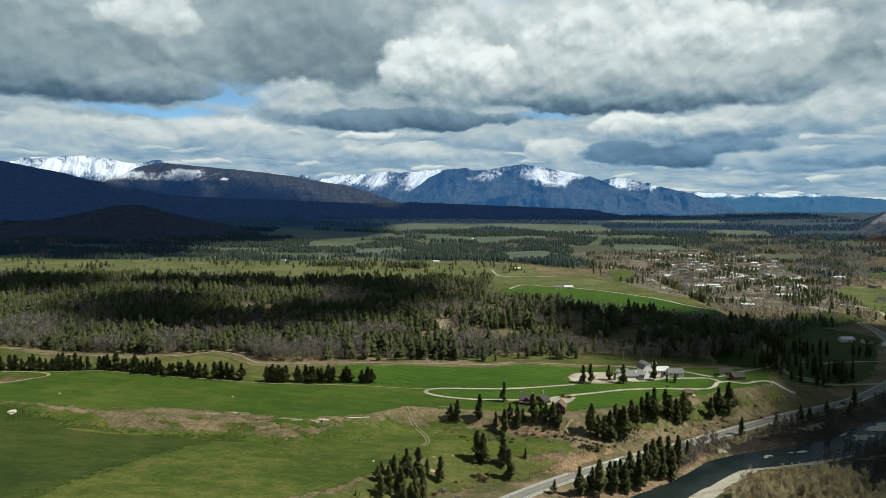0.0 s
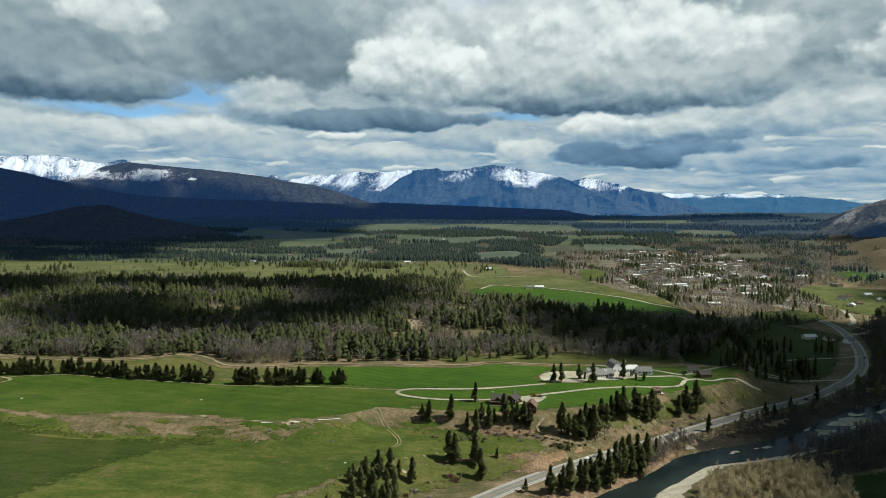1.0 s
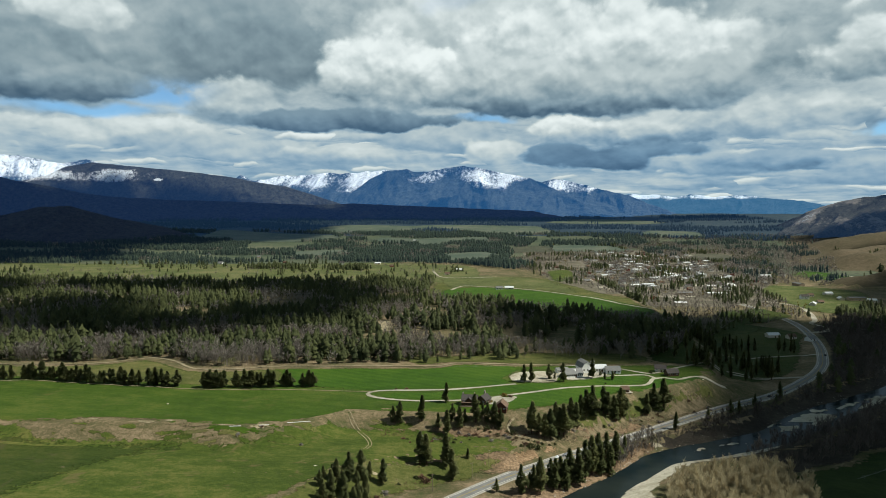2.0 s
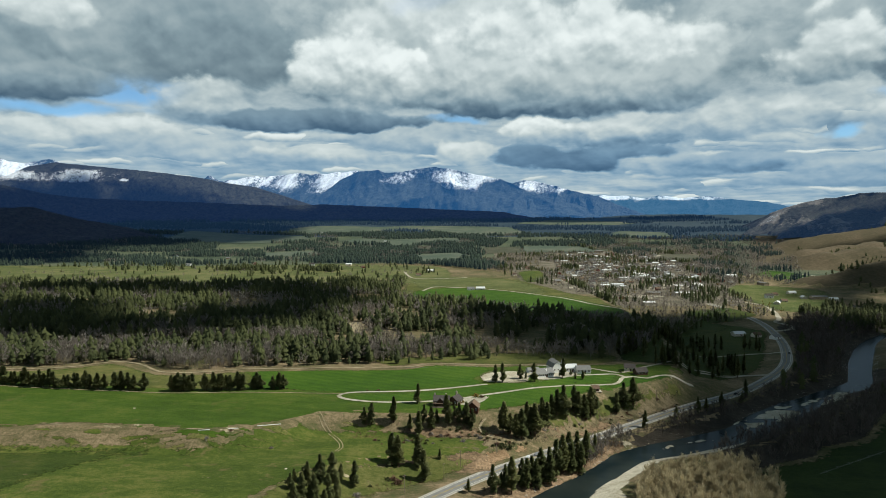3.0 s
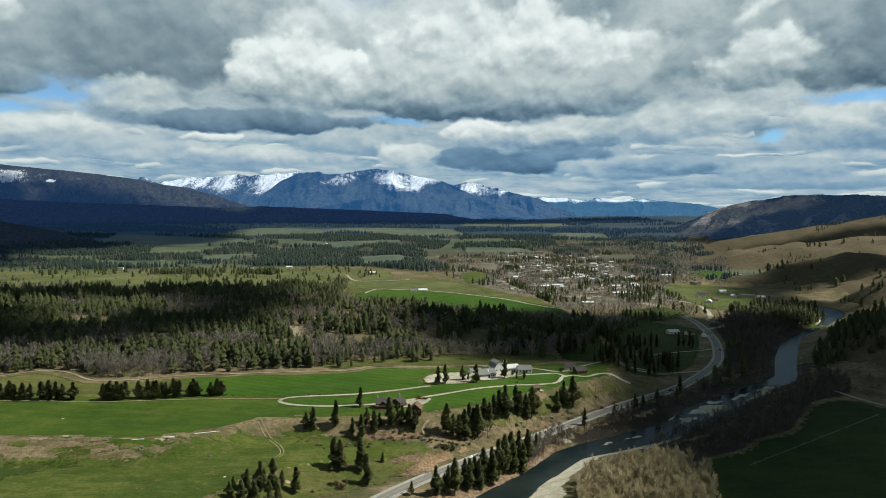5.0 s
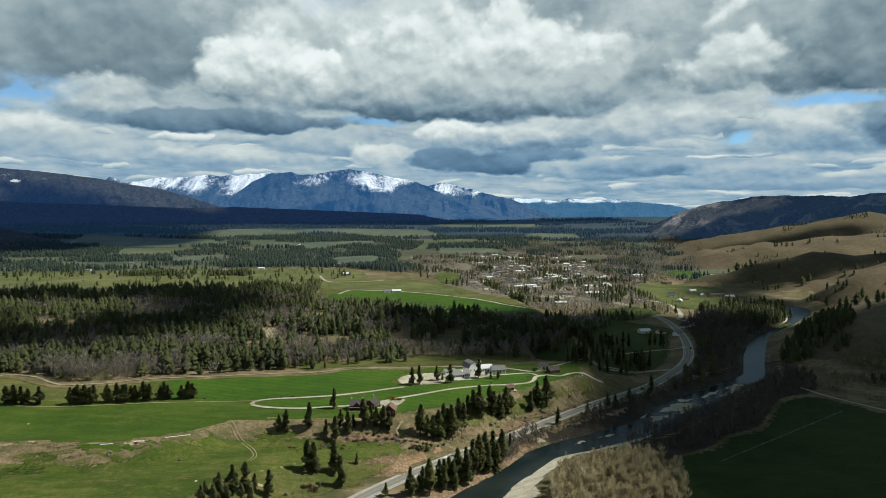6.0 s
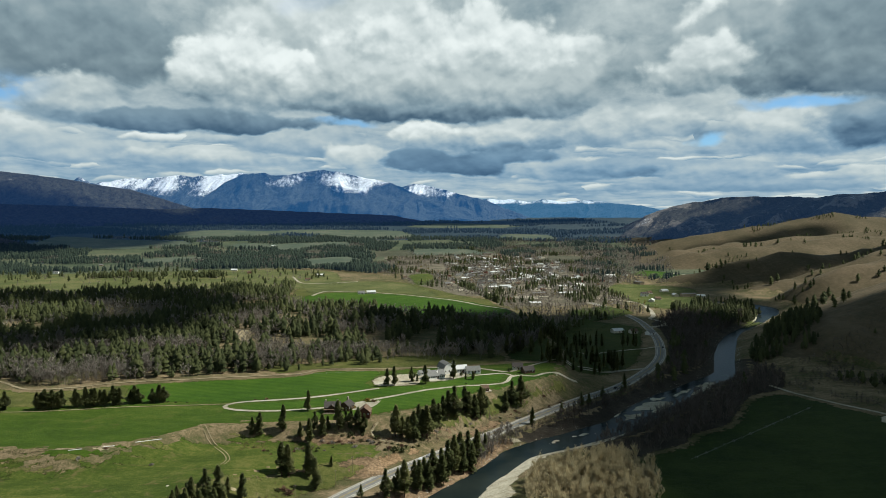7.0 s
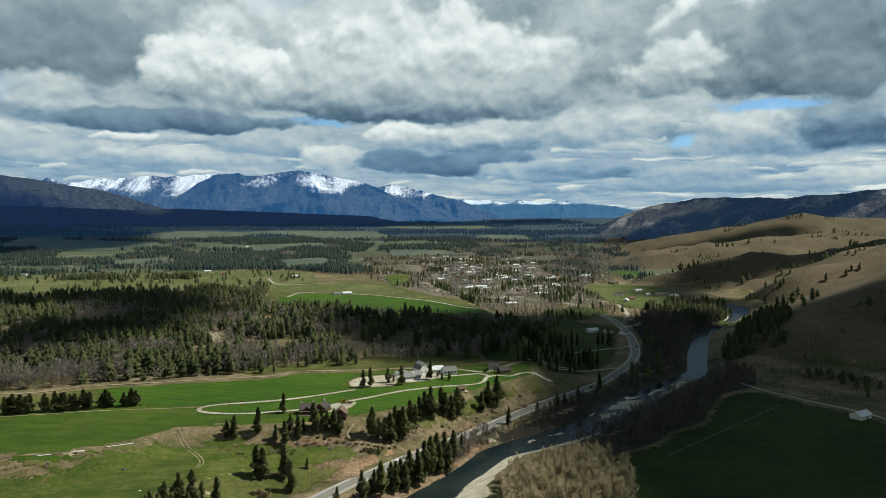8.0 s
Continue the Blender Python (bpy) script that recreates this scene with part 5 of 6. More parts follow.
CLEARINGS = [MIDDLE_OPEN, STRIP_OPEN, TOWN_OPEN, EAST_OPEN, EAST_CROP, NORTH_OPEN, NORTH_OPEN_2, NORTH_OPEN_3, FAR_OPEN, FAR_OPEN_2, FAR_OPEN_3, FAR_OPEN_4, FAR_OPEN_5, FAR_OPEN_6, FAR_OPEN_7, DIRT_OPEN]
WEST = [(-1500, 665), (-600, 650), (-520, 626), (-456, 608), (-402, 606), (-351, 616), (-316, 636), (-288, 628), (-255, 601), (-220, 602), (-185, 612), (-146, 616), (-106, 620),
        (-46, 626), (-21, 642), (33, 640), (90, 648), (140, 650), (190, 690), (215, 760), (300, 905), (330, 940), (275, 1000), (240, 1100), (120, 1330), (-20, 1310), (-100, 1290), (-230, 1300),
        (-500, 1285), (-730, 1290), (-1700, 1330)]


def patch(x, y):
    """Where bare broadleaf trees stand among the conifers."""
    front = np.exp(-((y - 650) / 60.0) ** 2) * 0.10
    return fbm(x / 60, y / 45, 51, 5, 0.62) + front - 0.03 * smooth(y, 900, 1200)


x, y = scatter(WEST, 6.9, 101, lambda x, y: (fbm(x / 70, y / 50, 88, 4) > 0.37) & ~((x > -60) & (x < 120) & (y < 672) & (fbm(x / 20, y / 20, 9, 2) < 0.6)))
b = patch(x, y) > 0.512
near = np.hypot(x, y) < 900
woods("conifer_forest", (x[~b & near], y[~b & near]), FIR_NEAR, (6, 23), NEEDLES, "dense dark green conifer forest", 1, 1.08)
woods("conifer_forest", (x[~b & ~near], y[~b & ~near]), FIR_MID, (7, 22), NEEDLES, "dense dark green conifer forest", 2, 1.2)
woods("bare_woods", (x[b & near], y[b & near]), BARE_NEAR, (9, 16), TWIGS, "grey leafless aspen and cottonwood woods", 3, 1.1)
woods("bare_woods", (x[b & ~near], y[b & ~near]), BARE_MID, (9, 15), TWIGS, "grey leafless aspen and cottonwood woods", 4, 1.1)
# the pale leafless margin along the forest edge
EDGE = [(-620, 642), (-520, 624), (-456, 606), (-402, 604), (-351, 614), (-316, 634), (-288, 626), (-255, 599), (-220, 600), (-185, 610), (-146, 614), (-106, 618), (-46, 640), (33, 662), (120, 665),
        (120, 705), (0, 700), (-100, 690), (-200, 680), (-300, 700), (-450, 690), (-620, 710)]
x, y = scatter(EDGE, 4.8, 111, lambda x, y: fbm(x / 40, y / 30, 51, 4) > 0.47)
woods("bare_woods", (x, y), BARE_NEAR, (7, 14), TWIGS, "pale grey leafless aspens along the forest edge", 14, 1.0)
x, y = scatter([p for p in EDGE], 8.0, 116, lambda x, y: fbm(x / 30, y / 60, 56, 3) > 0.50)
woods("conifer_forest", (x, y), FIR_NEAR, (8, 15), NEEDLES, "dark conifers at the forest edge", 18, 1.2)
STRIP_BELT = [(-560, 1580), (-400, 1585), (-240, 1550), (-225, 1600), (-400, 1640), (-560, 1640)]
# belts of forest further up the valley
BELT = [(-2600, 1880), (-700, 1810), (-310, 1860), (-60, 1780), (60, 1600), (120, 1700), (60, 2000), (100, 2400), (200, 2900), (300, 3300), (-500, 3300), (-2900, 3000)]
CLEARINGS.remove(STRIP_OPEN)
x, y = scatter(STRIP_BELT, 8.5, 117, lambda x, y: fbm(x / 50, y / 50, 57, 2) > 0.42)
woods("conifer_forest", (x, y), FIR_MID, (9, 17), NEEDLES, "belt of conifers beside far pastures", 19, 1.2)
x, y = scatter([(-1500, 1400), (-730, 1330), (-230, 1330), (-30, 1340), (-60, 1720), (-310, 1800), (-1500, 1830)], 21, 121, lambda x, y: fbm(x / 110, y / 40, 75, 4) > 0.56)
b = fbm(x / 70, y / 50, 76, 2) > 0.5
woods("conifer_forest", (x[~b], y[~b]), FIR_MID, (8, 16), NEEDLES, "lone conifers and hedgerows between meadows", 25, 1.3)
woods("bare_woods", (x[b], y[b]), BARE_MID, (6, 11), TWIGS, "leafless hedgerow trees between meadows", 26, 1.5)
CLEARINGS.append(STRIP_OPEN)
x, y = scatter(BELT, 11.0, 102, lambda x, y: fbm(x / 260, y / 100, 61, 4) > 0.455)
b = fbm(x / 120, y / 70, 52, 3) > 0.64
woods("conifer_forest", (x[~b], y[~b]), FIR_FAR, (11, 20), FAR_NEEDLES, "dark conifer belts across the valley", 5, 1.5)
woods("bare_woods", (x[b], y[b]), BARE_FAR, (9, 15), TWIGS, "grey leafless trees among the conifers", 6, 1.3)
x, y = scatter([(180, 2550), (300, 3300), (900, 3300), (1350, 2950), (1180, 2480), (950, 2350), (880, 2450), (620, 2760)], 12.5, 119, lambda x, y: fbm(x / 200, y / 110, 72, 4) > 0.46)
b = (x > 640) & (fbm(x / 90, y / 90, 73, 3) > 0.42)
woods("bare_woods", (x[b], y[b]), BARE_FAR, (8, 14), TWIGS_DARK, "brown leafless woods up the valley", 23, 1.5)
x, y = x[~b], y[~b]
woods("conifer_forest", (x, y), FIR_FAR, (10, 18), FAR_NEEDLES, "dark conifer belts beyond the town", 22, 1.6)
FAR = [(-2900, 3000), (-500, 3300), (300, 3300), (1100, 2800), (1600, 3200), (1500, 4300), (-2500, 4300)]
x, y = scatter(FAR, 17, 103, lambda x, y: fbm(x / 420, y / 110, 62, 4) > 0.50)
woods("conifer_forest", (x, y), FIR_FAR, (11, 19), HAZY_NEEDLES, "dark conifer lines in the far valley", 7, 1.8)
# town trees
TOWN = [(60, 1640), (135, 1330), (250, 1090), (330, 960), (430, 1000), (520, 1090), (600, 1480), (760, 1850), (900, 2300), (800, 2700), (300, 2900), (60, 2000)]
x, y = scatter(TOWN, 11, 104, lambda x, y: fbm(x / 110, y / 110, 63, 4) > 0.42)
b = fbm(x / 60, y / 60, 53, 3) > 0.37
woods("town_conifers", (x[~b], y[~b]), FIR_MID, (9, 17), NEEDLES, "dark conifers among town houses", 8)
woods("town_bare_trees", (x[b], y[b]), BARE_MID, (7, 12), TWIGS, "grey leafless shade trees in town", 9, 1.4)
x, y = scatter(TOWN, 42, 120, lambda x, y: fbm(x / 120, y / 120, 74, 3) > 0.47)
woods("town_spring_trees", (x, y), BARE_MID, (6, 11), SPRING, "ochre budding trees among town houses", 24, 1.7)
x, y = scatter(GROVE, 3.4, 115)
woods("cottonwood_thicket", (x, y), BARE_NEAR, (5, 9.5), TWIGS_PALE, "pale leafless cottonwood thicket by the gravel bar", 17, 1.0)
# river woods
BANK_WEST = [(110, 487), (190, 548), (258, 604), (318, 668), (352, 730), (385, 800), (415, 880), (440, 960), (520, 1020), (600, 985), (552, 925), (504, 876), (470, 836), (450, 806), (410, 744), (378, 686), (360, 662), (320, 633), (290, 610), (255, 583), (230, 560), (210, 538), (196, 524), (168, 506), (145, 494), (118, 482)]
BANK_EAST = [(168, 452), (190, 470), (214, 490), (242, 514), (266, 531), (290, 550), (318, 572), (350, 600), (392, 640), (425, 650), (415, 610), (390, 575), (350, 556), (326, 534), (290, 490), (247, 463), (228, 445), (197, 432), (184, 425), (168, 436)]
FLOOD_WEST = [(112, 484), (190, 545), (258, 601), (318, 664), (352, 727), (385, 797), (415, 877), (440, 957), (520, 1020), (610, 985), (612, 968), (563, 912), (515, 866), (482, 826),
              (462, 797), (422, 733), (392, 676), (374, 652), (332, 622), (300, 598), (266, 570), (242, 548), (222, 526), (206, 512), (178, 496), (150, 482), (128, 474)]
FLOOD_EAST = [(160, 455), (182, 484), (206, 498), (234, 524), (256, 540), (280, 558), (304, 592), (342, 624), (380, 650), (425, 712), (440, 700), (425, 650), (415, 610), (390, 575), (350, 556),
              (326, 534), (290, 490), (247, 463), (228, 445), (197, 432), (184, 425), (166, 440)]
# dark sheets laid over the pale flood plain to deepen the woods' shade
for poly in (FLOOD_WEST, FLOOD_EAST):
    drape("woodland_floor", poly, SHADE_FLOOR, 0.2, 7, "dark floor under leafless river woods, shade put into its colour", "ground", wobble=3, rim=8)
for poly, seed, tall in ((BANK_WEST, 105, (6, 13)), (BANK_EAST, 106, (5, 11))):
    x, y = scatter(poly, 3.7, seed, lambda x, y: fbm(x / 25, y / 25, 64, 3) > 0.32)
    back, _ = seg_dist(x, y, ROAD[::3])
    low = (back < 24) | ((y < 500) & (x < 150))
    if low.any():
        woods("river_brush", (x[low], y[low]), BARE_NEAR, (3, 7), TWIGS_RIVER, "low dark brown brush below the highway", seed + 5, 1.2)
    x, y = x[~low], y[~low]
    pale = np.random.RandomState(seed).rand(len(x)) < 0.5
    woods("river_woods", (x[pale], y[pale]), BARE_NEAR, (tall[0] + 1, tall[1] + 2), TWIGS_DARK, "grey-brown leafless cottonwoods along the river", seed, 0.8)
    woods("river_woods", (x[~pale], y[~pale]), BARE_NEAR, tall, TWIGS_RIVER, "dark brown leafless thicket along the river", seed + 3, 0.85)
    x, y = scatter(poly, 17, seed + 20, lambda x, y: (fbm(x / 30, y / 30, 65, 3) > 0.5) & (y > 585))
    woods("river_conifers", (x, y), FIR_NEAR, (9, 19), NEEDLES, "dark conifers in the river thicket", seed + 1)
for poly, seed in (([(392, 662), (425, 690), (490, 775), (550, 850), (640, 905), (600, 820), (545, 725), (520, 700), (470, 690), (430, 680)], 107), ([(500, 930), (575, 925), (640, 1010), (680, 1100), (600, 1180), (525, 1080)], 108)):
    x, y = scatter(poly, 6.4, seed, lambda x, y: fbm(x / 35, y / 35, 68, 3) > 0.40)
    woods("river_conifers", (x, y), FIR_NEAR, (7, 18), NEEDLES, "dense dark conifers along the river bend", seed)
GALLERY = [(560, 1510), (700, 1460), (790, 1560), (860, 1750), (960, 2000), (1120, 2420), (1000, 2900), (500, 2700), (620, 2000)]
x, y = scatter(GALLERY, 10.5, 109, lambda x, y: fbm(x / 90, y / 90, 66, 3) > 0.36)
b = fbm(x / 80, y / 80, 54, 3) > 0.64
woods("bare_woods", (x[~b], y[~b]), BARE_FAR, (8, 14), TWIGS, "grey-brown leafless river woods beyond the town", 11, 1.5)
woods("conifer_forest", (x[b], y[b]), FIR_FAR, (11, 20), FAR_NEEDLES, "dark conifers among bare woods", 12)
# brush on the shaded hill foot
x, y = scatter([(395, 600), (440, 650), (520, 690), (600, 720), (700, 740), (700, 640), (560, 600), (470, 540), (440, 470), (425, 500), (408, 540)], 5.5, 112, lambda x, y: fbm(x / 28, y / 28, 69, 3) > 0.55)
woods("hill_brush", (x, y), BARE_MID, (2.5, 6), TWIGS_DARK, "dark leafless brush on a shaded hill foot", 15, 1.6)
# extra dark brush, added over the hillside to deepen its shade
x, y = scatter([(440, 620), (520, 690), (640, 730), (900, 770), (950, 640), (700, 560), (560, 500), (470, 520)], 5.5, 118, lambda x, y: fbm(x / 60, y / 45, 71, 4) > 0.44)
woods("hill_brush", (x, y), BARE_MID, (1.2, 3.2), TWIGS_DARK, "low dark leafless brush added to darken a shaded hillside", 20, 2.2)
x, y = scatter([(400, 610), (470, 690), (600, 730), (800, 760), (800, 640), (560, 600), (440, 500)], 12, 113, lambda x, y: fbm(x / 40, y / 40, 70, 3) > 0.60)
woods("hill_trees", (x, y), FIR_NEAR, (5, 12), NEEDLES, "dark conifers on a shaded hillside", 16, 1.2)
HILLS = [(560, 740), (640, 900), (740, 1080), (790, 1300), (790, 1500), (900, 1900), (1200, 2500), (2200, 2600), (1500, 1500), (1200, 900), (800, 700)]
SPUR_PINES = [(870, 1085), (939, 1089), (925, 1091), (908, 1083), (757, 1092), (660, 1040), (715, 1152), (844, 1292), (862, 1299), (641, 824), (658, 836), (806, 1072), (797, 1073), (781, 1073), (893, 1453),
              (813, 1487), (615, 806), (700, 960), (716, 985), (735, 1010), (690, 930), (760, 1020), (748, 1045), (676, 890)]
woods("hill_trees", (np.array([p[0] for p in SPUR_PINES], float), np.array([p[1] for p in SPUR_PINES], float)), FIR_NEAR, (11, 21), NEEDLES, "scattered dark pines on a sunlit grass spur", 21, 1.3)
x, y = scatter(HILLS, 16, 110, lambda x, y: fbm(x / 90, y / 60, 67, 4) > 0.71)
woods("hill_trees", (x, y), FIR_MID, (7, 15), NEEDLES, "scattered dark conifers on grass hills", 13, 1.25)
# ---------- buildings ----------
WHITE = plain("white_boards", (0.72, 0.71, 0.67), 0.75, 0.08, 0.5)
CREAM = plain("cream_siding", (0.55, 0.50, 0.40), 0.8, 0.1, 0.5)
TAN = plain("tan_siding", (0.34, 0.27, 0.19), 0.85, 0.12, 0.5)
LOG = plain("brown_logs", (0.080, 0.052, 0.033), 0.85, 0.3, 1.5)
RED_LOG = plain("reddish_logs", (0.115, 0.052, 0.034), 0.85, 0.3, 1.5)
RED = plain("red_brown_boards", (0.20, 0.055, 0.040), 0.85, 0.2, 0.8)
GREY_ROOF = plain("grey_shingles", (0.19, 0.185, 0.175), 0.9, 0.25, 1.2)
DARK_ROOF = plain("dark_shingles", (0.075, 0.065, 0.060), 0.9, 0.3, 1.2)
PALE_ROOF = plain("pale_metal_roof", (0.66, 0.66, 0.65), 0.55, 0.1, 0.4, 0.0, 0.4)
BROWN_ROOF = plain("brown_shingles", (0.15, 0.10, 0.07), 0.9, 0.25, 1.2)
STONE = plain("field_stone", (0.36, 0.31, 0.25), 0.95, 0.35, 1.8)
GLASS = plain("window_glass", (0.03, 0.04, 0.05), 0.08, 0.1, 0.5, 0.0, 0.6)
DOOR = plain("brown_door", (0.10, 0.06, 0.04), 0.7, 0.2, 1.0)
WOOD = plain("weathered_wood", (0.20, 0.155, 0.115), 0.9, 0.3, 1.5)
STEEL = plain("galvanised_steel", (0.30, 0.31, 0.31), 0.4, 0.15, 1.0, 0.8)


def box_mesh(name, sx, sy, sz, mat, at=(0, 0, 0), bevel=0.0):
    bm = bmesh.new()
    bmesh.ops.create_cube(bm, size=1.0)
    for v in bm.verts:
        v.co = Vector((v.co.x * sx + at[0], v.co.y * sy + at[1], (v.co.z + 0.5) * sz + at[2]))
    if bevel:
        bmesh.ops.bevel(bm, geom=bm.edges[:], offset=bevel, segments=1, affect="EDGES")
    me = bpy.data.meshes.new(name)
    bm.to_mesh(me)
    bm.free()
    me.materials.append(mat)
    return me


def shell_mesh(name, w, d, wall, profile, mat):
    """Walls with gable ends. profile: (across from 0 to 1, height) from eave to eave; the ridge runs along x."""
    bm = bmesh.new()
    ends = []
    for x in (-w / 2, w / 2):
        ring = [bm.verts.new((x, -d / 2, -0.8)), bm.verts.new((x, -d / 2, wall))]
        ring += [bm.verts.new((x, d * (t - 0.5), wall + h)) for t, h in profile[1:-1]]
        ring += [bm.verts.new((x, d / 2, wall)), bm.verts.new((x, d / 2, -0.8))]
        ends.append(ring)
        bm.faces.new(ring)
    a, b = ends
    for i in (0, len(a) - 2):
        bm.faces.new((a[i], b[i], b[i + 1], a[i + 1]))
    bmesh.ops.recalc_face_normals(bm, faces=bm.faces[:])
    me = bpy.data.meshes.new(name)
    bm.to_mesh(me)
    bm.free()
    me.materials.append(mat)
    return me


def roof_mesh(name, w, d, wall, profile, mat, over=0.5, thick=0.25):
    """A roof slab of real thickness over the same profile."""
    bm = bmesh.new()
    rows = []
    for x in (-w / 2 - over, w / 2 + over):
        (t0, h0), (t1, h1) = profile[0], profile[1]
        slope = (h1 - h0) / max(1e-6, (t1 - t0) * d)
        pts = [(-d / 2 - over, wall + h0 - slope * over)] + [(d * (t - 0.5), wall + h) for t, h in profile[1:-1]] + [(d / 2 + over, wall + h0 - slope * over)]
        rows.append([[bm.verts.new((x, y, z + k)) for y, z in pts] for k in (0.02, thick)])
    n = len(rows[0][0])
    for i in range(n - 1):
        for k in (0, 1):
            bm.faces.new((rows[0][k][i], rows[1][k][i], rows[1][k][i + 1], rows[0][k][i + 1]))
        for r in rows:
            bm.faces.new((r[0][i], r[1][i], r[1][i + 1], r[0][i + 1]))
    for i in (0, n - 1):
        bm.faces.new((rows[0][0][i], rows[1][0][i], rows[1][1][i], rows[0][1][i]))
    bmesh.ops.recalc_face_normals(bm, faces=bm.faces[:])
    me = bpy.data.meshes.new(name)
    bm.to_mesh(me)
    bm.free()
    me.materials.append(mat)
    return me


def gable(h):
    return [(0, 0), (0.5, h), (1, 0)]


def gambrel(h):
    return [(0, 0), (0.16, h * 0.62), (0.5, h), (0.84, h * 0.62), (1, 0)]


def building(name, x, y, turn, w, d, wall, profile, wall_mat, roof_mat, label, category, windows=0, side_windows=0, door=True, chimney=None, group="", gz=None):
    root = new(name)
    root.empty_display_size = 0.5
    tagged(root, label, category, group)
    part("wall", shell_mesh("wall", w, d, wall, profile, wall_mat), None, root)
    part("roof", roof_mesh("roof", w, d, wall, profile, roof_mat), None, root)
    for i in range(windows):
        wx = w * ((i + 0.5) / windows - 0.5)
        win = part("window", box_mesh("window", 1.1, 0.14, 1.2, WHITE if wall_mat is not WHITE else DOOR, (wx, -d / 2, wall * 0.42)), None, root)
        part("pane", box_mesh("pane", 0.9, 0.06, 1.0, GLASS, (wx, -d / 2 - 0.07, wall * 0.42 + 0.1)), None, win)
    for i in range(side_windows):
        wy = d * ((i + 0.5) / side_windows - 0.5)
        win = part("window", box_mesh("window", 0.14, 1.1, 1.2, WHITE if wall_mat is not WHITE else DOOR, (-w / 2, wy, wall * 0.42)), None, root)
        part("pane", box_mesh("pane", 0.06, 0.9, 1.0, GLASS, (-w / 2 - 0.07, wy, wall * 0.42 + 0.1)), None, win)
    if door:
        part("door", box_mesh("door", 1.3, 0.16, 2.1, DOOR, (w * 0.08, -d / 2 - 0.02, 0)), None, root)
    if chimney:
        cx, cy, ch = chimney
        part("chimney", box_mesh("chimney", 1.1, 1.0, ch, STONE, (cx, cy, 0), 0.06), None, root, "field stone chimney")
    root.matrix_world = pose(x, y, float(ground_z(x, y)) + 0.3 if gz is None else gz, 0, 0, turn)
    return root


# the ranch barns
barn = building("horse_barn", 72.5, 582.5, 18, 15.5, 9, 3.2, gable(3.6), WHITE, GREY_ROOF, "white horse barn with a grey shingle roof", "barn", windows=9)
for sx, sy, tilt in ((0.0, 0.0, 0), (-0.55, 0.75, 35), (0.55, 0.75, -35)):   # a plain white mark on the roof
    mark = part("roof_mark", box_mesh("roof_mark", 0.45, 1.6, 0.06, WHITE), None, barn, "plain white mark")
    mark.matrix_local = Matrix.Translation((1.5 + sx, -2.3 + sy, 3.2 + 3.6 * (1 - (2.3 - sy) / 4.5) + 0.38)) @ Euler((math.atan2(3.6, 4.5), 0, radians(tilt))).to_matrix().to_4x4()
building("great_barn", 85, 601, 104, 15, 10, 5.0, gambrel(4.6), WHITE, GREY_ROOF, "tall white gambrel barn with a grey roof", "barn", windows=4, side_windows=3)
building("barn_wing", 98, 600, 8, 10, 8, 3.6, gable(2.6), WHITE, PALE_ROOF, "white barn wing with a pale roof", "barn", windows=4)
building("stable", 108, 595.5, 5, 12, 7.5, 3.0, gable(3.0), WHITE, GREY_ROOF, "white stable with a grey roof beside the drive", "barn", windows=4)
building("lean_to", 65, 596, 16, 10, 6, 2.6, gable(1.6), WHITE, GREY_ROOF, "low white shed behind the horse barn", "shed", windows=2)
silo = new("silo")
tagged(silo, "round white silo with a domed top", "silo")
bm = bmesh.new()
bmesh.ops.create_cone(bm, cap_ends=True, segments=20, radius1=1.8, radius2=1.8, depth=8.6, matrix=Matrix.Translation((0, 0, 4.0)))
me = bpy.data.meshes.new("silo_wall")
bm.to_mesh(me), bm.free()
me.materials.append(WHITE)
part("silo_wall", me, None, silo)
bm = bmesh.new()
bmesh.ops.create_uvsphere(bm, u_segments=20, v_segments=10, radius=1.85)
for v in bm.verts:
    v.co.z = max(0, v.co.z) * 1.0 + 8.3
me = bpy.data.meshes.new("dome")
bm.to_mesh(me), bm.free()
me.materials.append(PALE_ROOF)
part("dome", me, None, silo)
silo.matrix_world = pose(92, 601, float(ground_z(92, 601)) + 0.2)
# the lodge and its outbuildings
lodge = building("log_lodge", -11.5, 496, -3, 11, 8, 3.7, gable(3.0), LOG, DARK_ROOF, "brown log lodge with dark roof, porch and stone chimneys", "house", windows=4, chimney=(-4.9, 1.0, 8.2))
part("chimney", box_mesh("chimney", 1.1, 1.0, 8.0, STONE, (3.2, 1.4, 0), 0.06), None, lodge, "field stone chimney")
part("cross_wall", shell_mesh("cross_wall", 4.0, 4.4, 3.8, gable(2.0), LOG), None, lodge).matrix_local = pose(-0.5, -3.0, 0, 0, 0, 90)
part("cross_roof", roof_mesh("cross_roof", 4.0, 4.4, 3.8, gable(2.0), DARK_ROOF, 0.6), None, lodge).matrix_local = pose(-0.5, -3.0, 0, 0, 0, 90)
part("porch_deck", box_mesh("porch_deck", 12.5, 3.0, 0.5, WOOD, (0, -6.4, -0.3), 0.04), None, lodge, "weathered plank porch")
part("porch_roof", box_mesh("porch_roof", 12.0, 2.4, 0.18, BROWN_ROOF, (0, -5.4, 2.5), 0.03), None, lodge)
post = box_mesh("post", 0.26, 0.26, 2.5, LOG)
for i in range(6):
    part("post", post, None, lodge).matrix_local = pose(-5.8 + 2.32 * i, -6.4, 0.1)
part("railing", box_mesh("railing", 12.4, 0.1, 0.12, WOOD, (0, -7.8, 1.05)), None, lodge)
baluster = box_mesh("baluster", 0.1, 0.1, 0.95, WOOD)
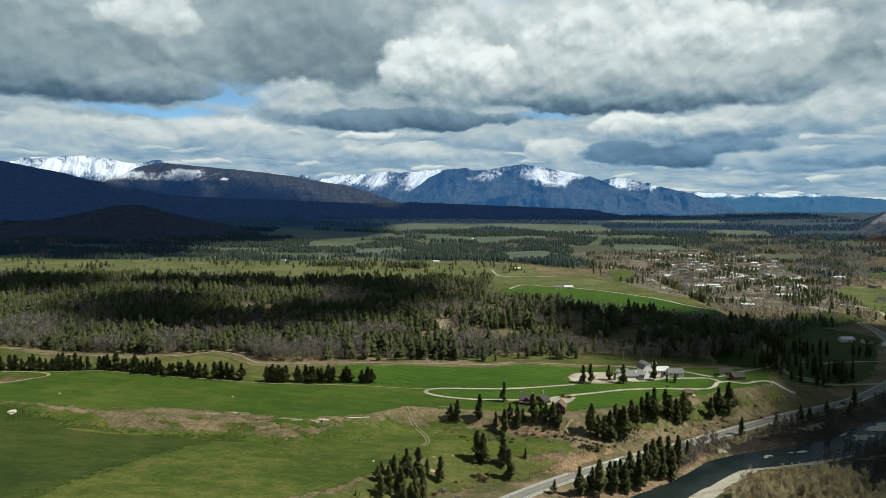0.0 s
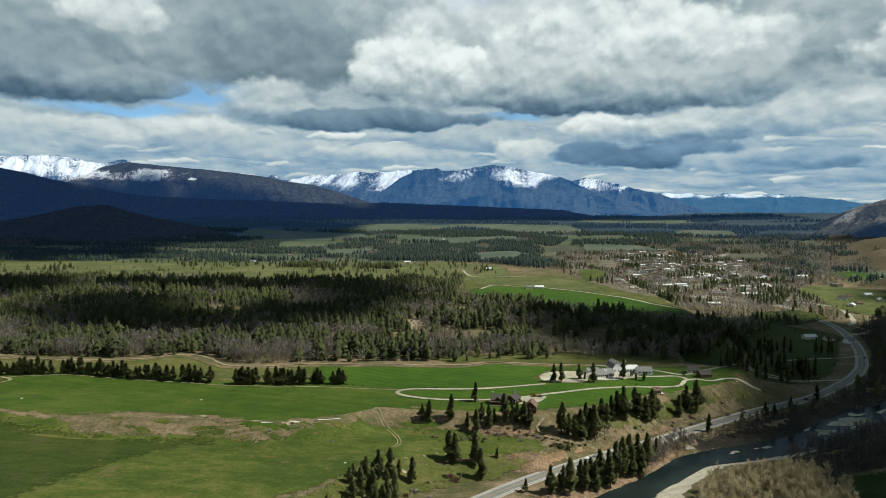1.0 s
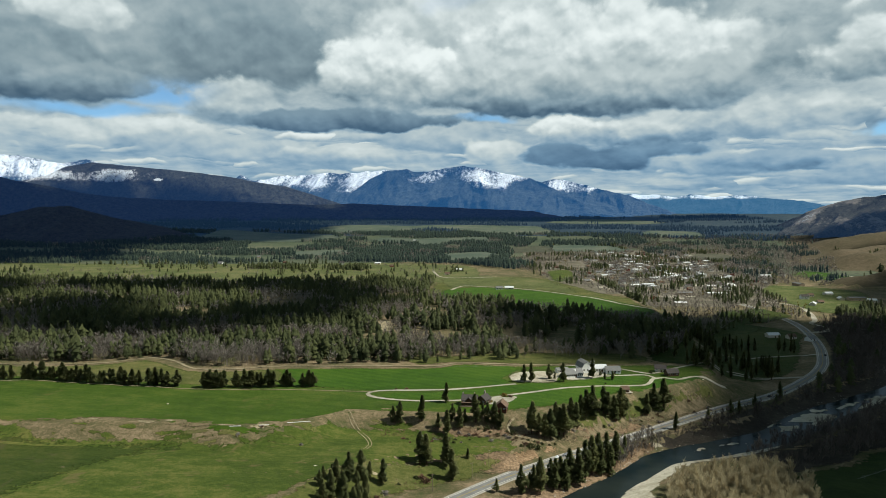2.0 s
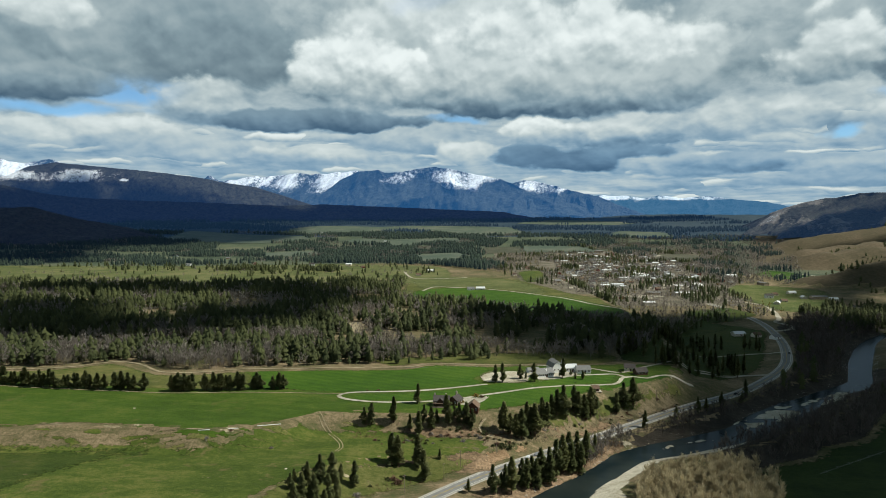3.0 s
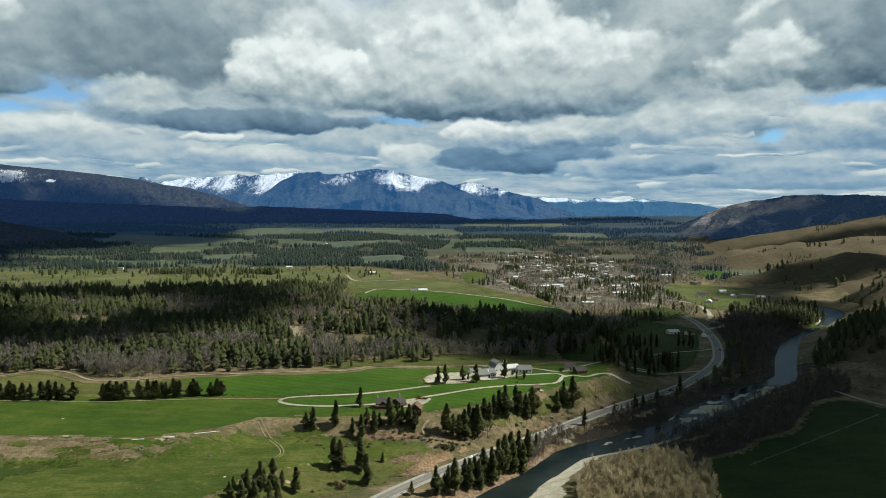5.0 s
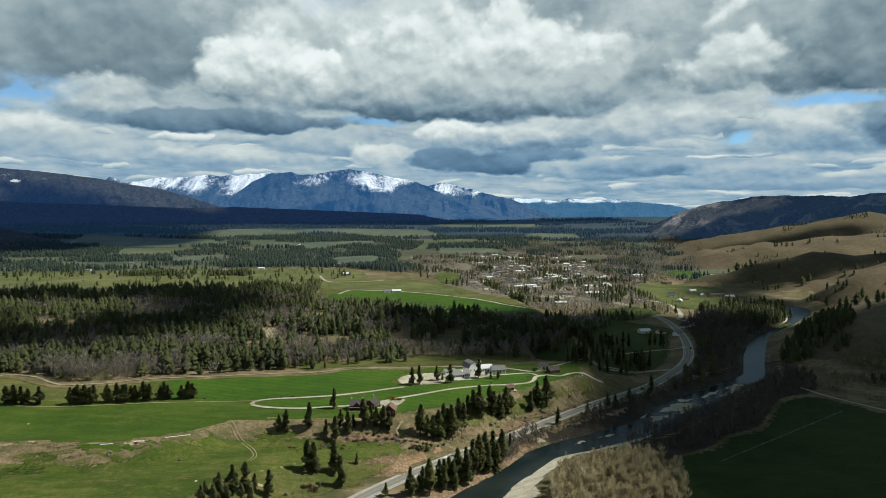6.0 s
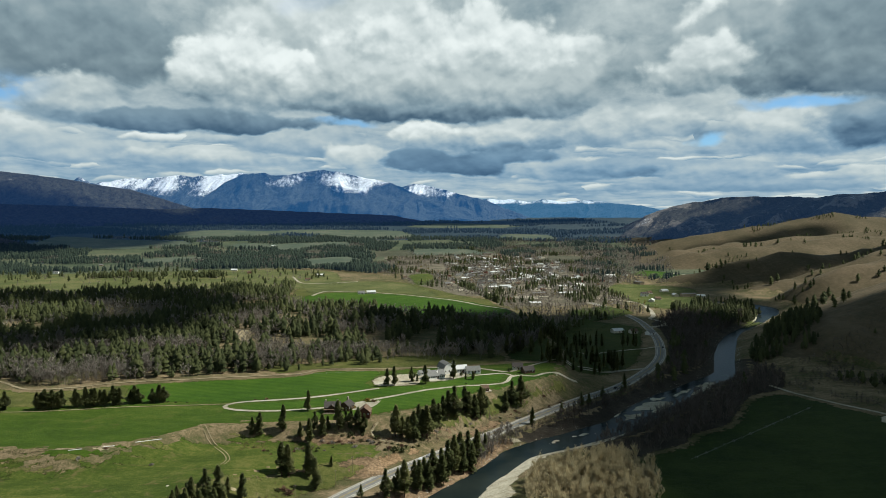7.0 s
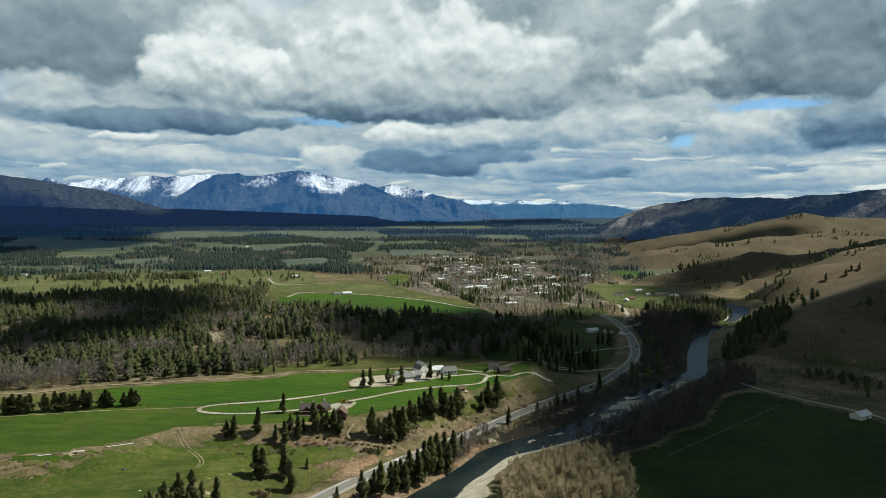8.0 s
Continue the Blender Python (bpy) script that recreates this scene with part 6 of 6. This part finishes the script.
for i in range(13):
    part("baluster", baluster, None, lodge).matrix_local = pose(-6.1 + 1.02 * i, -7.8, 0.15)
building("log_lodge_wing", -1.5, 498, 62, 8.5, 7.5, 3.4, gable(2.8), LOG, DARK_ROOF, "brown log wing of the lodge with a chimney", "house", windows=3, side_windows=2, chimney=(2.5, 0.5, 8.6))
building("guest_cabin", 11, 482, 80, 9, 8, 3.6, gable(3.2), RED_LOG, BROWN_ROOF, "brown log guest cabin under pines", "house", windows=3, side_windows=3)
building("garden_hut", 107, 537, 8, 5.5, 4.5, 2.4, gable(1.9), LOG, BROWN_ROOF, "small brown hut with a stone chimney", "hut", windows=2, chimney=(2.6, 0, 4.6))
terrace = box_mesh("terrace", 8, 6.5, 0.3, STONE)
tagged(new("terrace", terrace), "pale stone terrace under a small hut", "terrace").matrix_world = pose(108, 537, float(ground_z(108, 537)) + 0.05, 0, 0, 8)
# dark roofs on these two put the shade of the pines into the colour
building("farm_house", 150, 603, -10, 9, 7, 3.0, gable(2.6), CREAM, DARK_ROOF, "cream farm house among dark pines", "house", windows=3)
building("log_house", 156, 590, 15, 10, 7, 2.6, gable(2.8), LOG, DARK_ROOF, "dark log house beside the drive", "house", windows=3)

# houses further off: a few kinds, each placed many times
HOUSE_KINDS = []
for i, (w, d, wall, roof, wm, rm, what) in enumerate(((12, 8, 3, 2.6, WHITE, GREY_ROOF, "white house with a grey roof"), (10, 8, 3, 2.8, CREAM, BROWN_ROOF, "cream house with a brown roof"),
                                                      (13, 9, 5.2, 2.8, WHITE, DARK_ROOF, "two-storey white house with a dark roof"), (11, 8, 3, 2.4, TAN, GREY_ROOF, "tan house with a grey roof"),
                                                      (15, 9, 3.2, 2.4, CREAM, PALE_ROOF, "cream shed with a pale metal roof"), (9, 7, 3, 2.6, RED, BROWN_ROOF, "red-brown house with a brown roof"))):
    HOUSE_KINDS.append(building("house", 0, 0, 0, w, d, wall, gable(roof), wm, rm, what + " on the valley floor", "house", windows=3, group="houses of the town", gz=0))
HALL_KINDS = [building("hall", 0, 0, 0, w, d, 5.0, gable(1.6), wm, rm, what, "hall", windows=4, group="large buildings of the town", gz=0)
              for w, d, wm, rm, what in ((24, 13, WHITE, PALE_ROOF, "long white hall with a pale roof"), (19, 13, CREAM, PALE_ROOF, "broad cream hall with a pale roof"), (28, 11, TAN, GREY_ROOF, "long tan hall with a grey roof"))]
rng = random.Random(21)


def settle(kinds, x, y, turn):
    return copy_thing(rng.choice(kinds), pose(x, y, float(ground_z(x, y)) + 0.4, 0, 0, turn))


taken = []
tries = 0
while len(taken) < 270 and tries < 9000:
    tries += 1
    y = rng.triangular(1230, 2500, 1700)
    x = rng.gauss(60 + 0.205 * y, 110)
    if any(math.hypot(x - a, y - b) < 18 for a, b in taken) or min(math.hypot(x - p[0], y - p[1]) for p in ROAD[::8]) < 16:
        continue
    if any(bool(inside(x, y, c)) for c in (MIDDLE_OPEN, TOWN_OPEN, EAST_OPEN, NORTH_OPEN, NORTH_OPEN_2)) or x < 135 - (y - 1330) * 0.05:
        continue
    taken.append((x, y))
    settle(HOUSE_KINDS if len(taken) % 5 else HALL_KINDS, x, y, rng.choice((0, 90)) + 12 + rng.uniform(-6, 6))
for x, y, turn in ((-706, 1806, 0), (-542, 1840, 10), (-370, 1756, 5), (-279, 1772, 0), (-232, 1690, 20), (-83, 1469, 5), (-130, 1203, 0), (23, 1213, 4), (40, 1216, 4), (374, 872, 10), (355, 880, 12),
                   (390, 855, 30), (523, 990, 5), (488, 993, 0), (560, 1257, 0), (585, 1290, 15), (618, 1248, 80), (656, 1222, 5), (563, 1205, 0), (540, 1180, 60), (630, 1320, 10), (-60, 1560, 0),
                   (120, 1480, 30), (410, 470, 20), (-900, 2200, 0), (-700, 2100, 10), (-300, 2900, 0), (-650, 3300, 10), (-120, 3400, 5), (120, 3050, 0), (660, 2760, 5), (560, 2900, 0)):
    settle(HOUSE_KINDS, x, y, turn + rng.uniform(-5, 5))
for x, y, turn in ((320, 1165, 5), (430, 1300, 8), (300, 1420, 6), (330, 1440, 6), (640, 1240, 4), (420, 2380, 0), (500, 2480, 5)):
    settle(HALL_KINDS, x, y, turn)
dome_root = new("dome_hall")
tagged(dome_root, "white domed hall roof among town trees", "hall")
bm = bmesh.new()
bmesh.ops.create_uvsphere(bm, u_segments=24, v_segments=12, radius=13)
for v in bm.verts:
    v.co.z = max(-0.5, v.co.z) * 0.55
me = bpy.data.meshes.new("dome")
bm.to_mesh(me), bm.free()
me.materials.append(WHITE)
part("dome", me, None, dome_root)
dome_root.matrix_world = pose(497, 1450, float(ground_z(497, 1450)) + 0.5)
for root in HOUSE_KINDS + HALL_KINDS:
    for ob in (*root.children_recursive, root):
        bpy.data.objects.remove(ob)

# ---------- small things ----------
def car(x, y, turn, paint, label):
    root = tagged(new("car"), label, "car")
    bm = bmesh.new()
    prof = [(-2.2, 0.35), (-2.25, 0.8), (-1.9, 0.95), (-1.3, 1.0), (-0.7, 1.48), (0.9, 1.5), (1.6, 1.02), (2.15, 0.9), (2.2, 0.35)]
    sides = [[bm.verts.new((px_, s * (0.9 if pz < 1.1 else 0.72), pz)) for px_, pz in prof] for s in (-1, 1)]
    for s in sides:
        bm.faces.new(s)
    for i in range(len(prof)):
        j = (i + 1) % len(prof)
        bm.faces.new((sides[0][i], sides[0][j], sides[1][j], sides[1][i]))
    bmesh.ops.recalc_face_normals(bm, faces=bm.faces[:])
    me = bpy.data.meshes.new("body")
    bm.to_mesh(me), bm.free()
    me.materials.append(paint)
    body = part("body", me, None, root)
    part("windscreen", box_mesh("windscreen", 0.5, 1.3, 0.34, GLASS, (1.25, 0, 1.07)), None, body)
    for wx in (-1.4, 1.4):
        for wy in (-0.82, 0.82):
            bm = bmesh.new()
            bmesh.ops.create_cone(bm, cap_ends=True, segments=14, radius1=0.34, radius2=0.34, depth=0.22, matrix=Matrix.Translation((wx, wy, 0.34)) @ Euler((radians(90), 0, 0)).to_matrix().to_4x4())
            me = bpy.data.meshes.new("wheel")
            bm.to_mesh(me), bm.free()
            me.materials.append(RUBBER)
            part("wheel", me, None, root)
    root.matrix_world = pose(x, y, float(ground_z(x, y)) + 0.2, 0, 0, turn)


RUBBER = plain("tyre_rubber", (0.02, 0.02, 0.02), 0.8, 0.2, 3.0)
car(46, 441.5, 40, plain("white_car_paint", (0.75, 0.75, 0.74), 0.25, 0.03, 1.0, 0, 0.5), "white car on the highway")
car(52, 447, 40, plain("silver_car_paint", (0.42, 0.43, 0.44), 0.25, 0.03, 1.0, 0.4, 0.5), "silver car on the highway")
for cx, cy, turn in ((240, 597.5, 43), (366, 768, 70)):
    car(cx, cy, turn, plain("dark_car_paint", (0.03, 0.03, 0.035), 0.25, 0.05, 1.0, 0, 0.5), "dark car on the highway")


def pole(x, y, turn):
    root = tagged(new("utility_pole"), "weathered wooden utility pole with a crossarm", "utility pole", "utility poles by the highway")
    bm = bmesh.new()
    bmesh.ops.create_cone(bm, cap_ends=True, segments=8, radius1=0.17, radius2=0.11, depth=11.0, matrix=Matrix.Translation((0, 0, 5.0)))
    me = bpy.data.meshes.new("pole")
    bm.to_mesh(me), bm.free()
    me.materials.append(WOOD)
    part("post", me, None, root)
    part("crossarm", box_mesh("crossarm", 2.4, 0.12, 0.14, WOOD, (0, 0.14, 9.7)), None, root)
    for ix in (-1.0, 0.0, 1.0):
        part("insulator", box_mesh("insulator", 0.1, 0.1, 0.22, STEEL, (ix, 0.14, 9.84)), None, root)
    root.matrix_world = pose(x, y, float(ground_z(x, y)), 0, 0, turn)


for x, y in ((25, 439), (2, 421), (-8, 404), (60, 470), (105, 508), (160, 555), (-30, 385)):
    pole(x, y, 45)


def fence(line, gap, label):
    root = tagged(new("rail_fence"), label, "fence")
    pts = spline(line, gap)
    mesh_post = box_mesh("post", 0.14, 0.14, 1.5, WOOD, (0, 0, -0.2))
    for (ax, ay), (bx, by) in zip(pts[:-1], pts[1:]):
        za, zb = float(ground_z(ax, ay)), float(ground_z(bx, by))
        p = part("post", mesh_post, None, root)
        p.matrix_local = Matrix.Translation((ax, ay, za))
        L = math.hypot(bx - ax, by - ay)
        for h in (0.5, 1.1):
            rail = part("rail", box_mesh("rail", L, 0.06, 0.13, WOOD, (L / 2, 0, 0)), None, root)
            rail.matrix_local = Matrix.Translation((ax, ay, za + h)) @ Euler((0, -math.atan2(zb - za, L), math.atan2(by - ay, bx - ax))).to_matrix().to_4x4()


fence([(19, 579), (22, 588), (30, 596), (42, 601), (62, 601)], 4.0, "weathered wooden rail fence round the arena")
fence([(19, 579), (24, 562), (54, 562), (66, 580)], 4.0, "weathered wooden rail fence round the arena")


def wheel_line(a, b, n, label):
    """A long sprinkler pipe carried on wheels across a field."""
    root = tagged(new("wheel_line"), label, "sprinkler line")
    L = math.hypot(b[0] - a[0], b[1] - a[1])
    turn = math.atan2(b[1] - a[1], b[0] - a[0])
    za, zb = float(ground_z(*a)), float(ground_z(*b))
    pipe = part("pipe", box_mesh("pipe", L, 0.1, 0.1, STEEL, (L / 2, 0, 0.95), 0.02), None, root)
    bm = bmesh.new()
    for k in range(16):
        c, s, c2, s2 = math.cos(k * 0.3927), math.sin(k * 0.3927), math.cos((k + 1) * 0.3927), math.sin((k + 1) * 0.3927)
        q = [bm.verts.new((xo, r * ca, 0.95 + r * sa)) for ca, sa in ((c, s), (c2, s2)) for r in (0.86, 0.95) for xo in (-0.05, 0.05)]
        for f in ((0, 1, 3, 2), (4, 6, 7, 5), (2, 3, 7, 6), (0, 4, 5, 1), (0, 2, 6, 4), (1, 5, 7, 3)):
            bm.faces.new([q[i] for i in f])
    me = bpy.data.meshes.new("wheel")
    bm.to_mesh(me), bm.free()
    me.materials.append(STEEL)
    for i in range(n):
        part("wheel", me, None, root).matrix_local = Matrix.Translation((L * (i + 0.5) / n, 0, 0))
    root.matrix_world = Matrix.Translation((*a, za + 0.1)) @ Euler((0, -math.atan2(zb - za, L), turn)).to_matrix().to_4x4()


wheel_line((219, 416), (374, 514), 15, "galvanised sprinkler wheel line across a dark field")
wheel_line((-46, 608), (18, 613), 6, "galvanised sprinkler wheel line across a green crop field")
for a, b in (((-166, 434), (-159, 436)), ((-148, 439), (-142, 441)), ((-131, 445), (-117, 451))):
    root = tagged(new("irrigation_pipe"), "pale irrigation pipe lying on the grass bank", "pipe")
    L = math.hypot(b[0] - a[0], b[1] - a[1])
    part("pipe", box_mesh("pipe", L, 0.5, 0.35, WHITE, (L / 2, 0, 0.1), 0.08), None, root)
    root.matrix_world = Matrix.Translation((*a, float(ground_z(*a)) + 0.3)) @ Euler((0, -math.atan2(float(ground_z(*b)) - float(ground_z(*a)), L), math.atan2(b[1] - a[1], b[0] - a[0]))).to_matrix().to_4x4()

# shrubs on the bluff and along the field edges
SHRUB_KINDS = []
for s, mat, what in ((31, BUSH, "reddish brown leafless shrub on the bluff"), (32, TWIGS, "grey leafless shrub on the bluff"), (33, NEEDLES, "dark green juniper bush on the bluff"), (34, SPRING, "budding ochre shrub by the ranch")):
    root = tagged(new("shrub"), what, "shrub")
    v, f = bush_arrays(random.Random(s), 150, 1.0)
    part("crown", raw_mesh("crown", v, f, mat, {"tint": np.full(len(v), 0.5)}), None, root)
    SHRUB_KINDS.append(root)
SHRUBS = [(-21, 445, 1.6), (-42, 447, 1.2), (-49, 442, 1.0), (-35, 446, 1.4), (-30, 451, 1.5), (1, 457, 1.6), (-7, 460, 2.0), (-18, 461, 1.8), (8, 459, 1.6), (15, 455, 2.0), (26, 446, 2.4),
          (-38, 400, 2.6), (-35, 397, 3.0), (-41, 399, 2.2), (-64, 366, 2.0), (-56, 378, 2.4), (-60, 372, 1.8), (-50, 390, 1.6), (-75, 357, 2.0), (-47, 372, 1.6), (-159, 430, 1.8), (-146, 439, 1.4), (20, 462, 1.6), (34, 452, 1.6), (-118, 431, 1.6)]
for x, y, s in SHRUBS:
    copy_thing(RNG.choice(SHRUB_KINDS[:3]), Matrix.LocRotScale((x, y, float(ground_z(x, y)) - 0.2), Euler((0, 0, RNG.uniform(0, 6))), Vector((s * 1.2, s * 1.2, s))))
for i in range(90):
    t = RNG.random()
    bx, by = np.interp(t, np.linspace(0, 1, 8), (-60, -20, 15, 45, 80, 115, 150, 190)), np.interp(t, np.linspace(0, 1, 8), (455, 452, 456, 470, 492, 517, 545, 570))
    x, y, s = bx + RNG.uniform(-6, 8), by + RNG.uniform(-8, 6), RNG.uniform(0.7, 1.8)
    copy_thing(RNG.choice(SHRUB_KINDS[:3]), Matrix.LocRotScale((x, y, float(ground_z(x, y)) - 0.2), Euler((0, 0, RNG.uniform(0, 6))), Vector((s * 1.3, s * 1.3, s))))
for x, y, s, k in ((-120, 534, 1.0, 2), (-112, 534, 1.0, 2), (-128, 535, 1.2, 2), (-104, 533, 0.9, 2), (-134, 537, 1.3, 2), (-70, 533, 1.5, 0), (-62, 534, 1.8, 0), (14, 517, 3.0, 3), (3, 500, 2.6, 3), (18, 515, 2.2, 0), (-8, 512, 2.4, 3),
                   (-20, 498, 0.8, 2), (-25, 494, 0.8, 2), (96, 560, 1.2, 2), (131, 545, 1.2, 2), (140, 596, 2.2, 2)):
    copy_thing(SHRUB_KINDS[k], Matrix.LocRotScale((x, y, float(ground_z(x, y)) - 0.2), Euler((0, 0, RNG.uniform(0, 6))), Vector((s * 1.2, s * 1.2, s))))
for x, y, s in ((-5, 465, 1.5), (-1, 464, 1.5), (3, 463, 1.4), (8, 461, 1.5), (12, 459, 1.4), (16, 456, 1.6), (20, 454, 1.5), (24, 453, 1.4), (28, 452, 1.5), (32, 452, 1.4), (37, 453, 1.5), (42, 455, 1.4), (46, 458, 1.4),
                (1, 466, 2.6), (18, 463, 3.0), (14, 465, 1.6), (9, 466, 1.6), (29, 446, 3.2), (23, 444, 1.8), (34, 448, 3.0)):
    copy_thing(SHRUB_KINDS[2], Matrix.LocRotScale((x, y, float(ground_z(x, y)) - 0.2), Euler((0, 0, RNG.uniform(0, 6))), Vector((s * 1.1, s * 1.1, s))))
for root in SHRUB_KINDS:
    for ob in (*root.children, root):
        bpy.data.objects.remove(ob)
# pale boulders
for x, y, s in ((-370, 432, 3.2), (-362, 470, 1.0), (-230, 483, 1.0), (-100, 395, 0.9), (60, 552, 0.6), (180, 583, 0.9)):
    bm = bmesh.new()
    bmesh.ops.create_icosphere(bm, subdivisions=2, radius=1.0)
    for v in bm.verts:
        v.co = v.co * (1 + 0.35 * noise.noise(v.co * 1.8 + Vector((x, y, 0)))) * s
        v.co.z *= 0.5
    me = bpy.data.meshes.new("boulder")
    bm.to_mesh(me), bm.free()
    me.materials.append(SAND)
    ob = tagged(new("boulder", me), "pale rough boulder in the grass", "rock")
    ob.location = (x, y, float(ground_z(x, y)) + 0.1 * s)

# stones along the gravel bars and the water's edge
def stone_arrays(rng):
    v, f = [(0, 0, 0.5)], []
    for i in range(5):
        a, r = 1.257 * i + rng.uniform(-0.3, 0.3), rng.uniform(0.6, 1.2)
        v.append((r * math.cos(a), r * math.sin(a), rng.uniform(-0.3, 0.1)))
    f = [(0, 1 + i, 1 + (i + 1) % 5) for i in range(5)]
    return np.array(v), np.array(f)


STONES = [stone_arrays(random.Random(40 + i)) for i in range(5)]
banks = np.random.RandomState(41)
edge = np.array([p[:2] for p in RIVER])
edge = edge[(edge[:, 1] > 380) & (edge[:, 1] < 1000)]
spot = edge[banks.randint(0, len(edge), 2600)] + banks.normal(0, 2.6, (2600, 2))
ok = fbm(spot[:, 0] / 14, spot[:, 1] / 14, 43, 3) > 0.46
woods("river_stones", (spot[ok, 0], spot[ok, 1]), STONES, (0.25, 1.0), SHOULDER, "pale cobbles scattered along the water's edge", 44)
# low scrub over the brown bluff and the road bank
x, y = scatter([(-70, 450), (-40, 448), (0, 450), (40, 452), (80, 485), (130, 522), (190, 568), (186, 580), (150, 556), (112, 530), (78, 500), (40, 482), (11, 472), (-33, 466), (-68, 470)], 2.6, 45, lambda x, y: fbm(x / 12, y / 9, 46, 3) > 0.47)
woods("bluff_scrub", (x, y), BARE_MID, (0.6, 2.3), BUSH, "low reddish brown scrub on the bluff", 47, 1.9)
x, y = scatter([(-110, 340), (-60, 372), (-20, 396), (10, 420), (-10, 428), (-40, 410), (-80, 380), (-118, 350)], 3.2, 48, lambda x, y: fbm(x / 10, y / 10, 49, 3) > 0.58)
woods("slope_scrub", (x, y), BARE_MID, (0.6, 2.2), BUSH, "low reddish scrub on the slope above the road", 50, 1.7)
x, y = scatter([(40, 396), (92, 455), (150, 508), (205, 555), (196, 560), (140, 515), (84, 462), (30, 404)], 3.0, 51, lambda x, y: fbm(x / 12, y / 12, 52, 3) > 0.48)
woods("roadside_brush", (x, y), BARE_MID, (0.6, 1.8), TWIGS, "grey leafless brush beside the highway", 53, 1.3)
# undergrowth between the highway and the water
UNDER = [(22, 372), (46, 392), (76, 424), (104, 460), (118, 476), (108, 480), (88, 462), (58, 430), (30, 404), (8, 384)]
drape("bare_soil", UNDER, RED_SOIL, 0.24, 3, "reddish brown soil under riverside conifers", "soil", wobble=4, grain=10, rim=5)
x, y = scatter(UNDER, 2.6, 54, lambda x, y: fbm(x / 9, y / 9, 55, 3) > 0.44)
woods("riverside_brush", (x, y), BARE_NEAR, (1.0, 4.0), BUSH, "reddish brown brush under riverside conifers", 56, 1.3)
x, y = scatter([(84, 434), (104, 458), (122, 474), (112, 480), (92, 464), (78, 444)], 2.8, 57)
woods("riverside_trees", (x, y), BARE_NEAR, (7, 13), TWIGS, "grey leafless cottonwoods on the river bank", 58, 0.8)
# ---------- the cumulus overhead, which shades parts of the valley ----------
def cloud_build(k):
    n = k.noise(k.pos, 0.004, 5, 0.6)
    k.put(k.bsdf.inputs["Base Color"], k.ramp(n, [(0.3, (0.72, 0.73, 0.75)), (0.7, (0.86, 0.86, 0.86))]))


CLOUD = material("cloud", cloud_build, 1.0)


def cumulus(over, height, lobes, seed):
    """A flat-based heap of rounded lobes; `over` is the place on the ground that it shades."""
    rng = random.Random(seed)
    k = (height - 15) / SUN_DIR.z
    cx, cy = over[0] + SUN_DIR.x * k, over[1] + SUN_DIR.y * k
    bm = bmesh.new()
    for lx, ly, rx, ry in lobes:
        made = bmesh.ops.create_icosphere(bm, subdivisions=4, radius=1.0)
        for v in made["verts"]:
            p = v.co.copy()
            d = 1 + 0.28 * noise.fractal(p * 1.7 + Vector((seed * 3.1 + lx * 0.01, ly * 0.01, 0)), 0.8, 2.0, 5)
            top = 0.55 * min(rx, ry) * rng.uniform(0.98, 1.02)
            v.co = Vector((cx + lx + p.x * rx * d, cy + ly + p.y * ry * d, height + max(-0.12, p.z * d) * top))
    me = bpy.data.meshes.new("cumulus_cloud")
    bm.to_mesh(me)
    bm.free()
    me.materials.append(CLOUD)
    for p in me.polygons:
        p.use_smooth = True
    return tagged(new("cumulus_cloud", me), "grey-based white cumulus cloud high above the valley", "cloud", group="cumulus overhead")


cumulus((370, 560), 1500, [(0, 0, 175, 180), (-80, 125, 115, 100), (-95, 50, 95, 85), (-30, 190, 120, 100), (-124, -150, 85, 110), (-138, -75, 85, 60), (-118, -25, 85, 62), (-125, 30, 62, 45), (-158, 80, 72, 45), (130, -170, 200, 190), (-20, 290, 150, 110), (170, 130, 150, 170), (20, -290, 200, 130), (330, 560, 80, 90)], 1)
cumulus((215, 840), 1500, [(0, 0, 120, 150), (-20, -135, 80, 65), (120, -60, 110, 130), (140, 110, 150, 110), (270, 40, 130, 120), (-90, -30, 90, 90), (-60, -165, 110, 52), (-130, -70, 85, 75), (-150, 30, 80, 80)], 2)
cumulus((-1000, 1080), 1500, [(0, 0, 230, 170), (-260, 60, 200, 160)], 10)
cumulus((-280, 880), 1500, [(0, 0, 100, 120), (-75, -105, 100, 60), (40, 160, 105, 100), (-120, 310, 190, 90), (-320, 280, 170, 80), (-310, 50, 120, 60), (-190, -125, 110, 55), (-280, -50, 110, 60)], 5)
cumulus((-1900, 2900), 2200, [(100, -250, 600, 400), (-600, 150, 700, 600), (650, 150, 450, 330), (250, 600, 800, 330), (500, 1130, 700, 200), (350, -800, 420, 300), (-200, -700, 450, 350), (-200, 900, 500, 230)], 3)
cumulus((-100, 4220), 2200, [(0, 0, 900, 210), (900, -40, 700, 200)], 4)
cumulus((1800, 2900), 2200, [(0, 0, 600, 230), (500, 150, 500, 200)], 6)
cumulus((1150, 1500), 1700, [(0, 0, 200, 75), (190, 50, 170, 70)], 7)
cumulus((1350, 2330), 1700, [(0, 0, 200, 70), (210, 30, 170, 70)], 8)
cumulus((880, 1440), 1700, [(0, 0, 130, 75), (-120, -70, 90, 70), (-190, -170, 80, 60), (100, 20, 120, 60)], 11)
